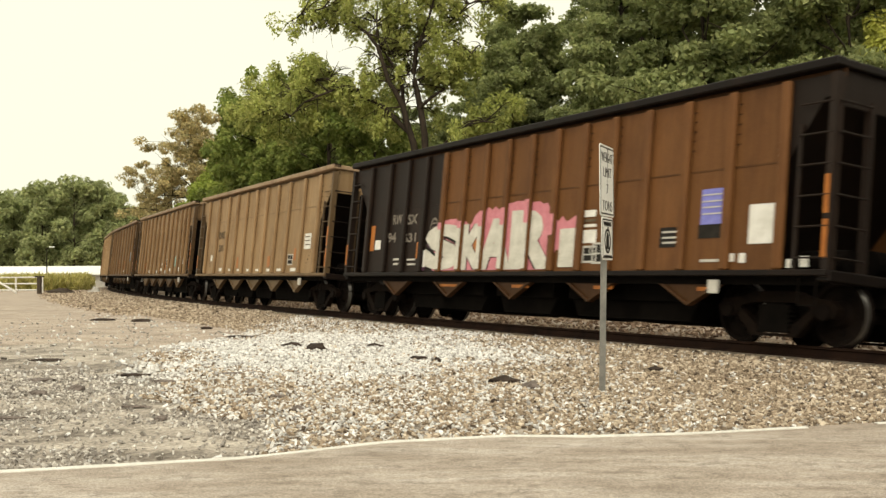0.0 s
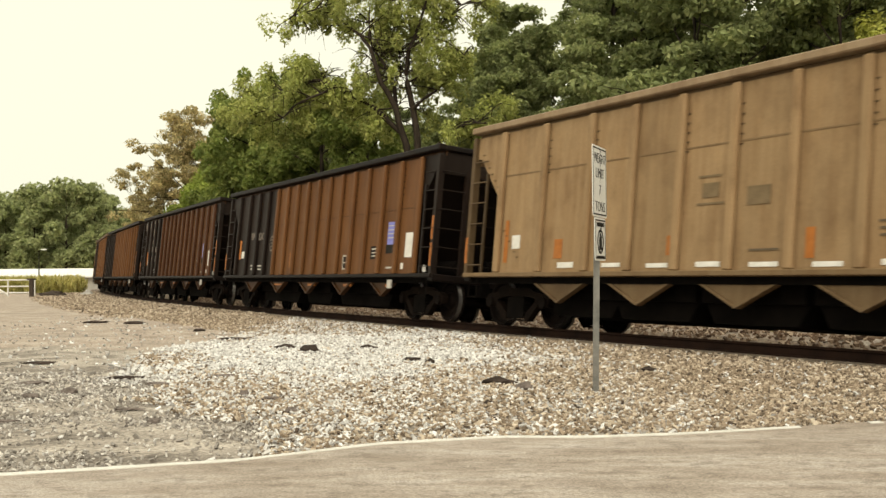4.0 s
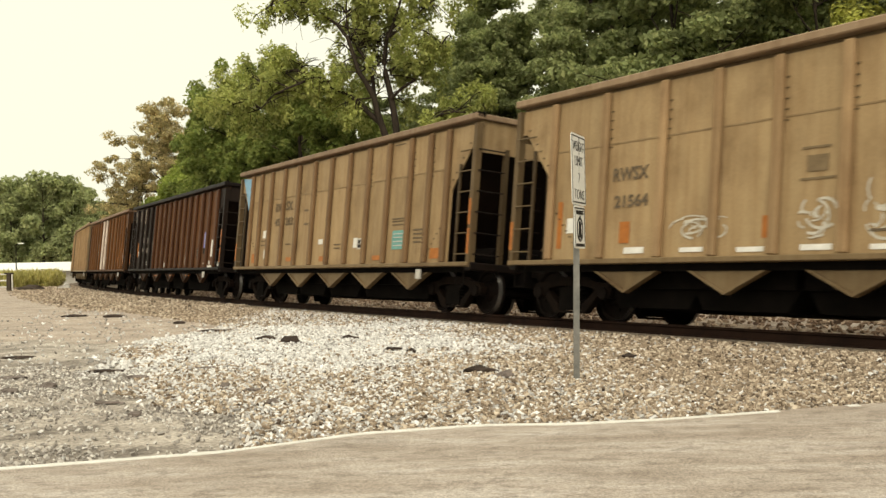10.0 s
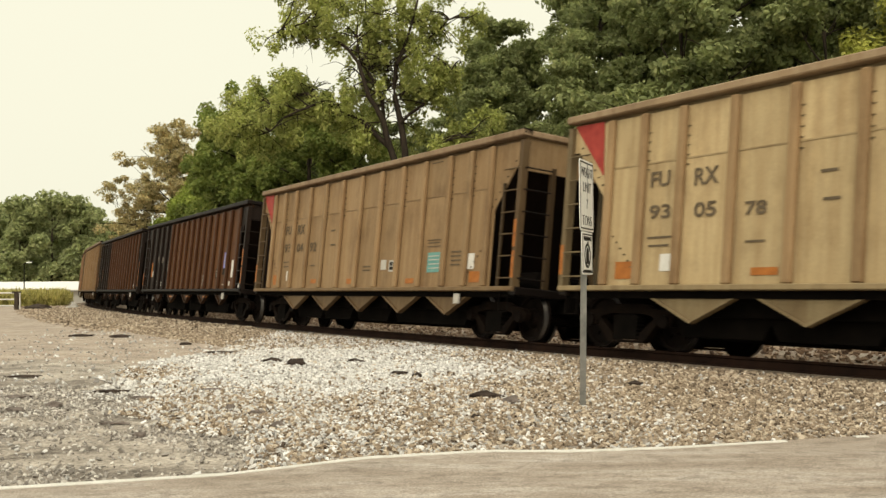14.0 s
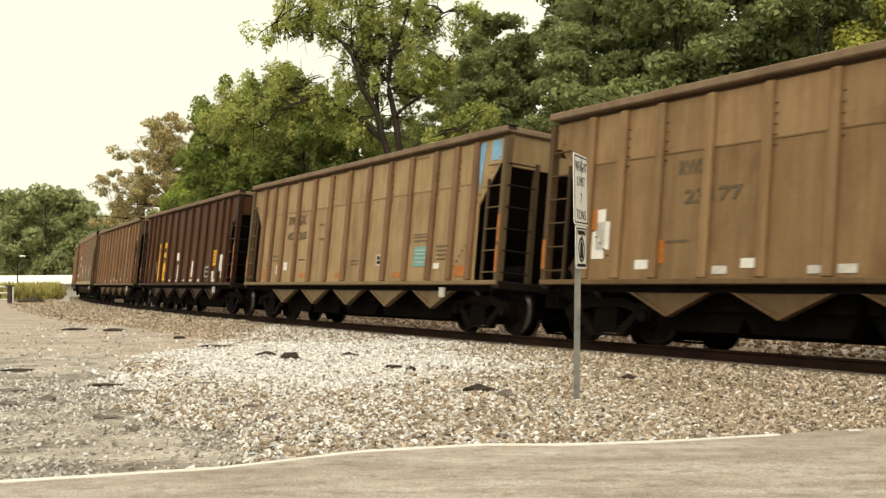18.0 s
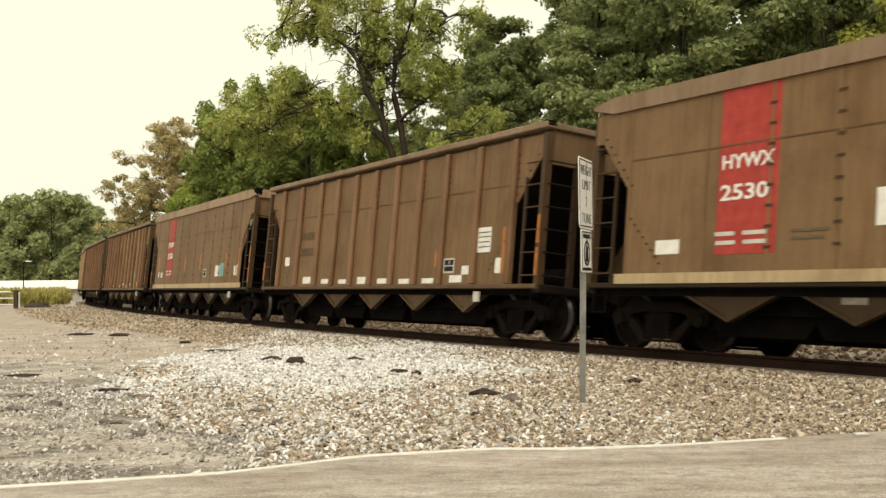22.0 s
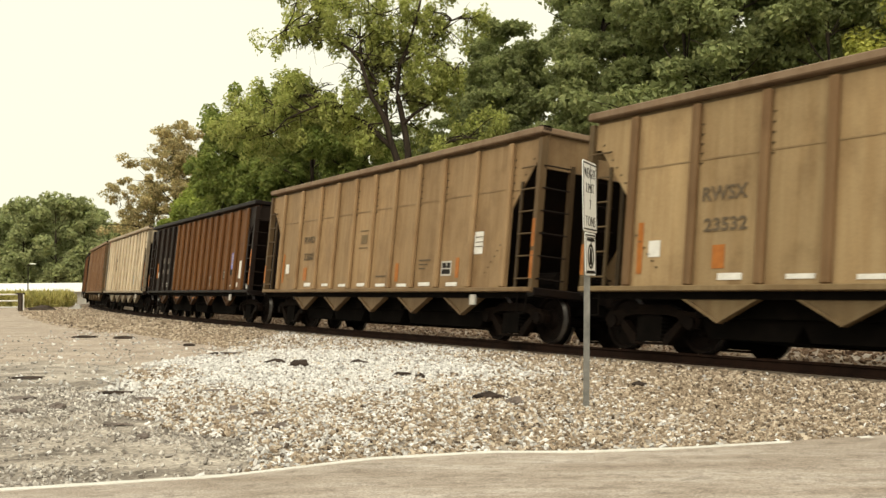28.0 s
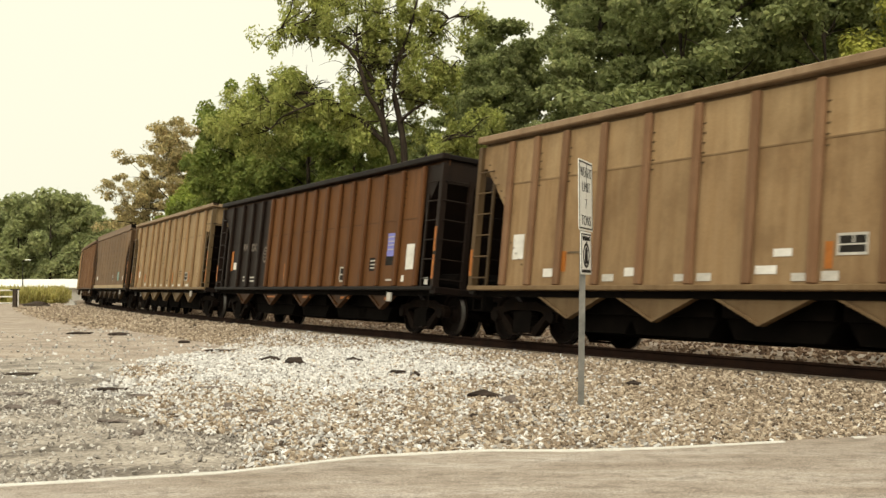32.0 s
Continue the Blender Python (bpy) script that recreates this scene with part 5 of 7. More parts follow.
def build_markings():
    tan_car_marks(-1)
    dark_car_marks(0)
    lettered(0, "94", -5.49, 1.73, 0.43, 0.23, PALE_MARK)
    lettered(0, "631", -4.67, 1.71, 0.63, 0.21, PALE_MARK)
    field(0, "placard", -3.69, 1.12, 0.19, 0.38, WHITE_PAINT)
    big_tag(0)
    field(0, "stencil_panel", 2.15, 1.04, 0.10, 1.05, BLACK)
    field(0, "placard", 2.24, 1.96, 0.40, 0.12, WHITE_PAINT)
    field(0, "stencil_bar", 2.26, 1.87, 0.40, 0.05, GREY_MARK)
    field(0, "placard", 2.27, 1.78, 0.40, 0.05, WHITE_PAINT)
    field(0, "placard", 2.29, 1.50, 0.40, 0.23, WHITE_PAINT)
    stencil_box(0, 2.33, 1.15, 0.40, 0.30)
    field(0, "placard", 5.85, 1.13, 0.15, 0.12, WHITE_PAINT)
    field(0, "placard", 6.99, 1.03, 0.17, 0.12, WHITE_PAINT)
    field(1, "placard", 5.11, 1.70, 0.54, 0.45, WHITE_PAINT)
    field(1, "stencil_bar", 5.17, 2.04, 0.39, 0.03, GREY_MARK)
    field(1, "stencil_bar", 5.19, 1.93, 0.39, 0.03, GREY_MARK)
    field(1, "stencil_bar", 5.21, 1.81, 0.39, 0.03, GREY_MARK)
    stencil_box(1, 3.72, 1.25, 0.47, 0.33)
    field(1, "placard", 5.83, 1.36, 0.24, 0.23, WHITE_PAINT)
    field(1, "reflector", 1.72, 1.22, 0.25, 0.33, ORANGE)
    field(1, "placard", 4.54, 1.21, 0.25, 0.17, WHITE_PAINT)
    lettered(1, "RWSX", -4.48, 2.30, 1.01, 0.26, GREY_MARK)
    lettered(1, "23115", -4.36, 1.83, 0.97, 0.23, GREY_MARK)
    field(1, "placard", -5.40, 1.49, 0.26, 0.21, WHITE_PAINT)
    field(1, "placard", -4.07, 1.10, 0.47, 0.11, WHITE_PAINT)
    field(1, "placard", -2.76, 1.10, 0.46, 0.08, WHITE_PAINT)
    field(1, "placard", -1.68, 1.09, 0.46, 0.07, WHITE_PAINT)
    field(1, "placard", -0.54, 1.08, 0.47, 0.08, WHITE_PAINT)
    field(1, "placard", 0.52, 1.08, 0.53, 0.07, WHITE_PAINT)
    field(1, "placard", 1.70, 1.07, 0.45, 0.08, WHITE_PAINT)
    field(1, "placard", 2.74, 1.07, 0.53, 0.08, WHITE_PAINT)
    field(1, "placard", 4.05, 1.06, 0.48, 0.10, WHITE_PAINT)
    field(1, "reflector", -1.80, 1.20, 0.17, 0.37, ORANGE)
    field(1, "reflector", 4.26, 1.39, 0.17, 0.35, ORANGE)
    two_tone_marks(2)
    field(3, "decal", 4.80, 1.79, 0.56, 0.52, SKY_BLUE)
    field(3, "stencil_bar", 4.85, 2.20, 0.44, 0.02, PALE_MARK)
    field(3, "stencil_bar", 4.86, 2.10, 0.44, 0.02, PALE_MARK)
    field(3, "stencil_bar", 4.87, 1.99, 0.44, 0.02, PALE_MARK)
    field(3, "placard", 5.55, 1.31, 0.23, 0.23, WHITE_PAINT)
    field(3, "reflector", 5.74, 1.10, 0.18, 1.02, ORANGE)
    stencil_box(3, 2.63, 1.16, 0.44, 0.28)
    field(3, "reflector", 1.76, 1.29, 0.15, 0.56, ORANGE)
    field(3, "reflector", 4.34, 1.36, 0.15, 0.51, ORANGE)
    field(3, "reflector", -1.60, 1.40, 0.17, 0.49, ORANGE)
    field(3, "reflector", -4.40, 1.45, 0.18, 0.46, ORANGE)
    field(3, "placard", -5.78, 1.41, 0.26, 0.41, WHITE_PAINT)
    field(3, "placard", 1.81, 1.15, 0.29, 0.09, WHITE_PAINT)
    hopper_mark(3, -4.63, 0.78, 0.32, 0.11, WHITE_PAINT)
    hopper_mark(3, -2.34, 0.76, 0.27, 0.10, WHITE_PAINT)
    hopper_mark(3, -1.25, 0.76, 0.25, 0.12, WHITE_PAINT)
    hopper_mark(3, 0.96, 0.76, 0.29, 0.11, WHITE_PAINT)
    hopper_mark(3, 2.09, 0.76, 0.23, 0.10, WHITE_PAINT)
    hopper_mark(3, 4.39, 0.76, 0.25, 0.10, WHITE_PAINT)
    tan_car_marks(4)
    tan_car_placards(4)
    dark_car_marks(5)
    dark_car_marks(6)
    lettered(6, "RW", -5.39, 2.17, 0.43, 0.23, PALE_MARK)
    lettered(6, "SX", -4.53, 2.16, 0.43, 0.23, PALE_MARK)
    lettered(6, "95", -5.26, 1.74, 0.33, 0.20, PALE_MARK)
    lettered(6, "139", -4.49, 1.71, 0.49, 0.24, PALE_MARK)
    dark_car_marks(7)
    lettered(7, "95", -5.20, 1.71, 0.43, 0.23, PALE_MARK)
    lettered(7, "026", -4.48, 1.70, 0.55, 0.22, PALE_MARK)
    dark_car_marks(8)
    lettered(8, "95", -5.34, 1.71, 0.37, 0.22, PALE_MARK)
    lettered(8, "205", -4.57, 1.75, 0.52, 0.21, PALE_MARK)
    tan_car_marks(9)
    tan_car_placards(9)
    tan_car_marks(10)
    field(10, "placard", 5.04, 1.64, 0.55, 0.51, WHITE_PAINT)
    field(10, "stencil_bar", 5.09, 2.05, 0.44, 0.02, GREY_MARK)
    field(10, "stencil_bar", 5.10, 1.95, 0.44, 0.02, GREY_MARK)
    field(10, "stencil_bar", 5.10, 1.86, 0.44, 0.02, GREY_MARK)
    field(10, "placard", 5.80, 1.20, 0.21, 0.29, WHITE_PAINT)
    lettered(10, "RWSX", -4.46, 2.28, 0.85, 0.22, GREY_MARK)
    lettered(10, "21564", -4.39, 1.84, 0.80, 0.20, GREY_MARK)
    scrawl(10, -3.05, 1.26, 1.12, 0.41, 84)
    scrawl(10, -0.75, 1.24, 0.72, 0.51, 22)
    scrawl(10, 0.29, 1.26, 0.82, 0.78, 29)
    scrawl(10, 1.58, 1.36, 0.69, 0.31, 60)
    scrawl(10, 2.55, 1.39, 0.19, 0.27, 60)
    field(10, "placard", 4.53, 1.21, 0.26, 0.18, WHITE_PAINT)
    cream_car_marks(11)
    corner_paint(11, (-7.06, 3.79), (-6.28, 3.72), (-6.39, 2.75), SKY_BLUE)
    lettered(11, "RW", -4.02, 2.58, 0.49, 0.25, GREY_MARK)
    lettered(11, "SX", -3.19, 2.59, 0.51, 0.26, GREY_MARK)
    lettered(11, "452", -4.00, 2.18, 0.62, 0.20, GREY_MARK)
    lettered(11, "263", -3.16, 2.16, 0.55, 0.22, GREY_MARK)
    field(11, "placard", -4.93, 1.84, 0.29, 0.22, WHITE_PAINT)
    field(11, "placard", -0.65, 1.55, 0.28, 0.13, WHITE_PAINT)
    field(11, "placard", 1.55, 1.41, 0.21, 0.24, WHITE_PAINT)
    dark_car_marks(12)
    lettered(12, "94", -5.43, 1.71, 0.44, 0.21, PALE_MARK)
    lettered(12, "088", -4.69, 1.70, 0.61, 0.21, PALE_MARK)
    field(12, "placard", 5.92, 0.99, 0.68, 0.09, WHITE_PAINT)
    field(12, "placard", -0.85, 1.05, 0.30, 0.19, WHITE_PAINT)
    field(12, "placard", 3.63, 1.11, 0.18, 0.20, WHITE_PAINT)
    field(13, "stencil_panel", -4.37, 1.11, 0.76, 1.51, BLACK)
    field(13, "stencil_panel", -3.44, 1.09, 0.99, 1.51, BLACK)
    lettered(13, "RW", -4.33, 2.27, 0.51, 0.25, PALE_MARK)
    lettered(13, "SX", -3.45, 2.25, 0.41, 0.23, PALE_MARK)
    lettered(13, "97", -4.22, 1.85, 0.39, 0.21, PALE_MARK)
    lettered(13, "2230", -3.43, 1.84, 0.52, 0.22, PALE_MARK)
    field(13, "decal", 5.12, 1.51, 0.60, 0.54, YELLOW)
    field(13, "stencil_bar", 5.15, 1.93, 0.48, 0.03, GREY_MARK)
    field(13, "stencil_bar", 5.16, 1.83, 0.48, 0.03, GREY_MARK)
    field(13, "stencil_bar", 5.17, 1.73, 0.48, 0.03, GREY_MARK)
    field(13, "stencil_bar", 5.18, 1.63, 0.48, 0.03, GREY_MARK)
    field(13, "placard", 6.02, 1.45, 0.51, 0.50, WHITE_PAINT)
    field(13, "placard", 6.28, 1.21, 0.26, 0.22, WHITE_PAINT)
    field(13, "placard", -5.32, 1.10, 0.42, 0.10, WHITE_PAINT)
    field(13, "placard", -1.91, 1.07, 0.50, 0.11, WHITE_PAINT)
    field(13, "placard", -0.66, 1.07, 0.48, 0.09, WHITE_PAINT)
    field(13, "placard", 0.58, 1.07, 0.48, 0.09, WHITE_PAINT)
    field(13, "placard", 1.84, 1.06, 0.54, 0.10, WHITE_PAINT)
    field(13, "placard", 3.06, 1.07, 0.53, 0.10, WHITE_PAINT)
    field(13, "placard", 5.18, 1.06, 0.51, 0.11, WHITE_PAINT)
    field(13, "reflector", 1.70, 1.16, 0.17, 0.42, ORANGE)
    field(13, "reflector", 4.71, 1.17, 0.16, 0.45, ORANGE)
    field(13, "reflector", 6.53, 1.21, 0.09, 0.90, ORANGE)
    field(13, "reflector", -6.41, 1.32, 0.24, 0.85, ORANGE)
    field(13, "reflector", -4.48, 1.17, 0.17, 0.45, ORANGE)
    field(13, "placard", -6.17, 1.35, 0.29, 0.24, WHITE_PAINT)
    stencil_box(13, 4.20, 1.28, 0.48, 0.33)
    field(13, "stencil_bar", -4.23, 1.45, 0.39, 0.04, PALE_MARK)
    field(13, "stencil_bar", -3.31, 1.45, 0.36, 0.04, PALE_MARK)
    field(13, "stencil_bar", -4.21, 1.32, 0.39, 0.04, PALE_MARK)
    field(13, "stencil_bar", -3.30, 1.32, 0.36, 0.04, PALE_MARK)
    field(13, "stencil_bar", -4.11, 1.10, 0.32, 0.09, PALE_MARK)
    field(13, "stencil_bar", -3.22, 1.09, 0.47, 0.10, PALE_MARK)
    cream_car_marks(14)
    corner_paint(14, (-7.08, 3.82), (-6.31, 3.81), (-6.24, 2.86), RED)
    lettered(14, "FU", -5.09, 2.57, 0.45, 0.25, GREY_MARK)
    lettered(14, "RX", -4.13, 2.52, 0.51, 0.27, GREY_MARK)
    lettered(14, "93", -5.07, 2.06, 0.48, 0.22, GREY_MARK)
    lettered(14, "05", -4.09, 2.03, 0.46, 0.23, GREY_MARK)
    lettered(14, "78", -3.09, 2.00, 0.41, 0.20, GREY_MARK)
    field(14, "stencil_bar", 1.33, 1.54, 0.20, 0.11, PALE_MARK)
    cream_car_marks(15)
    corner_paint(15, (-7.22, 3.84), (-6.40, 3.82), (-6.36, 2.95), RED)
    lettered(15, "FU", -5.12, 2.56, 0.45, 0.24, GREY_MARK)
    lettered(15, "RX", -4.20, 2.52, 0.54, 0.28, GREY_MARK)
    lettered(15, "93", -5.10, 2.05, 0.49, 0.23, GREY_MARK)
    lettered(15, "04", -4.14, 2.03, 0.48, 0.24, GREY_MARK)
    lettered(15, "92", -3.17, 2.01, 0.46, 0.25, GREY_MARK)
    field(15, "stencil_bar", 1.36, 1.42, 0.28, 0.23, PALE_MARK)
    field(15, "placard", 5.36, 1.36, 0.24, 0.32, WHITE_PAINT)
    dark_car_marks(16)
    dark_car_marks(17)
    lettered(17, "94", -5.26, 1.73, 0.48, 0.21, PALE_MARK)
    lettered(17, "677", -4.50, 1.70, 0.59, 0.22, PALE_MARK)
    two_tone_marks(18)
    lettered(18, "RWSX", -3.98, 2.61, 0.76, 0.22, GREY_MARK)
    lettered(18, "23177", -3.83, 2.16, 1.17, 0.21, GREY_MARK)
    field(18, "placard", -5.92, 1.35, 0.31, 0.83, WHITE_PAINT)
    field(18, "reflector", -5.94, 1.82, 0.13, 0.36, ORANGE)
    cream_car_marks(19)
    corner_paint(19, (6.07, 3.74), (6.36, 3.76), (6.21, 2.74), SKY_BLUE)
    field(19, "decal", 6.55, 3.37, 0.35, 0.39, SKY_BLUE)
    field(19, "stencil_bar", 6.13, 3.60, 0.22, 0.08, PALE_MARK)
    lettered(19, "RW", -4.07, 2.61, 0.47, 0.25, GREY_MARK)
    lettered(19, "SX", -3.32, 2.59, 0.53, 0.27, GREY_MARK)
    lettered(19, "452", -4.08, 2.20, 0.60, 0.20, GREY_MARK)
    lettered(19, "265", -3.20, 2.18, 0.52, 0.21, GREY_MARK)
    field(19, "placard", -4.19, 1.34, 0.26, 0.22, WHITE_PAINT)
    field(19, "placard", -4.73, 1.28, 0.20, 0.13, WHITE_PAINT)
    field(19, "placard", 4.56, 1.26, 0.24, 0.12, WHITE_PAINT)
    field(20, "decal", -4.00, 1.10, 0.59, 1.52, YELLOW)
    field(20, "decal", -3.11, 1.10, 0.81, 1.54, YELLOW)
    lettered(20, "HE", -3.92, 2.24, 0.39, 0.24, BLACK)
    lettered(20, "WX", -3.13, 2.22, 0.48, 0.22, BLACK)
    lettered(20, "96", -3.85, 1.84, 0.35, 0.21, BLACK)
    lettered(20, "2336", -3.09, 1.83, 0.51, 0.21, BLACK)
    field(20, "stencil_bar", -3.82, 1.40, 0.41, 0.04, GREY_MARK)
    field(20, "stencil_bar", -2.94, 1.39, 0.56, 0.04, GREY_MARK)
    field(20, "stencil_bar", -3.79, 1.27, 0.40, 0.04, GREY_MARK)
    field(20, "stencil_bar", -2.92, 1.26, 0.56, 0.04, GREY_MARK)
    field(20, "placard", -1.30, 1.37, 0.17, 0.53, WHITE_PAINT)
    field(20, "placard", -0.80, 1.87, 0.58, 0.30, WHITE_PAINT)
    field(20, "placard", -0.59, 1.17, 0.26, 0.53, WHITE_PAINT)
    field(20, "placard", 1.62, 1.22, 0.23, 0.57, WHITE_PAINT)
    field(20, "placard", 4.10, 1.37, 0.16, 0.49, WHITE_PAINT)
    field(20, "placard", -4.44, 1.38, 0.17, 0.51, WHITE_PAINT)
    field(20, "placard", -5.67, 1.34, 0.40, 0.43, WHITE_PAINT)
    stencil_box(20, 3.54, 1.21, 0.56, 0.36)
    field(20, "decal", 4.42, 1.59, 0.59, 0.53, YELLOW)
    field(20, "stencil_bar", 4.45, 2.00, 0.48, 0.03, GREY_MARK)
    field(20, "stencil_bar", 4.46, 1.90, 0.48, 0.03, GREY_MARK)
    field(20, "stencil_bar", 4.47, 1.80, 0.48, 0.03, GREY_MARK)
    field(20, "stencil_bar", 4.48, 1.70, 0.48, 0.03, GREY_MARK)
    field(20, "placard", 5.31, 1.40, 0.48, 0.54, WHITE_PAINT)
    field(20, "placard", 5.59, 1.17, 0.23, 0.23, WHITE_PAINT)
    field(20, "placard", 4.44, 1.14, 0.30, 0.26, WHITE_PAINT)
    field(20, "placard", -4.90, 1.09, 0.55, 0.08, WHITE_PAINT)
    field(20, "placard", -1.87, 1.07, 0.50, 0.07, WHITE_PAINT)
    field(20, "placard", -0.72, 1.07, 0.48, 0.06, WHITE_PAINT)
    field(20, "placard", 0.39, 1.07, 0.40, 0.06, WHITE_PAINT)
    field(20, "placard", 1.48, 1.06, 0.57, 0.07, WHITE_PAINT)
    field(20, "placard", 2.61, 1.05, 0.51, 0.09, WHITE_PAINT)
    field(20, "placard", 4.51, 1.04, 0.52, 0.08, WHITE_PAINT)
    field(20, "reflector", -5.80, 1.66, 0.19, 0.46, ORANGE)
    field(20, "reflector", 1.42, 1.16, 0.13, 0.34, ORANGE)
    field(20, "reflector", 4.11, 1.06, 0.15, 0.29, ORANGE)
    field(20, "reflector", 5.81, 1.18, 0.11, 0.90, ORANGE)
    two_tone_marks(21)
    lettered(21, "RWSX", -3.97, 2.57, 1.09, 0.19, GREY_MARK)
    lettered(21, "22390", -3.84, 2.15, 1.19, 0.19, GREY_MARK)
    smooth_car_marks(22)
    field(22, "paint_panel", -4.30, 1.39, 1.10, 2.46, RED)
    lettered(22, "HYWX", -4.25, 2.64, 0.98, 0.21, WHITE_PAINT)
    lettered(22, "2530", -4.25, 2.18, 0.89, 0.23, WHITE_PAINT)
    field(22, "stencil_bar", -4.31, 1.66, 0.37, 0.06, PALE_MARK)
    field(22, "stencil_bar", -3.79, 1.66, 0.43, 0.06, PALE_MARK)
    field(22, "stencil_bar", -4.29, 1.53, 0.37, 0.06, PALE_MARK)
    field(22, "stencil_bar", -3.77, 1.53, 0.43, 0.06, PALE_MARK)
    field(22, "placard", -1.63, 1.68, 0.25, 0.48, WHITE_PAINT)
    field(22, "placard", -1.22, 1.34, 0.22, 0.61, WHITE_PAINT)
    field(22, "placard", 1.03, 1.64, 0.22, 0.51, WHITE_PAINT)
    field(22, "reflector", 1.36, 1.35, 0.20, 0.54, ORANGE)
    field(22, "reflector", 4.45, 1.37, 0.15, 0.47, ORANGE)
    field(22, "placard", 4.40, 1.84, 0.16, 0.30, WHITE_PAINT)
    field(22, "reflector", 5.92, 1.36, 0.13, 0.91, ORANGE)
    field(23, "placard", 4.92, 1.64, 0.49, 0.50, WHITE_PAINT)
    field(23, "stencil_bar", 4.96, 2.03, 0.42, 0.02, GREY_MARK)
    field(23, "stencil_bar", 4.97, 1.94, 0.41, 0.02, GREY_MARK)
    field(23, "stencil_bar", 4.97, 1.84, 0.41, 0.02, GREY_MARK)
    field(23, "stencil_bar", 4.98, 1.74, 0.41, 0.02, GREY_MARK)
    field(23, "placard", 5.63, 1.22, 0.21, 0.30, WHITE_PAINT)
    stencil_box(23, 3.61, 1.25, 0.44, 0.31)
    field(23, "placard", 4.37, 1.21, 0.30, 0.18, WHITE_PAINT)
    lettered(23, "RWSX", -4.51, 2.29, 0.90, 0.20, GREY_MARK)
    lettered(23, "20712", -4.49, 1.85, 0.85, 0.21, GREY_MARK)
    field(23, "reflector", 3.19, 1.39, 0.14, 0.33, ORANGE)
    field(23, "reflector", 5.83, 1.21, 0.10, 0.90, ORANGE)
    field(23, "placard", -5.64, 1.59, 0.33, 0.25, WHITE_PAINT)
    field(23, "placard", -4.18, 1.08, 0.55, 0.18, WHITE_PAINT)
    field(23, "placard", -2.89, 1.07, 0.53, 0.12, WHITE_PAINT)
    field(23, "placard", -1.77, 1.06, 0.56, 0.11, WHITE_PAINT)
    field(23, "placard", -0.64, 1.05, 0.49, 0.17, WHITE_PAINT)
    field(23, "placard", 0.48, 1.05, 0.52, 0.12, WHITE_PAINT)
    field(23, "placard", 1.59, 1.04, 0.51, 0.11, WHITE_PAINT)
    field(23, "placard", 2.70, 1.04, 0.51, 0.11, WHITE_PAINT)
    field(23, "placard", 3.89, 1.05, 0.50, 0.15, WHITE_PAINT)
    field(24, "paint_panel", -4.30, 1.39, 1.07, 2.39, RED)
    lettered(24, "HYWX", -4.26, 2.62, 0.97, 0.22, WHITE_PAINT)
    lettered(24, "2358", -4.23, 2.17, 0.85, 0.23, WHITE_PAINT)
    field(24, "stencil_bar", -4.29, 1.63, 0.36, 0.06, PALE_MARK)
    field(24, "stencil_bar", -3.78, 1.63, 0.42, 0.06, PALE_MARK)
    field(24, "stencil_bar", -4.27, 1.50, 0.36, 0.06, PALE_MARK)
    field(24, "stencil_bar", -3.76, 1.51, 0.42, 0.06, PALE_MARK)
    field(24, "decal", 3.79, 1.37, 0.51, 0.44, TEAL)
    field(24, "placard", 3.24, 1.37, 0.52, 0.38, WHITE_PAINT)
    stencil_box(24, 1.67, 1.38, 0.41, 0.27)
    field(24, "reflector", -1.23, 1.61, 0.16, 0.54, ORANGE)
    field(24, "reflector", 1.04, 1.66, 0.15, 0.53, ORANGE)
    field(24, "reflector", 4.43, 1.63, 0.12, 0.52, ORANGE)
    field(24, "reflector", 5.92, 1.38, 0.12, 0.89, ORANGE)
    field(24, "placard", 5.54, 1.39, 0.16, 0.30, WHITE_PAINT)
    field(24, "placard", 5.75, 1.37, 0.21, 0.36, WHITE_PAINT)
    field(24, "reflector", -5.82, 1.65, 0.16, 0.62, ORANGE)
    field(24, "placard", -5.72, 1.43, 0.18, 0.22, WHITE_PAINT)
    field(24, "placard", -5.19, 1.42, 0.24, 0.22, WHITE_PAINT)
    hopper_mark(24, -3.99, 0.82, 0.33, 0.16, PALE_MARK)
    hopper_mark(24, -2.16, 0.83, 0.42, 0.14, PALE_MARK)
    hopper_mark(24, 0.20, 0.83, 0.34, 0.12, PALE_MARK)
    hopper_mark(24, 2.36, 0.83, 0.30, 0.11, PALE_MARK)
    hopper_mark(24, 4.42, 0.84, 0.26, 0.11, PALE_MARK)
    two_tone_marks(25)
    lettered(25, "RWSX", -4.05, 2.63, 1.16, 0.21, GREY_MARK)
    lettered(25, "22390", -3.90, 2.15, 1.11, 0.20, GREY_MARK)
    wide_bay_marks(26)
    field(26, "decal", 4.75, 1.80, 0.53, 0.52, SKY_BLUE)
    field(26, "stencil_bar", 4.79, 2.23, 0.43, 0.02, PALE_MARK)
    field(26, "stencil_bar", 4.80, 2.14, 0.43, 0.02, PALE_MARK)
    field(26, "stencil_bar", 4.80, 2.05, 0.43, 0.02, PALE_MARK)
    field(26, "stencil_bar", 4.81, 1.95, 0.43, 0.02, PALE_MARK)
    field(26, "placard", 4.91, 1.09, 0.14, 0.14, WHITE_PAINT)
    field(26, "placard", 5.05, 1.27, 0.30, 0.08, WHITE_PAINT)
    tan_car_marks(27)
    tan_car_placards(27)
    tan_car_marks(28)
    lettered(28, "RWSX", -4.50, 2.27, 0.90, 0.22, GREY_MARK)
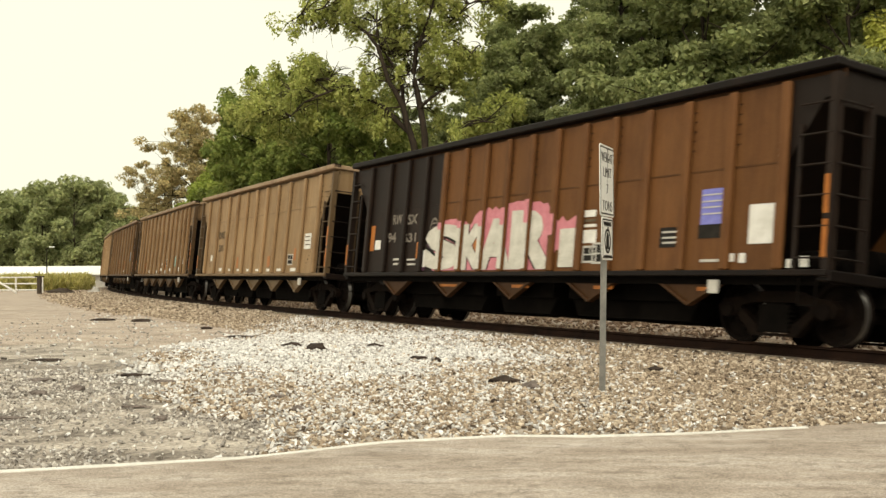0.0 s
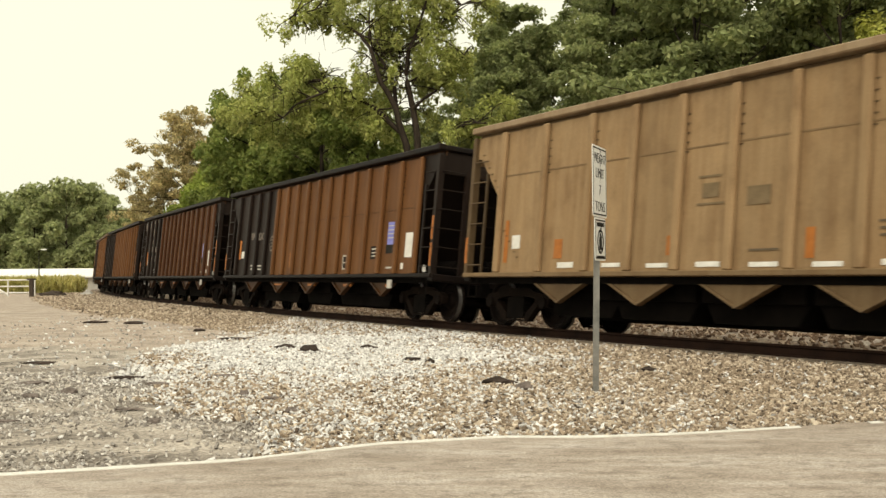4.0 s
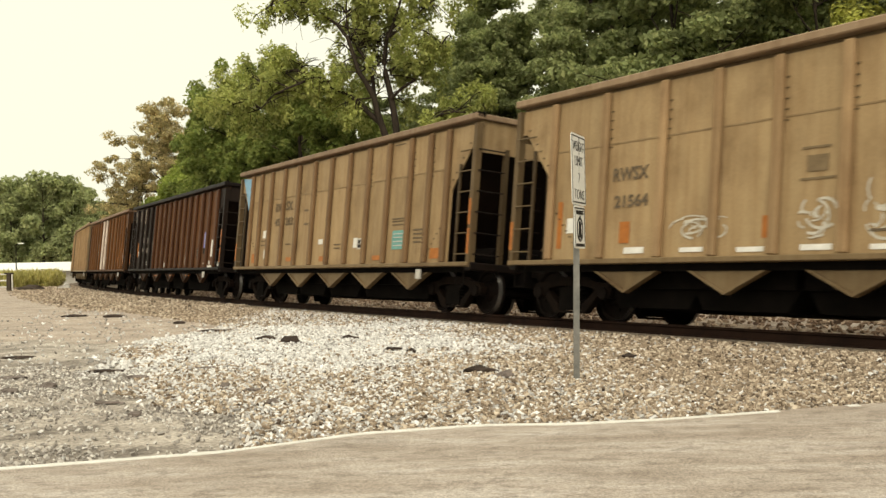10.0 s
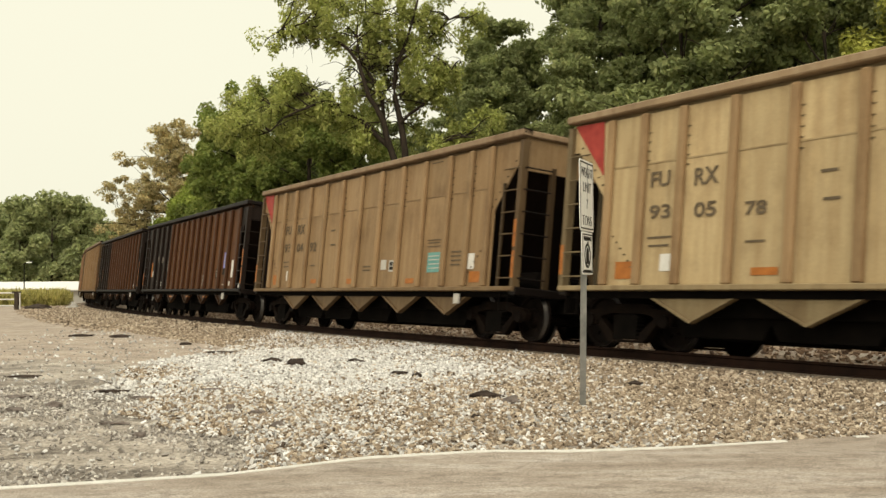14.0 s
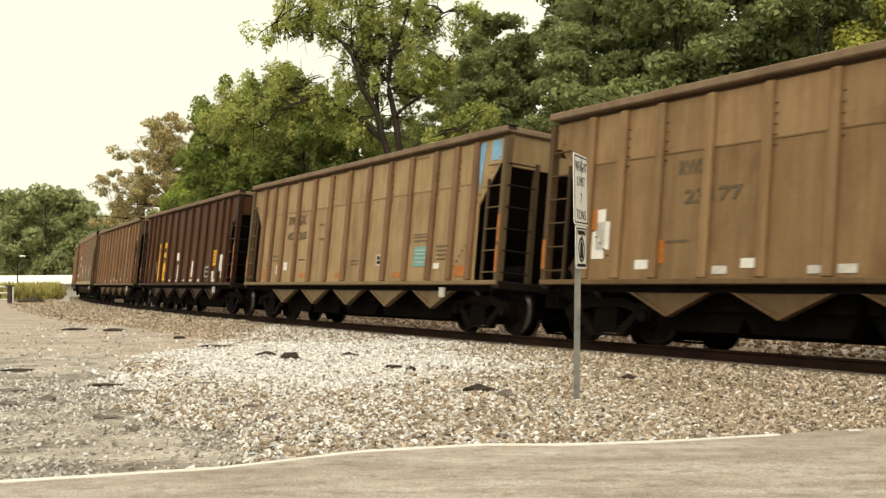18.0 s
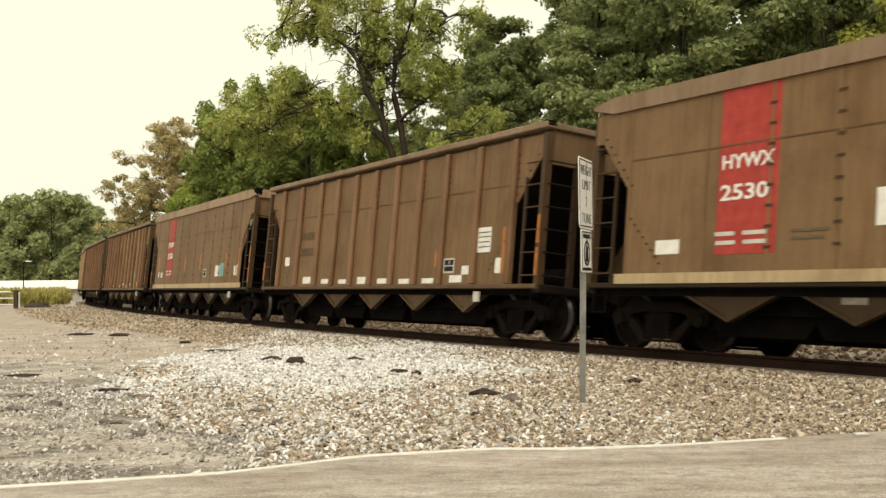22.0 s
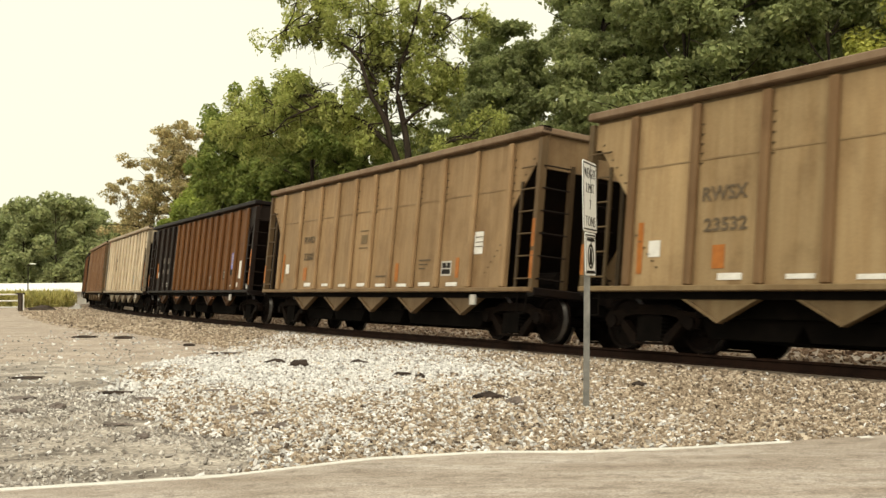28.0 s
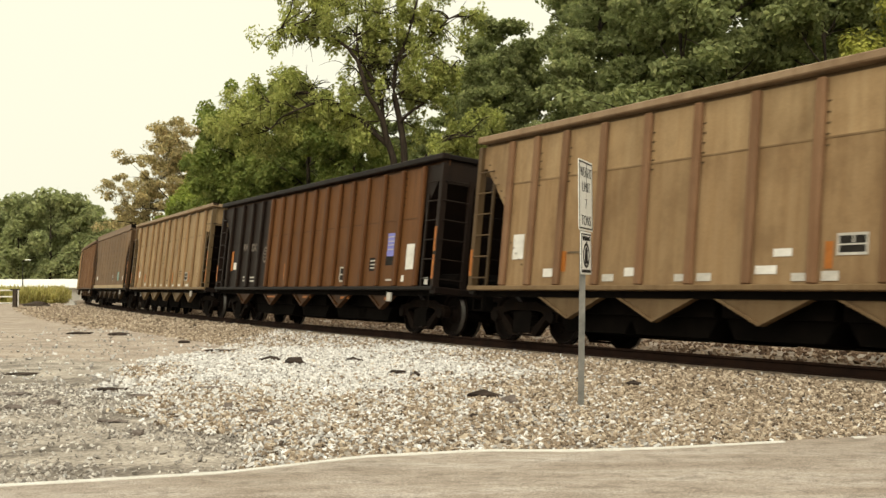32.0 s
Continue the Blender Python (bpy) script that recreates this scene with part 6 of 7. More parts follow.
    lettered(28, "23532", -4.43, 1.81, 0.85, 0.20, GREY_MARK)
    field(28, "placard", 4.39, 1.22, 0.22, 0.17, WHITE_PAINT)
    tan_car_marks(29)
    lettered(29, "RWSX", -4.34, 2.28, 0.87, 0.18, GREY_MARK)
    lettered(29, "23605", -4.27, 1.81, 0.81, 0.20, GREY_MARK)
    field(29, "placard", 4.93, 1.68, 0.32, 0.45, WHITE_PAINT)
    field(29, "stencil_bar", 4.97, 2.01, 0.26, 0.02, GREY_MARK)
    field(29, "stencil_bar", 4.98, 1.91, 0.26, 0.02, GREY_MARK)
    field(29, "stencil_bar", 4.98, 1.82, 0.26, 0.02, GREY_MARK)
    dark_car_marks(30)
    lettered(30, "94", -5.35, 1.70, 0.44, 0.20, PALE_MARK)
    lettered(30, "385", -4.61, 1.70, 0.58, 0.21, PALE_MARK)
    cream_car_marks(31)
    corner_paint(31, (-7.14, 3.81), (-6.35, 3.79), (-6.31, 2.89), RED)
    lettered(31, "RW", -3.94, 2.60, 0.44, 0.20, BLACK)
    lettered(31, "SX", -3.25, 2.59, 0.42, 0.21, BLACK)
    lettered(31, "12", -3.80, 2.16, 0.33, 0.20, BLACK)
    lettered(31, "269", -3.18, 2.14, 0.54, 0.22, BLACK)
    field(31, "decal", 3.60, 1.34, 0.57, 0.42, SKY_BLUE)
    field(31, "stencil_bar", 3.66, 1.67, 0.44, 0.02, PALE_MARK)
    field(31, "stencil_bar", 3.67, 1.58, 0.44, 0.02, PALE_MARK)
    field(31, "stencil_bar", 3.67, 1.50, 0.44, 0.02, PALE_MARK)
    field(31, "placard", -4.22, 1.63, 0.23, 0.20, WHITE_PAINT)
    field(31, "placard", -0.70, 1.51, 0.30, 0.16, WHITE_PAINT)
    field(31, "placard", 5.39, 1.49, 0.19, 0.16, WHITE_PAINT)
    two_tone_marks(32)
    dark_car_marks(33)
    tan_car_marks(34)
    smooth_car_marks(35)
    tan_car_marks(37)
    for x, z, w, h in ((-5.69, 3.1, 0.08, 0.42), (-4.74, 2.95, 0.10, 0.62), (-4.74, 2.55, 0.07, 0.12), (-6.73, 3.35, 0.09, 0.18), (-6.73, 3.1, 0.05, 0.14)):
        worn_patch(12, x, z, w, h)
    for x, z, w, h in ((-6.73, 3.2, 0.09, 0.32), (-5.69, 3.25, 0.06, 0.22), (-4.74, 3.45, 0.11, 0.12), (-4.74, 2.9, 0.08, 0.30), (-4.74, 2.5, 0.07, 0.2), (-3.83, 3.45, 0.10, 0.12)):
        worn_patch(6, x, z, w, h)


# ---- trees ----
def tube(vs, fs, pts, radii, sides=6):
    """A bent tapering limb through pts."""
    start = len(vs)
    pts = [Vector(p) for p in pts]
    for i, p in enumerate(pts):
        d = (pts[min(i + 1, len(pts) - 1)] - pts[max(i - 1, 0)]).normalized()
        q = d.to_track_quat("Z", "Y")
        for j in range(sides):
            a = math.tau * j / sides
            vs.append(tuple(p + q @ Vector((math.cos(a), math.sin(a), 0)) * radii[i]))
    for i in range(len(pts) - 1):
        for j in range(sides):
            k = (j + 1) % sides
            fs.append((start + i * sides + j, start + i * sides + k, start + (i + 1) * sides + k, start + (i + 1) * sides + j))


def leaves_mesh(name, centres, spread, count, size, material, rng, droop=0.0, long=1.6, lift=0.35, out=1.0):
    """Small folded leaf sprays in clumps round the twig ends, facing outwards and up."""
    n = len(centres) * count
    way = rng.normal(0, 1, (n, 3))
    way /= np.linalg.norm(way, axis=1)[:, None]
    swell = np.repeat(rng.uniform(0.6, 1.25, len(centres)), count)[:, None] * np.sqrt(rng.uniform(0.2, 1.1, n))[:, None]
    c = np.repeat(np.asarray(centres, float), count, 0) + way * swell * np.asarray(spread)
    up = rng.normal(0, 0.35 + 0.3 * (1 - out), (n, 3)) + way * out + np.array([0, 0, lift])
    up /= np.linalg.norm(up, axis=1)[:, None]
    d = rng.normal(0, 1, (n, 3))
    d[:, 2] -= droop
    d -= up * (d * up).sum(1)[:, None]
    d /= np.linalg.norm(d, axis=1)[:, None]
    w = np.cross(up, d)
    s = size * rng.uniform(0.6, 1.35, n)[:, None]
    a, b = c - d * s * long / 2, c + d * s * long / 2
    fold = up * s * 0.18
    v = np.stack([a, c + w * s / 2 + fold, b, c - w * s / 2 + fold], 1).reshape(-1, 3)
    i = np.arange(n)[:, None] * 4
    f = (i + np.array([[0, 1, 2, 3]]))
    return raw_mesh(name, v.tolist(), f.tolist(), material)


def grow(rng, start, direction, length, radius, level, vs, fs, tips, droop, kids=(4, 6)):
    pts, radii, p, d = [Vector(start)], [radius], Vector(start), Vector(direction).normalized()
    steps = 5
    for i in range(steps):
        d = (d + Vector(rng.normal(0, 0.16, 3)) + Vector((0, 0, -droop * (i / steps) if level < 2 else 0.04))).normalized()
        p = p + d * length / steps
        pts.append(p.copy())
        radii.append(radius * (1 - 0.75 * (i + 1) / steps))
    tube(vs, fs, pts, radii, 7 if level > 1 else 5)
    if level == 0:
        tips += [pts[2], pts[4], pts[5]]
        return
    for _ in range(rng.integers(*kids)):
        f = rng.uniform(0.3, 1.0)
        i = min(steps, int(f * steps))
        side = Vector(rng.normal(0, 1, 3))
        side = (side - side.project(d)).normalized()
        nd = d * 0.55 + side * rng.uniform(0.6, 1.0) + Vector((0, 0, 0.22))
        grow(rng, pts[i], nd, length * rng.uniform(0.45, 0.65), radii[i] * 0.6 + 0.008, level - 1, vs, fs, tips, droop, kids)


def build_tree(seed, label, height, girth, leaf, limbs, count=34, size=0.2, spread=0.42, droop=0.15, lean=(0, 0), wide=0.5, low=0.3, category="tree", kids=(4, 6), kept=0.5, flat=0.75, lift=0.35, out=1.0, long=1.6):
    """A tapered trunk, limbs all round it from `low` upwards, and a crown of many leaf sprays."""
    rng = np.random.default_rng(seed)
    root = thing("tree", label, category)
    vs, fs, tips = [], [], []
    n = 9
    pts = [Vector((lean[0] * (i / n) ** 1.5 + rng.normal(0, 0.05) * (i > 0), lean[1] * (i / n) ** 1.5 + rng.normal(0, 0.05) * (i > 0), height * 0.92 * i / n - (0.4 if i == 0 else 0))) for i in range(n + 1)]
    radii = [girth * (1.35 if i == 0 else 1) * (1 - 0.86 * i / n) for i in range(n + 1)]
    tube(vs, fs, pts, radii, 10)
    for k in range(limbs):
        f = low + (1 - low) * (k + 0.5) / limbs
        i = min(n, int(f * n + 0.5))
        a = k * 2.4 + rng.uniform(-0.4, 0.4)
        reach = height * wide * (1 - 0.55 * abs(f - 0.55) / 0.5) * rng.uniform(0.7, 1.1)
        grow(rng, pts[i], (math.cos(a), math.sin(a), 0.25 + 0.9 * f), reach * 0.6, max(0.03, radii[i] * 0.5), 1, vs, fs, tips, droop, kids)
    part("trunk", raw_mesh("trunk", vs, fs, BARK, True), BARK, root, "dark bark on trunk and limbs")
    tips = [p for p in tips if rng.random() < kept]
    part("crown", leaves_mesh("crown", tips, (spread, spread, spread * (flat + droop)), count, size, leaf, rng, droop * 2, long, lift, out), leaf, root)
    return root


def plant(tree, x, y, turn=0.0, scale=1.0):
    z = float(ground_z([x], [y])[0]) - 0.05
    return Matrix.Translation((x, y, z)) @ Matrix.Rotation(radians(turn), 4, "Z") @ Matrix.Scale(scale, 4)


def build_forked_tree():
    """The old tree behind the train: two stems that part above the cars, a long bough to one side, leaves in hanging sprays."""
    rng = np.random.default_rng(77)
    bx, by = -1.7, 45.0
    at = plant(None, bx, by)
    bz = at.translation.z
    root = thing("tree", "old forked tree with open yellowish green crown behind the track", "tree", at=at)
    vs, fs, tips = [], [], []
    # places along the line and heights above the lot, then the stem's thickness at both ends and how far it leans to or from the lot
    stems = (
        ([(-1.7, bz - 0.4), (-1.75, 4.5), (-1.84, 7.26), (-2.01, 8.41), (-2.26, 9.56), (-2.30, 9.98), (-2.19, 10.93), (-1.96, 11.51), (-1.5, 12.8), (-1.1, 14.5)], 0.25, 0.05, 0.3),
        ([(-1.85, 3.5), (-2.31, 6.86), (-2.61, 7.79), (-2.74, 8.43), (-3.07, 9.07), (-3.36, 9.49), (-3.54, 10.13), (-3.8, 10.96), (-4.21, 11.49), (-4.64, 11.81), (-5.36, 12.37), (-6.09, 12.58), (-7.0, 12.3)], 0.22, 0.03, -0.8),
        ([(-2.74, 8.5), (-2.82, 9.57), (-3.08, 10.12), (-3.49, 10.74), (-3.75, 11.06), (-3.9, 12.2), (-3.8, 13.8)], 0.13, 0.04, 0.2),
        ([(-3.75, 11.06), (-3.3, 10.85), (-2.88, 10.68)], 0.07, 0.03, 0.2),
        ([(-3.91, 11.48), (-3.83, 12.02), (-3.46, 12.16), (-2.9, 13.2)], 0.08, 0.03, 0.4),
        ([(-2.01, 8.41), (-1.55, 8.82), (-0.96, 9.17), (-0.3, 9.9), (0.2, 10.6)], 0.11, 0.03, -0.5),
        ([(-2.19, 10.93), (-1.4, 11.6), (-0.6, 12.3), (0.1, 13.0)], 0.10, 0.03, 0.5),
        ([(-5.36, 12.37), (-5.6, 13.2), (-6.2, 14.0)], 0.06, 0.03, 0.3),
        ([(-2.45, 7.3), (-3.8, 8.6), (-5.09, 9.3), (-5.6, 9.58), (-6.13, 9.81), (-6.86, 9.82), (-7.8, 9.4), (-8.6, 8.6)], 0.16, 0.04, 1.2),
        ([(-5.3, 9.4), (-5.9, 9.1), (-6.34, 8.91), (-6.97, 8.6), (-7.5, 8.0)], 0.09, 0.03, -0.6),
        ([(-1.78, 5.8), (-0.9, 6.9), (0.0, 7.6), (0.7, 7.7)], 0.10, 0.03, -0.6),
    )
    for line, r0, r1, aside in stems:
        n = len(line)
        pts = [(x - bx, aside * i / (n - 1) + 0.05 * math.sin(3 * i), z - bz) for i, (x, z) in enumerate(line)]
        tube(vs, fs, pts, [0.74 * (r0 + (r1 - r0) * i / (n - 1)) for i in range(n)], 8)
        for i in range(1, n):
            if line[i][1] < 7.4:
                continue
            for _ in range((2 if line[i][1] < 9 else 3) if i < n - 1 else 6):
                a = rng.uniform(-0.5, math.pi + 0.5)
                grow(rng, pts[i], (math.cos(a), math.sin(a) * 0.8, rng.uniform(-0.1, 0.9)), rng.uniform(1.1, 2.1), 0.035, 1, vs, fs, tips, 0.35, (3, 5))
    # open places between the boughs, where the sky shows
    gaps = ((-5.0, 10.55, 0.95, 0.75), (-6.05, 11.5, 0.7, 0.55), (-2.85, 10.4, 0.55, 0.8), (-2.35, 8.0, 0.5, 0.9))
    clumps = []
    for p in tips:
        x, z = p[0] + bx, p[2] + bz
        bare = any(((x - gx) / rx) ** 2 + ((z - gz) / rz) ** 2 < 1 for gx, gz, rx, rz in gaps)
        bare = bare or any(z < 11.6 and abs(x - np.interp(z, [q[1] for q in st[0]], [q[0] for q in st[0]])) < 0.5 and p[1] < 0.9 for st in stems[:2])
        if rng.random() < (0.03 if bare else 0.27 if z > 10.6 else 0.42):
            clumps.append(p)
    part("trunk", raw_mesh("trunk", vs, fs, BARK, True), BARK, root, "dark stems and boughs parting high up")
    part("crown", leaves_mesh("crown", clumps, (0.33, 0.33, 0.50), 85, 0.090, LEAF_WILLOW, rng, 1.3, 2.1, 0.5, 0.55), LEAF_WILLOW, root)


def build_woods():
    build_forked_tree()
    g = "trees behind the railway"
    dark = build_tree(11, "tall dense dark green tree behind the railway", 17, 0.30, LEAF_DARK, 24, 118, 0.175, 0.78, 0.1, wide=0.40, kids=(4, 6), low=0.14, kept=0.9, flat=0.42, lift=0.55, out=0.35)
    dark2 = build_tree(12, "dark green broad-leaved tree at the wood's edge", 15, 0.26, LEAF_DARK, 22, 118, 0.175, 0.76, 0.12, wide=0.46, kids=(4, 6), low=0.12, kept=0.9, flat=0.40, lift=0.55, out=0.35)
    green = build_tree(13, "green tree with drooping boughs behind the railway", 13, 0.24, LEAF_GREEN, 22, 120, 0.148, 0.52, 0.45, wide=0.55, kids=(4, 6), low=0.10, kept=0.8, flat=0.65, lift=0.5, out=0.6, long=2.1)
    oak = build_tree(14, "browning oak with an open lumpy crown", 19, 0.36, LEAF_OAK, 30, 90, 0.22, 0.85, 0.05, wide=0.78, low=0.14, kept=0.8, flat=0.6, lift=0.6, out=0.7)
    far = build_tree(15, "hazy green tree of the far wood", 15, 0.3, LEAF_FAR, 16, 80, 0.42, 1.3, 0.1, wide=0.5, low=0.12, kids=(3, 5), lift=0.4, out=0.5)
    yellow = build_tree(16, "yellow-green young tree beside the woods", 11, 0.16, LEAF_YELLOW, 16, 260, 0.11, 0.62, 0.15, wide=0.42, low=0.2)
    bush = build_tree(17, "bright green rounded bushy tree", 8, 0.14, LEAF_BUSH, 14, 240, 0.15, 0.80, 0.05, wide=0.5, low=0.12)
    spots = (
        (green, ((-10.8, 60, 20, 1.02), (-7.4, 56, 140, 0.94), (-14.0, 66, 250, 0.93), (-4.8, 54, 80, 0.78), (-6.4, 68, 200, 0.82), (-12.5, 63, 310, 0.8), (-9.0, 57, 10, 0.75), (-9.3, 71, 75, 0.9))),
        (dark, ((7.6, 46, 0, 1.02), (11.0, 43, 70, 1.0), (15.5, 45, 150, 1.1), (20, 37, 300, 1.0), (2.6, 50, 30, 0.76), (4.4, 52, 210, 0.74), (-3.4, 66, 40, 0.62), (-0.4, 64, 160, 0.62), (8.5, 58, 200, 1.12), (13.5, 60, 20, 1.2), (19.5, 60, 100, 1.3))),
        (dark2, ((8.6, 38, 40, 0.92), (13.0, 36, 130, 0.9), (5.8, 43, 260, 0.76), (17.5, 32, 330, 0.85), (22, 29, 60, 0.9), (18, 49, 290, 1.2), (1.4, 56, 10, 0.96), (0.4, 53, 220, 0.56), (-2.6, 57, 90, 0.5), (-5.2, 61, 140, 0.5), (-7.6, 66, 310, 0.52), (2.2, 48, 170, 0.74), (-9.9, 75, 30, 0.8))),
        (oak, ((-28.9, 110, 0, 0.88), (-25.6, 112, 120, 0.82), (-32.2, 112, 200, 0.70), (-27.5, 120, 300, 0.82))),
        (bush, ((-20.4, 83, 0, 1.12), (-18.4, 86, 100, 1.2), (-16.2, 79, 200, 1.1), (-22.6, 90, 60, 1.0))),
        (yellow, ((15.3, 34.0, 0, 1.05),)),
    )
    for tree, places in spots:
        for i, (x, y, turn, scale) in enumerate(places):
            m = plant(tree, x, y, turn, scale)
            if i == 0:
                tree.matrix_basis = m
            else:
                copy_thing(tree, m)
        tagged(tree, group=g)
    rng = np.random.default_rng(21)
    n = 0
    places = []
    while n < 60:
        x = rng.uniform(-105, -38)
        y = rng.uniform(165, 215)
        s, u = track_uv([x], [y])
        if abs(u[0]) < 9 or any((x - a) ** 2 + (y - b) ** 2 < 14 for a, b in places):
            continue
        places.append((x, y))
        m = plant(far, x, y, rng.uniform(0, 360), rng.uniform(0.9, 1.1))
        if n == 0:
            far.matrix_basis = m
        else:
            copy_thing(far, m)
        n += 1
    tagged(far, group="trees of the far wood")


# ---- loose stone ----
def stones_mesh(name, x, y, z, size, material, rng):
    """Broken stones, each a bent and turned block of six faces."""
    n = len(x)
    corner = np.array([(a, b, c) for a in (-1, 1) for b in (-1, 1) for c in (-1, 1)], float)
    v = corner[None] * rng.uniform(0.55, 1.0, (n, 8, 3)) * rng.uniform(0.6, 1.2, (n, 1, 3)) * np.array([1.36, 0.76, 0.52])
    q = rng.normal(0, 1, (n, 4)) * np.array([1, 0.35, 0.35, 1])
    q /= np.linalg.norm(q, axis=1)[:, None]
    w, a, b, c = q.T
    r = np.stack([1 - 2 * (b * b + c * c), 2 * (a * b - c * w), 2 * (a * c + b * w), 2 * (a * b + c * w), 1 - 2 * (a * a + c * c), 2 * (b * c - a * w), 2 * (a * c - b * w), 2 * (b * c + a * w), 1 - 2 * (a * a + b * b)], 1).reshape(n, 3, 3)
    v = np.einsum("nij,nkj->nki", r, v) * (size / 2)[:, None, None]
    v += np.stack([x, y, z + size * 0.12 + 0.008], 1)[:, None, :]
    f = np.array([(0, 1, 3, 2), (4, 6, 7, 5), (0, 4, 5, 1), (2, 3, 7, 6), (0, 2, 6, 4), (1, 5, 7, 3)])
    faces = (np.arange(n)[:, None, None] * 8 + f[None]).reshape(-1, 4)
    return raw_mesh(name, v.reshape(-1, 3).tolist(), faces.tolist(), material)


def patch_noise(x, y, k):
    return np.array([noise.noise((a * k, b * k, 7.3)) for a, b in zip(x, y)])


def build_gravel():
    rng = np.random.default_rng(31)
    n = 290000
    x, y = rng.uniform(-13, 9.5, n), rng.uniform(6.5, 34, n)
    keep = rng.random(n) < np.clip(12.0 / y, 0.30, 1.0) ** 1.4
    x, y = x[keep], y[keep]
    inside = (abs(x) < y * 0.47 + 0.6) & (y > edge_y(x) + 0.06)
    x, y = x[inside], y[inside]
    s, u = track_uv(x, y)
    ok = u > 0.95
    x, y, u = x[ok], y[ok], u[ok]
    wob = patch_noise(x, y, 0.45) * 1.6 + patch_noise(x, y, 1.7) * 0.7
    shoulder = np.maximum(0, 5.2 - u) / 2.0
    blob = ((x + 2.6) / np.where(x < -2.6, 1.9, 3.2)) ** 2 + ((y - 18.2) / 4.7) ** 2 + wob * 0.6
    right = x - np.maximum(-4.8, -1.9 - (y - 8) * 0.34) + wob * 0.6
    white = rng.random(len(x)) < np.clip(1.2 - 0.5 * blob, np.where(right > 0, np.clip(0.34 - 0.10 * x, 0.05, 0.45), 0.012), 0.95)
    packed = (right < 0) & ~white & (shoulder <= 0.2)
    far_dust = packed & (y > 13.6 + wob)
    knot = np.clip(0.8 + 1.9 * patch_noise(x + 40, y, 1.1), 0.22, 1.0)
    thin = np.where(far_dust, 0.05 * knot, np.where(packed, np.maximum(knot, 0.9 * np.exp(-(((y - 11.4 - wob * 0.5) / 1.0) ** 2))), 1.0))
    keep = rng.random(len(x)) < thin
    x, y, u, white, packed = x[keep], y[keep], u[keep], white[keep], packed[keep]
    z = np.where(u < 2.9, np.interp(u, (0.9, 1.7, 2.2, 2.9), (0.03, 0.02, -0.02, -0.10)), ground_z(x, y))
    z = np.maximum(z, np.interp(u, (0.9, 3.4), (0.03, -0.02)))
    size = rng.uniform(0.024, 0.063, len(x)) * np.clip(y / 13, 0.85, 1.3) * np.where(packed, rng.uniform(0.35, 1.0, len(x)), 1.0)
    for name, sel, mat, label in (("ballast_gravel", ~white & ~packed, BALLAST_STONE, "loose tan and grey crushed stone beside the track"), ("limestone_gravel", white, WHITE_STONE, "patch of white crushed limestone on the lot"), ("scattered_stones", packed, GREY_STONE, "scattered grey stones pressed into the dirt lot")):
        tagged(new(name, stones_mesh(name, x[sel], y[sel], z[sel], size[sel], mat, rng)), label, "gravel", kind="stuff")
    # along the track farther off
    n = 15000
    s, u = rng.uniform(-70, -8, n), rng.uniform(0.95, 4.6, n) * rng.uniform(0.8, 1.3, n)
    u = np.maximum(u, 0.95)
    pts = np.array([on_line(a) for a in s])
    h = np.array([head_at(a) for a in s])
    x, y = pts[:, 0] + u * np.sin(h), pts[:, 1] - u * np.cos(h)
    z = np.maximum(np.interp(u, (0.9, 1.7, 2.2, 2.9), (0.03, 0.02, -0.02, -0.10)), np.interp(u, (0.9, 3.4), (0.03, -0.02)))
    ok = y > 33
    tagged(new("shoulder_gravel", stones_mesh("shoulder_gravel", x[ok], y[ok], z[ok], rng.uniform(0.07, 0.15, ok.sum()), BALLAST_STONE, rng)), "tan crushed stone along the far curve of the track", "gravel", kind="stuff")
    # beyond the rails
    n = 16000
    s, u = rng.uniform(-45, 26, n), -rng.uniform(2.3, 7.5, n)
    pts = np.array([on_line(a) for a in s])
    h = np.array([head_at(a) for a in s])
    x, y = pts[:, 0] + u * np.sin(h), pts[:, 1] - u * np.cos(h)
    z = np.maximum(np.interp(u, (-3.6, -2.6, -1.8), (-0.06, -0.20, -0.24)), ground_z(x, y))
    tagged(new("far_side_gravel", stones_mesh("far_side_gravel", x, y, z, rng.uniform(0.06, 0.12, n), LITTERED_STONE, rng)), "loose ballast stone on the woods' side of the track", "gravel", kind="stuff")


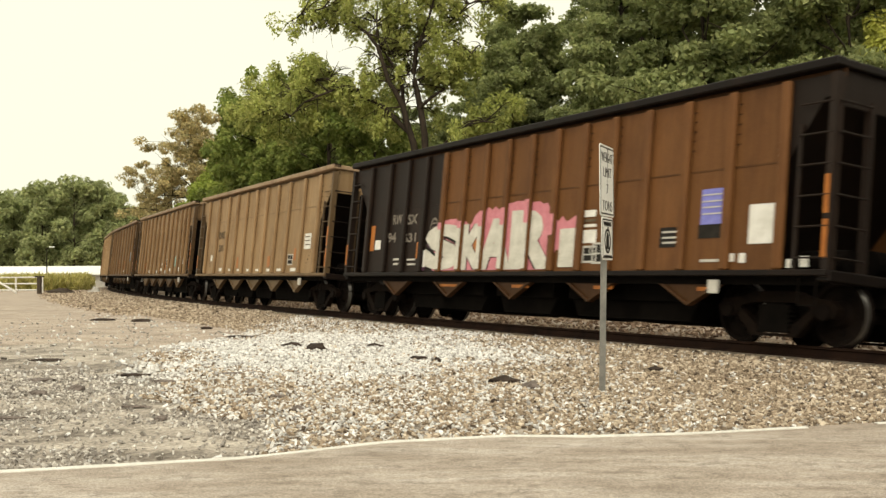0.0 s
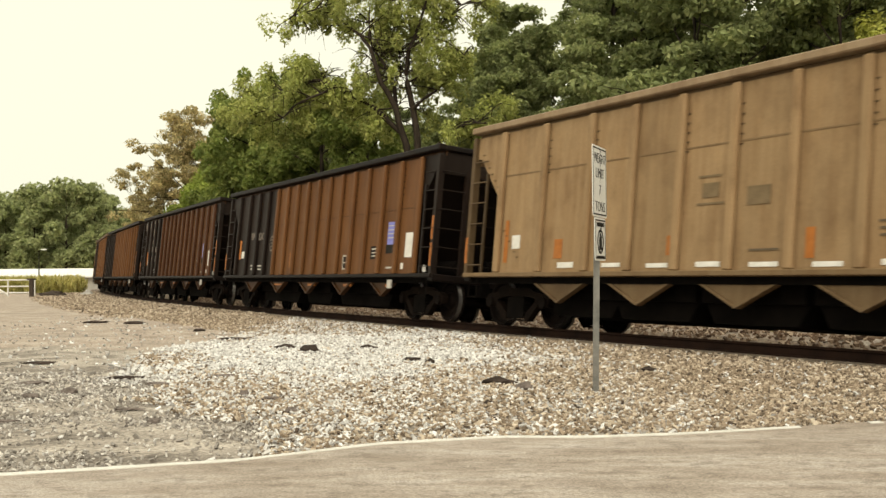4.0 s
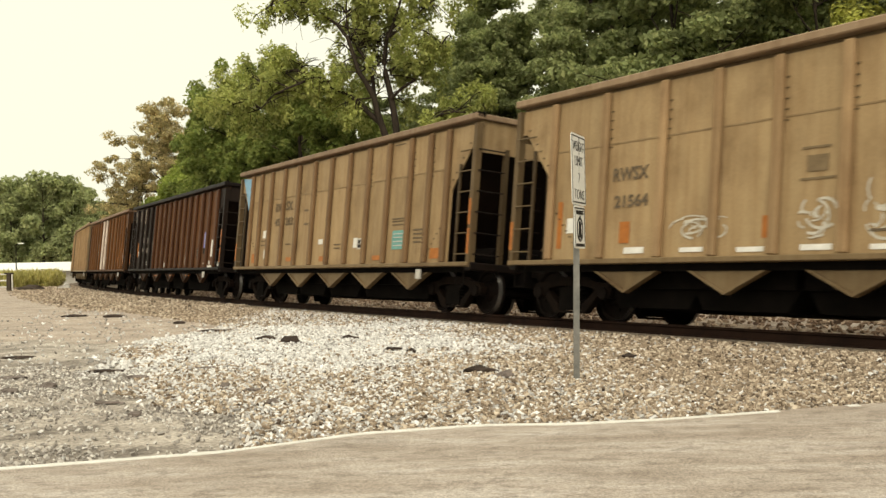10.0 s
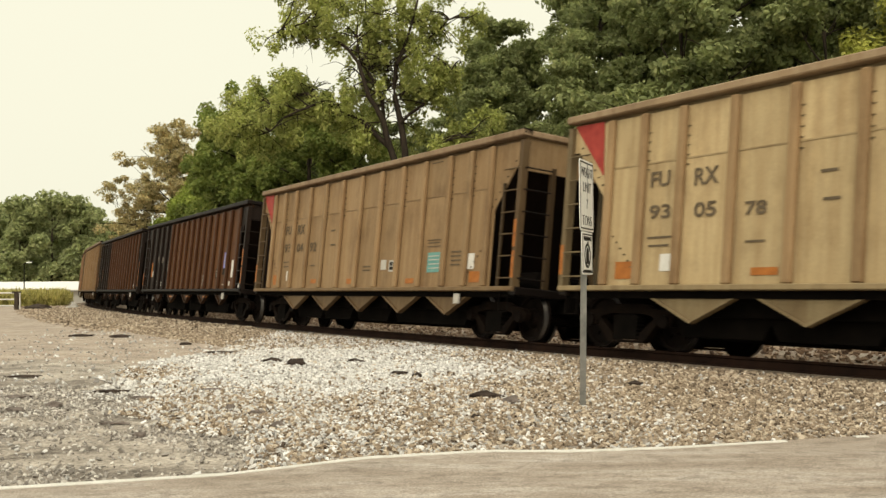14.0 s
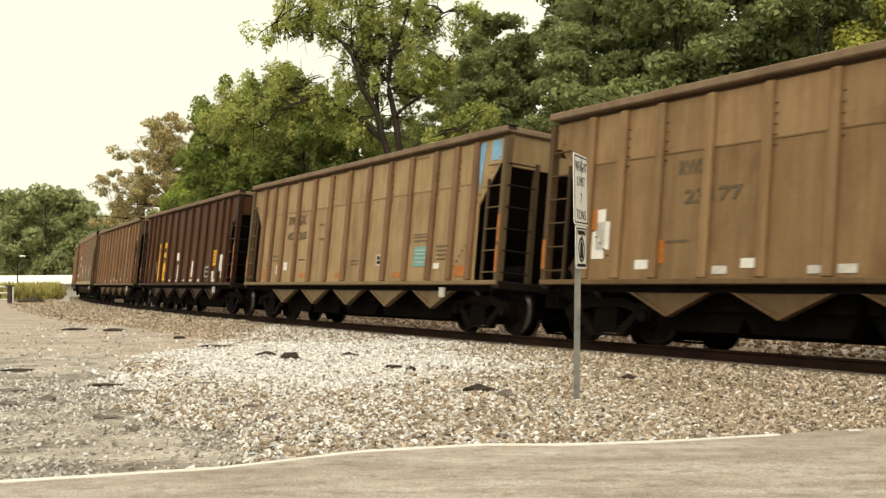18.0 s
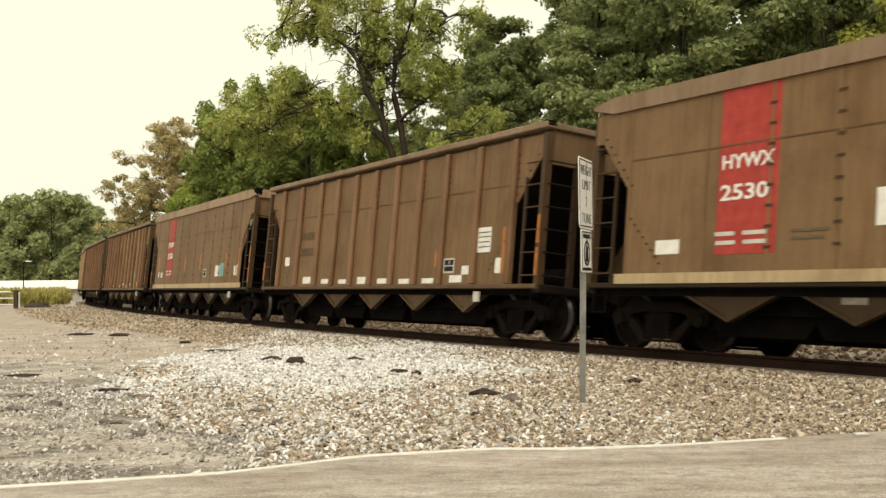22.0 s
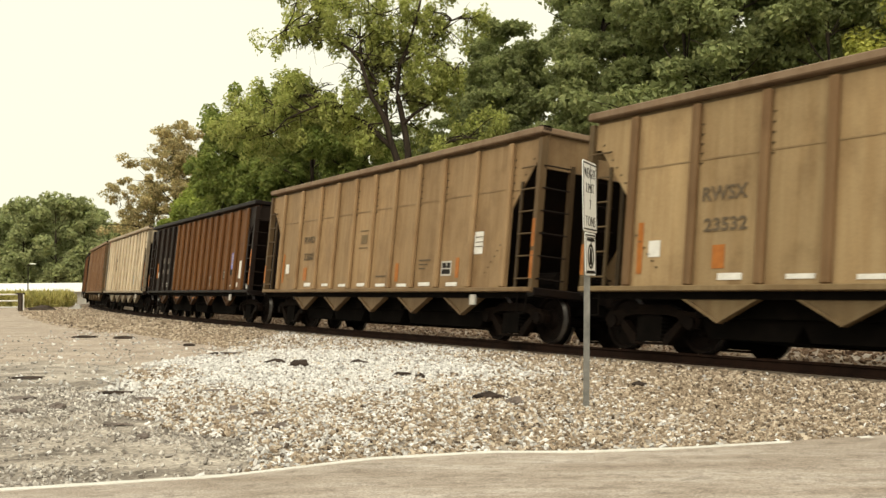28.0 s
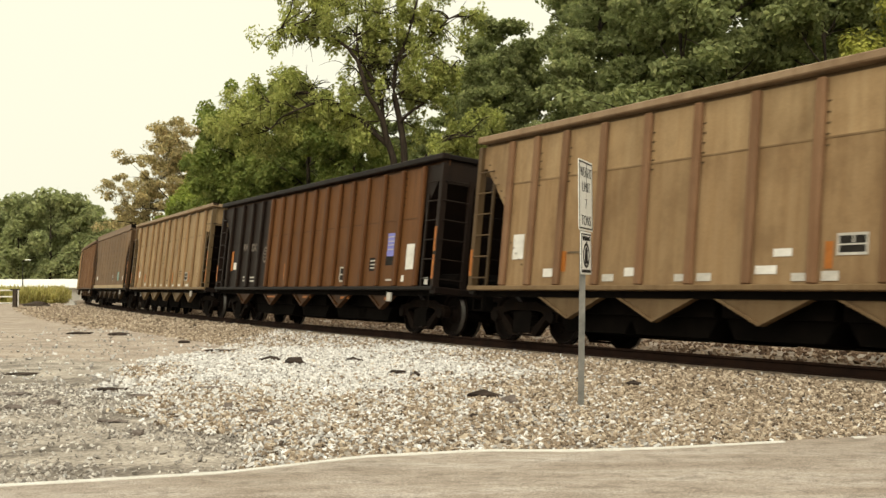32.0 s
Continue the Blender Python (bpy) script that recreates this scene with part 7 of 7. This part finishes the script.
# ---- road sign and small things ----
def build_sign():
    sign = thing("road_sign", "white weight limit and warning signs on a grey post", "road sign", at=Matrix.Translation((1.435, 11.42, -0.03)))
    bm = slab(bmesh.new(), ((-0.034, -0.3), (0.030, -0.3), (0.086, 2.66), (0.022, 2.66)), -0.016, 0.016)
    part("post", bm, GALVANISED, sign, "grey galvanised steel post leaning slightly")
    face = Matrix.Translation((0.068, -0.03, 0)) @ Matrix.Rotation(radians(68.5), 4, "Z")

    def plate(name, z0, z1, w, label):
        out, r = [], 0.04
        for cx, cz, a0 in ((w - r, z0 + r, -90), (w - r, z1 - r, 0), (-w + r, z1 - r, 90), (-w + r, z0 + r, 180)):
            out += [(cx + r * math.cos(radians(a0 + a)), cz + r * math.sin(radians(a0 + a))) for a in (0, 30, 60, 90)]
        p = part(name, slab(bmesh.new(), out, -0.003, 0.003), SIGN_WHITE, sign, label, face)
        for b in ((-w + 0.02, w - 0.02, z0 + 0.02, z0 + 0.034), (-w + 0.02, w - 0.02, z1 - 0.034, z1 - 0.02), (-w + 0.02, -w + 0.034, z0 + 0.034, z1 - 0.034), (w - 0.034, w - 0.02, z0 + 0.034, z1 - 0.034)):
            part("border", boxed(b[0], b[1], -0.0055, -0.0025, b[2], b[3]), BLACK, p)
        return p

    big = plate("weight_limit_plate", 1.925, 2.69, 0.305, "white plate reading weight limit 7 tons")
    for text, z, sq in (("WEIGHT", 2.505, 0.80), ("LIMIT", 2.345, 0.95), ("7", 2.165, 1.1), ("TONS", 1.985, 1.0)):
        me = lettering(text, 0.115, BLACK, -0.003)
        wide = max(v.co.x for v in me.vertices) * sq
        part("lettering", me, BLACK, big, at=Matrix.Translation((-wide / 2, -0.005, z)) @ Matrix.Diagonal((sq, 1, 1, 1)))
    low = plate("warning_plate", 1.455, 1.915, 0.235, "white plate with a barred round emblem")
    me = lettering("WARNING", 0.05, BLACK, 0.001)
    wide = max(v.co.x for v in me.vertices)
    part("lettering", me, BLACK, low, at=(-wide / 2, -0.005, 1.82))
    ring = bmesh.new()
    for r0, r1, y in ((0.135, 0.105, -0.006),):
        a = [(math.cos(math.tau * i / 28), math.sin(math.tau * i / 28)) for i in range(28)]
        for rr, yy in ((r0, y), (r1, y), (r1, 0.0), (r0, 0.0)):
            for c, s in a:
                ring.verts.new((rr * c, yy, 1.66 + rr * s))
        ring.verts.ensure_lookup_table()
        for q in range(4):
            for i in range(28):
                j, p = (i + 1) % 28, (q + 1) % 4
                ring.faces.new([ring.verts[k] for k in (q * 28 + i, q * 28 + j, p * 28 + j, p * 28 + i)])
    part("emblem_ring", ring, BLACK, low, "black round emblem ring")
    part("emblem_shape", slab(bmesh.new(), ((-0.06, 1.57), (0.06, 1.57), (0.055, 1.66), (0.02, 1.75), (-0.03, 1.75), (-0.06, 1.66)), -0.0065, -0.003), BLACK, low)
    part("emblem_bar", slab(bmesh.new(), ((-0.085, 1.572), (-0.075, 1.562), (0.085, 1.748), (0.075, 1.758)), -0.009, -0.0066), BLACK, low, "dark slanting bar")
    part("text_bar", boxed(-0.17, 0.17, -0.0055, -0.0025, 1.487, 1.507), BLACK, low)
    for z in (2.55, 2.05, 1.80, 1.55):
        part("bolt", lathe(bmesh.new(), [(0.012, -0.012), (0.014, -0.006), (0.014, 0.0)], steps=8), GALVANISED, sign, at=face @ Matrix.Translation((0, -0.004, z)))


def lump(seed, x, y, sx, sy, sz, turn, name="tar_lump", label="broken black lump of tar lying on the gravel", material=None, category="debris"):
    rng = np.random.default_rng(seed)
    bm = bmesh.new()
    bmesh.ops.create_icosphere(bm, subdivisions=2, radius=1)
    for v in bm.verts:
        k = 1 + rng.uniform(-0.28, 0.25)
        v.co = Vector((v.co.x * sx / 2 * k, v.co.y * sy / 2 * k, max(-0.3, v.co.z) * sz * k))
    ob = new(name, mesh_of(name, bm, material or TAR))
    ob.matrix_basis = Matrix.Translation((x, y, float(ground_z([x], [y])[0]) + 0.02)) @ Matrix.Rotation(radians(turn), 4, "Z")
    tagged(ob, label, category, "debris on the lot")


def build_brick_house():
    """The small gabled brick house beyond the track, seen between the cars."""
    house = thing("brick_house", "small red brick gabled house behind the railway", "house", at=Matrix.Translation((9.3, 26.5, float(ground_z([9.3], [26.5])[0]) - 0.1)) @ Matrix.Rotation(radians(-20), 4, "Z"))
    wide, eave, apex, deep = 2.9, 3.9, 6.2, 7.0
    front = slab(bmesh.new(), ((-wide, 0), (wide, 0), (wide, eave), (0, apex), (-wide, eave)), 0, 0.3)
    part("gable_wall", front, BRICK, house, "red brick gable wall")
    part("gable_wall", slab(bmesh.new(), ((-wide, 0), (wide, 0), (wide, eave), (0, apex), (-wide, eave)), deep - 0.3, deep), BRICK, house)
    for x in (-wide, wide - 0.3):
        part("side_wall", boxed(x, x + 0.3, 0.3, deep - 0.3, 0, eave), BRICK, house)
    for e in (-1, 1):
        part("roof", slab(bmesh.new(), ((e * (wide + 0.35), eave - 0.2), (0, apex + 0.1), (0, apex + 0.25), (e * (wide + 0.35), eave - 0.05)), -0.25, deep + 0.25), TAR, house, "dark shingle roof slope")
    for x, w, z0, z1, m, what in ((-0.55, 0.62, 0.5, 2.1, SIGN_WHITE, "door"), (0.75, 1.0, 0.9, 2.6, CREAM_WOOD, "window")):
        p = part(what, boxed(x, x + w, -0.05, 0.02, z0, z1, bevel=0.01), m, house, "white door" if what == "door" else "cream boarded window")
        part("frame", boxed(x - 0.07, x + w + 0.07, -0.07, 0.0, z1, z1 + 0.1), CREAM_WOOD, p)
        if what == "window":
            part("sill", boxed(x - 0.08, x + w + 0.08, -0.1, 0.0, z0 - 0.09, z0), CONCRETE, p)
            part("bar", boxed(x + w / 2 - 0.03, x + w / 2 + 0.03, -0.065, -0.05, z0, z1), CREAM_WOOD, p)


def build_debris():
    for i, (x, y, sx, sy, sz, turn) in enumerate((
        (-2.55, 17.6, 0.40, 0.22, 0.13, 20), (-3.12, 18.5, 0.44, 0.13, 0.07, -25), (0.42, 12.3, 0.44, 0.15, 0.07, 0),
        (-1.65, 18.5, 0.42, 0.10, 0.06, -40), (-0.75, 15.6, 0.34, 0.10, 0.06, 40), (-0.47, 15.3, 0.16, 0.10, 0.06, 0), (-10.3, 29.5, 0.75, 0.2, 0.06, 10),
        (-8.97, 28.8, 0.55, 0.18, 0.06, 15), (-4.57, 21.2, 0.6, 0.16, 0.05, -10), (-6.28, 15.6, 0.5, 0.14, 0.03, 5), (-4.25, 13.2, 0.45, 0.10, 0.03, 20),
        (2.45, 13.9, 0.2, 0.14, 0.07, 0), (0.25, 10.4, 0.10, 0.07, 0.035, 30), (-6.2, 24.8, 0.3, 0.12, 0.05, 30), 
    )):
        lump(40 + i, x, y, sx, sy, sz, turn)
    for i, (x, y, sx, sy, sz, turn) in enumerate((
        (0.69, 11.8, 0.20, 0.14, 0.07, 10), (-2.35, 11.3, 0.12, 0.10, 0.045, 0), (-2.0, 10.9, 0.20, 0.10, 0.03, 10), (-4.6, 11.2, 0.24, 0.14, 0.04, 0), (-4.35, 11.6, 0.2, 0.14, 0.05, 0), (-5.6, 10.4, 0.16, 0.12, 0.04, 0),
        (-3.2, 10.1, 0.3, 0.1, 0.02, 5), (-3.6, 12.4, 0.3, 0.12, 0.03, -8), (-1.6, 9.9, 0.14, 0.1, 0.04, 40), (-4.1, 9.3, 0.34, 0.12, 0.02, 12), (-2.7, 9.2, 0.12, 0.1, 0.04, 0), (-5.2, 12.6, 0.4, 0.14, 0.03, 3), (-3.0, 13.4, 0.34, 0.1, 0.025, -5),
    )):
        lump(70 + i, x, y, sx, sy, sz, turn, "dirt_clod", "low grey-brown clod of packed dirt on the lot", CLOD)


def build_far_side():
    """The white-topped wall, rail fence, pole lamp and weeds beyond the far end of the lot."""
    wall = thing("long_white_wall", "long low white-topped concrete wall beyond the lot", "wall", at=Matrix.Translation((-40, 112, 0)) @ Matrix.Rotation(radians(-3), 4, "Z"))
    cap = bmesh.new()
    ends = [[cap.verts.new((x, y, z)) for y, z in ((-0.5, 1.3), (-0.5, 1.42), (3.4, 2.3), (3.4, 1.3))] for x in (-60, 7)]
    for q in range(4):
        cap.faces.new((ends[0][q], ends[0][(q + 1) % 4], ends[1][(q + 1) % 4], ends[1][q]))
    cap.faces.new(ends[0][::-1])
    cap.faces.new(ends[1])
    part("coping", cap, SIGN_WHITE, wall, "white sloping top")
    part("wall_base", boxed(-60, 6.8, 0.2, 3.2, -0.3, 1.3), CONCRETE, wall)
    lamp = thing("street_lamp", "thin dark street lamp with a pale head", "street lamp", at=Matrix.Translation((-40.4, 100, 0)))
    part("pole", pole(bmesh.new(), (0, 0, -0.2), (0, 0, 3.85), 0.07, 0.05), BLACK, lamp)
    part("arm", pole(bmesh.new(), (0, 0, 3.82), (0.35, 0, 3.98), 0.035, 0.03), BLACK, lamp)
    part("lamp_head", boxed(0.2, 0.75, -0.12, 0.12, 3.93, 4.05, bevel=0.04), SIGN_WHITE, lamp, "pale lamp head")
    post = thing("bollard", "dark square wooden post at the end of the lot", "post", at=Matrix.Translation((-29.6, 72, 0)))
    part("post", boxed(-0.13, 0.13, -0.13, 0.13, -0.1, 1.15, bevel=0.02), TIE_WOOD, post)
    part("cap", boxed(-0.28, 0.28, -0.16, 0.16, 1.15, 1.26, bevel=0.02), TIE_WOOD, post)
    fence = thing("rail_fence", "white pipe rail fence with slanting braces", "fence", at=Matrix.Translation((-31.5, 74, 0)))
    for z in (0.25, 0.7, 1.15):
        part("rail", pole(bmesh.new(), (-6, 0, z), (1.3, 0, z), 0.05, 0.05), WHITE_PAINT, fence)
    for x in (-6, -4.2, -2.4, -0.6, 1.3):
        part("post", pole(bmesh.new(), (x, 0, -0.1), (x, 0, 1.2), 0.06, 0.06), WHITE_PAINT, fence)
    for x in (-4.2, -2.4, -0.6):
        part("brace", pole(bmesh.new(), (x - 1.7, 0, 1.1), (x, 0, 0.1), 0.075, 0.075), WHITE_PAINT, fence)
    lump(90, -28.8, 73.5, 2.0, 0.9, 0.34, 0, "old_timber", "low dark heap of old timber at the lot's end", TIE_WOOD, "timber")
    lump(91, -27.0, 75.5, 1.0, 0.8, 0.5, 0, "concrete_block", "pale broken concrete block beside old timber", CONCRETE, "block")
    rng = np.random.default_rng(51)
    n = 5000
    x, y = rng.uniform(-44, -31, n), rng.uniform(86, 104, n)
    s, u = track_uv(x, y)
    ok = u > 2.4
    c = np.c_[x, y, rng.uniform(0.05, 1.2, n)][ok]
    tagged(new("weeds", leaves_mesh("weeds", c, (0.25, 0.25, 0.15), 5, 0.085, GRASS, rng, -4.0, 9.0, 0.0, 0.3)), "strip of tall yellow-green weeds at the lot's end", "weeds", kind="stuff")
    n = 1500
    s, u = rng.uniform(-60, 24, n), -rng.uniform(7, 12, n)
    p = np.array([on_line(a) for a in s])
    h = np.array([head_at(a) for a in s])
    x, y = p[:, 0] + u * np.sin(h), p[:, 1] - u * np.cos(h)
    c = np.c_[x, y, ground_z(x, y) + rng.uniform(0.02, 0.4, n) * rng.random(n)]
    tagged(new("dry_brush", leaves_mesh("dry_brush", c, (0.15, 0.15, 0.1), 4, 0.16, LEAF_OAK, rng, -0.8, 2.0)), "dry brown brush at the foot of the woods", "brush", kind="stuff")


def build_dry_shrubs():
    """Small leafless brown shrubs in the ballast beyond the rails."""
    for i, (x, y, tall) in enumerate(((5.75, 25.0, 0.62), (6.8, 22.4, 0.5), (1.2, 31.4, 0.5), (3.4, 28.2, 0.36), (8.6, 19.6, 0.45))):
        rng = np.random.default_rng(300 + i)
        root = thing("dry_shrub", "small leafless brown shrub in the ballast", "shrub", "dry shrubs beyond the rails", Matrix.Translation((x, y, -0.22)))
        vs, fs, tips = [], [], []
        for _ in range(11):
            a = rng.uniform(0, math.tau)
            grow(rng, (0, 0, 0), (math.cos(a) * 0.5, math.sin(a) * 0.5, 1.0), tall * rng.uniform(0.7, 1.15), 0.014, 1, vs, fs, tips, 0.1, (3, 5))
        part("stems", raw_mesh("stems", vs, fs, RED_TWIG), RED_TWIG, root)
        part("dead_leaves", leaves_mesh("dead_leaves", tips, (0.05, 0.05, 0.05), 2, 0.035, LEAF_OAK, rng), LEAF_OAK, root)


build_ground()
build_road()
build_track()
build_train()
build_markings()
build_woods()
build_sign()
build_brick_house()
build_debris()
build_dry_shrubs()
build_far_side()
build_gravel()


# ---- what moves ----
def motions():
    times = np.arange(0, 32.01, 0.5)
    for k, car in CARS.items():
        walk(car, [(float(t), car_pose(k, float(t))) for t in times])
    turns = {}
    for car in CARS.values():
        for wheel in car.children_recursive:
            if base_name(wheel) != "wheelset":
                continue
            wx = round(wheel.location.x, 2)
            if wx not in turns:
                rows = [(i / FPS, pose(wx, 0, WHEEL_R, 0, math.degrees(rolled(i / FPS) / WHEEL_R) % 360, 0)) for i in range(32 * FPS + 1)]
                walk(wheel, rows)
                turns[wx] = wheel.animation_data
            else:
                keys = wheel.animation_data_create()
                keys.action, keys.action_slot = turns[wx].action, turns[wx].action_slot
                wheel.rotation_mode = "QUATERNION"


motions()
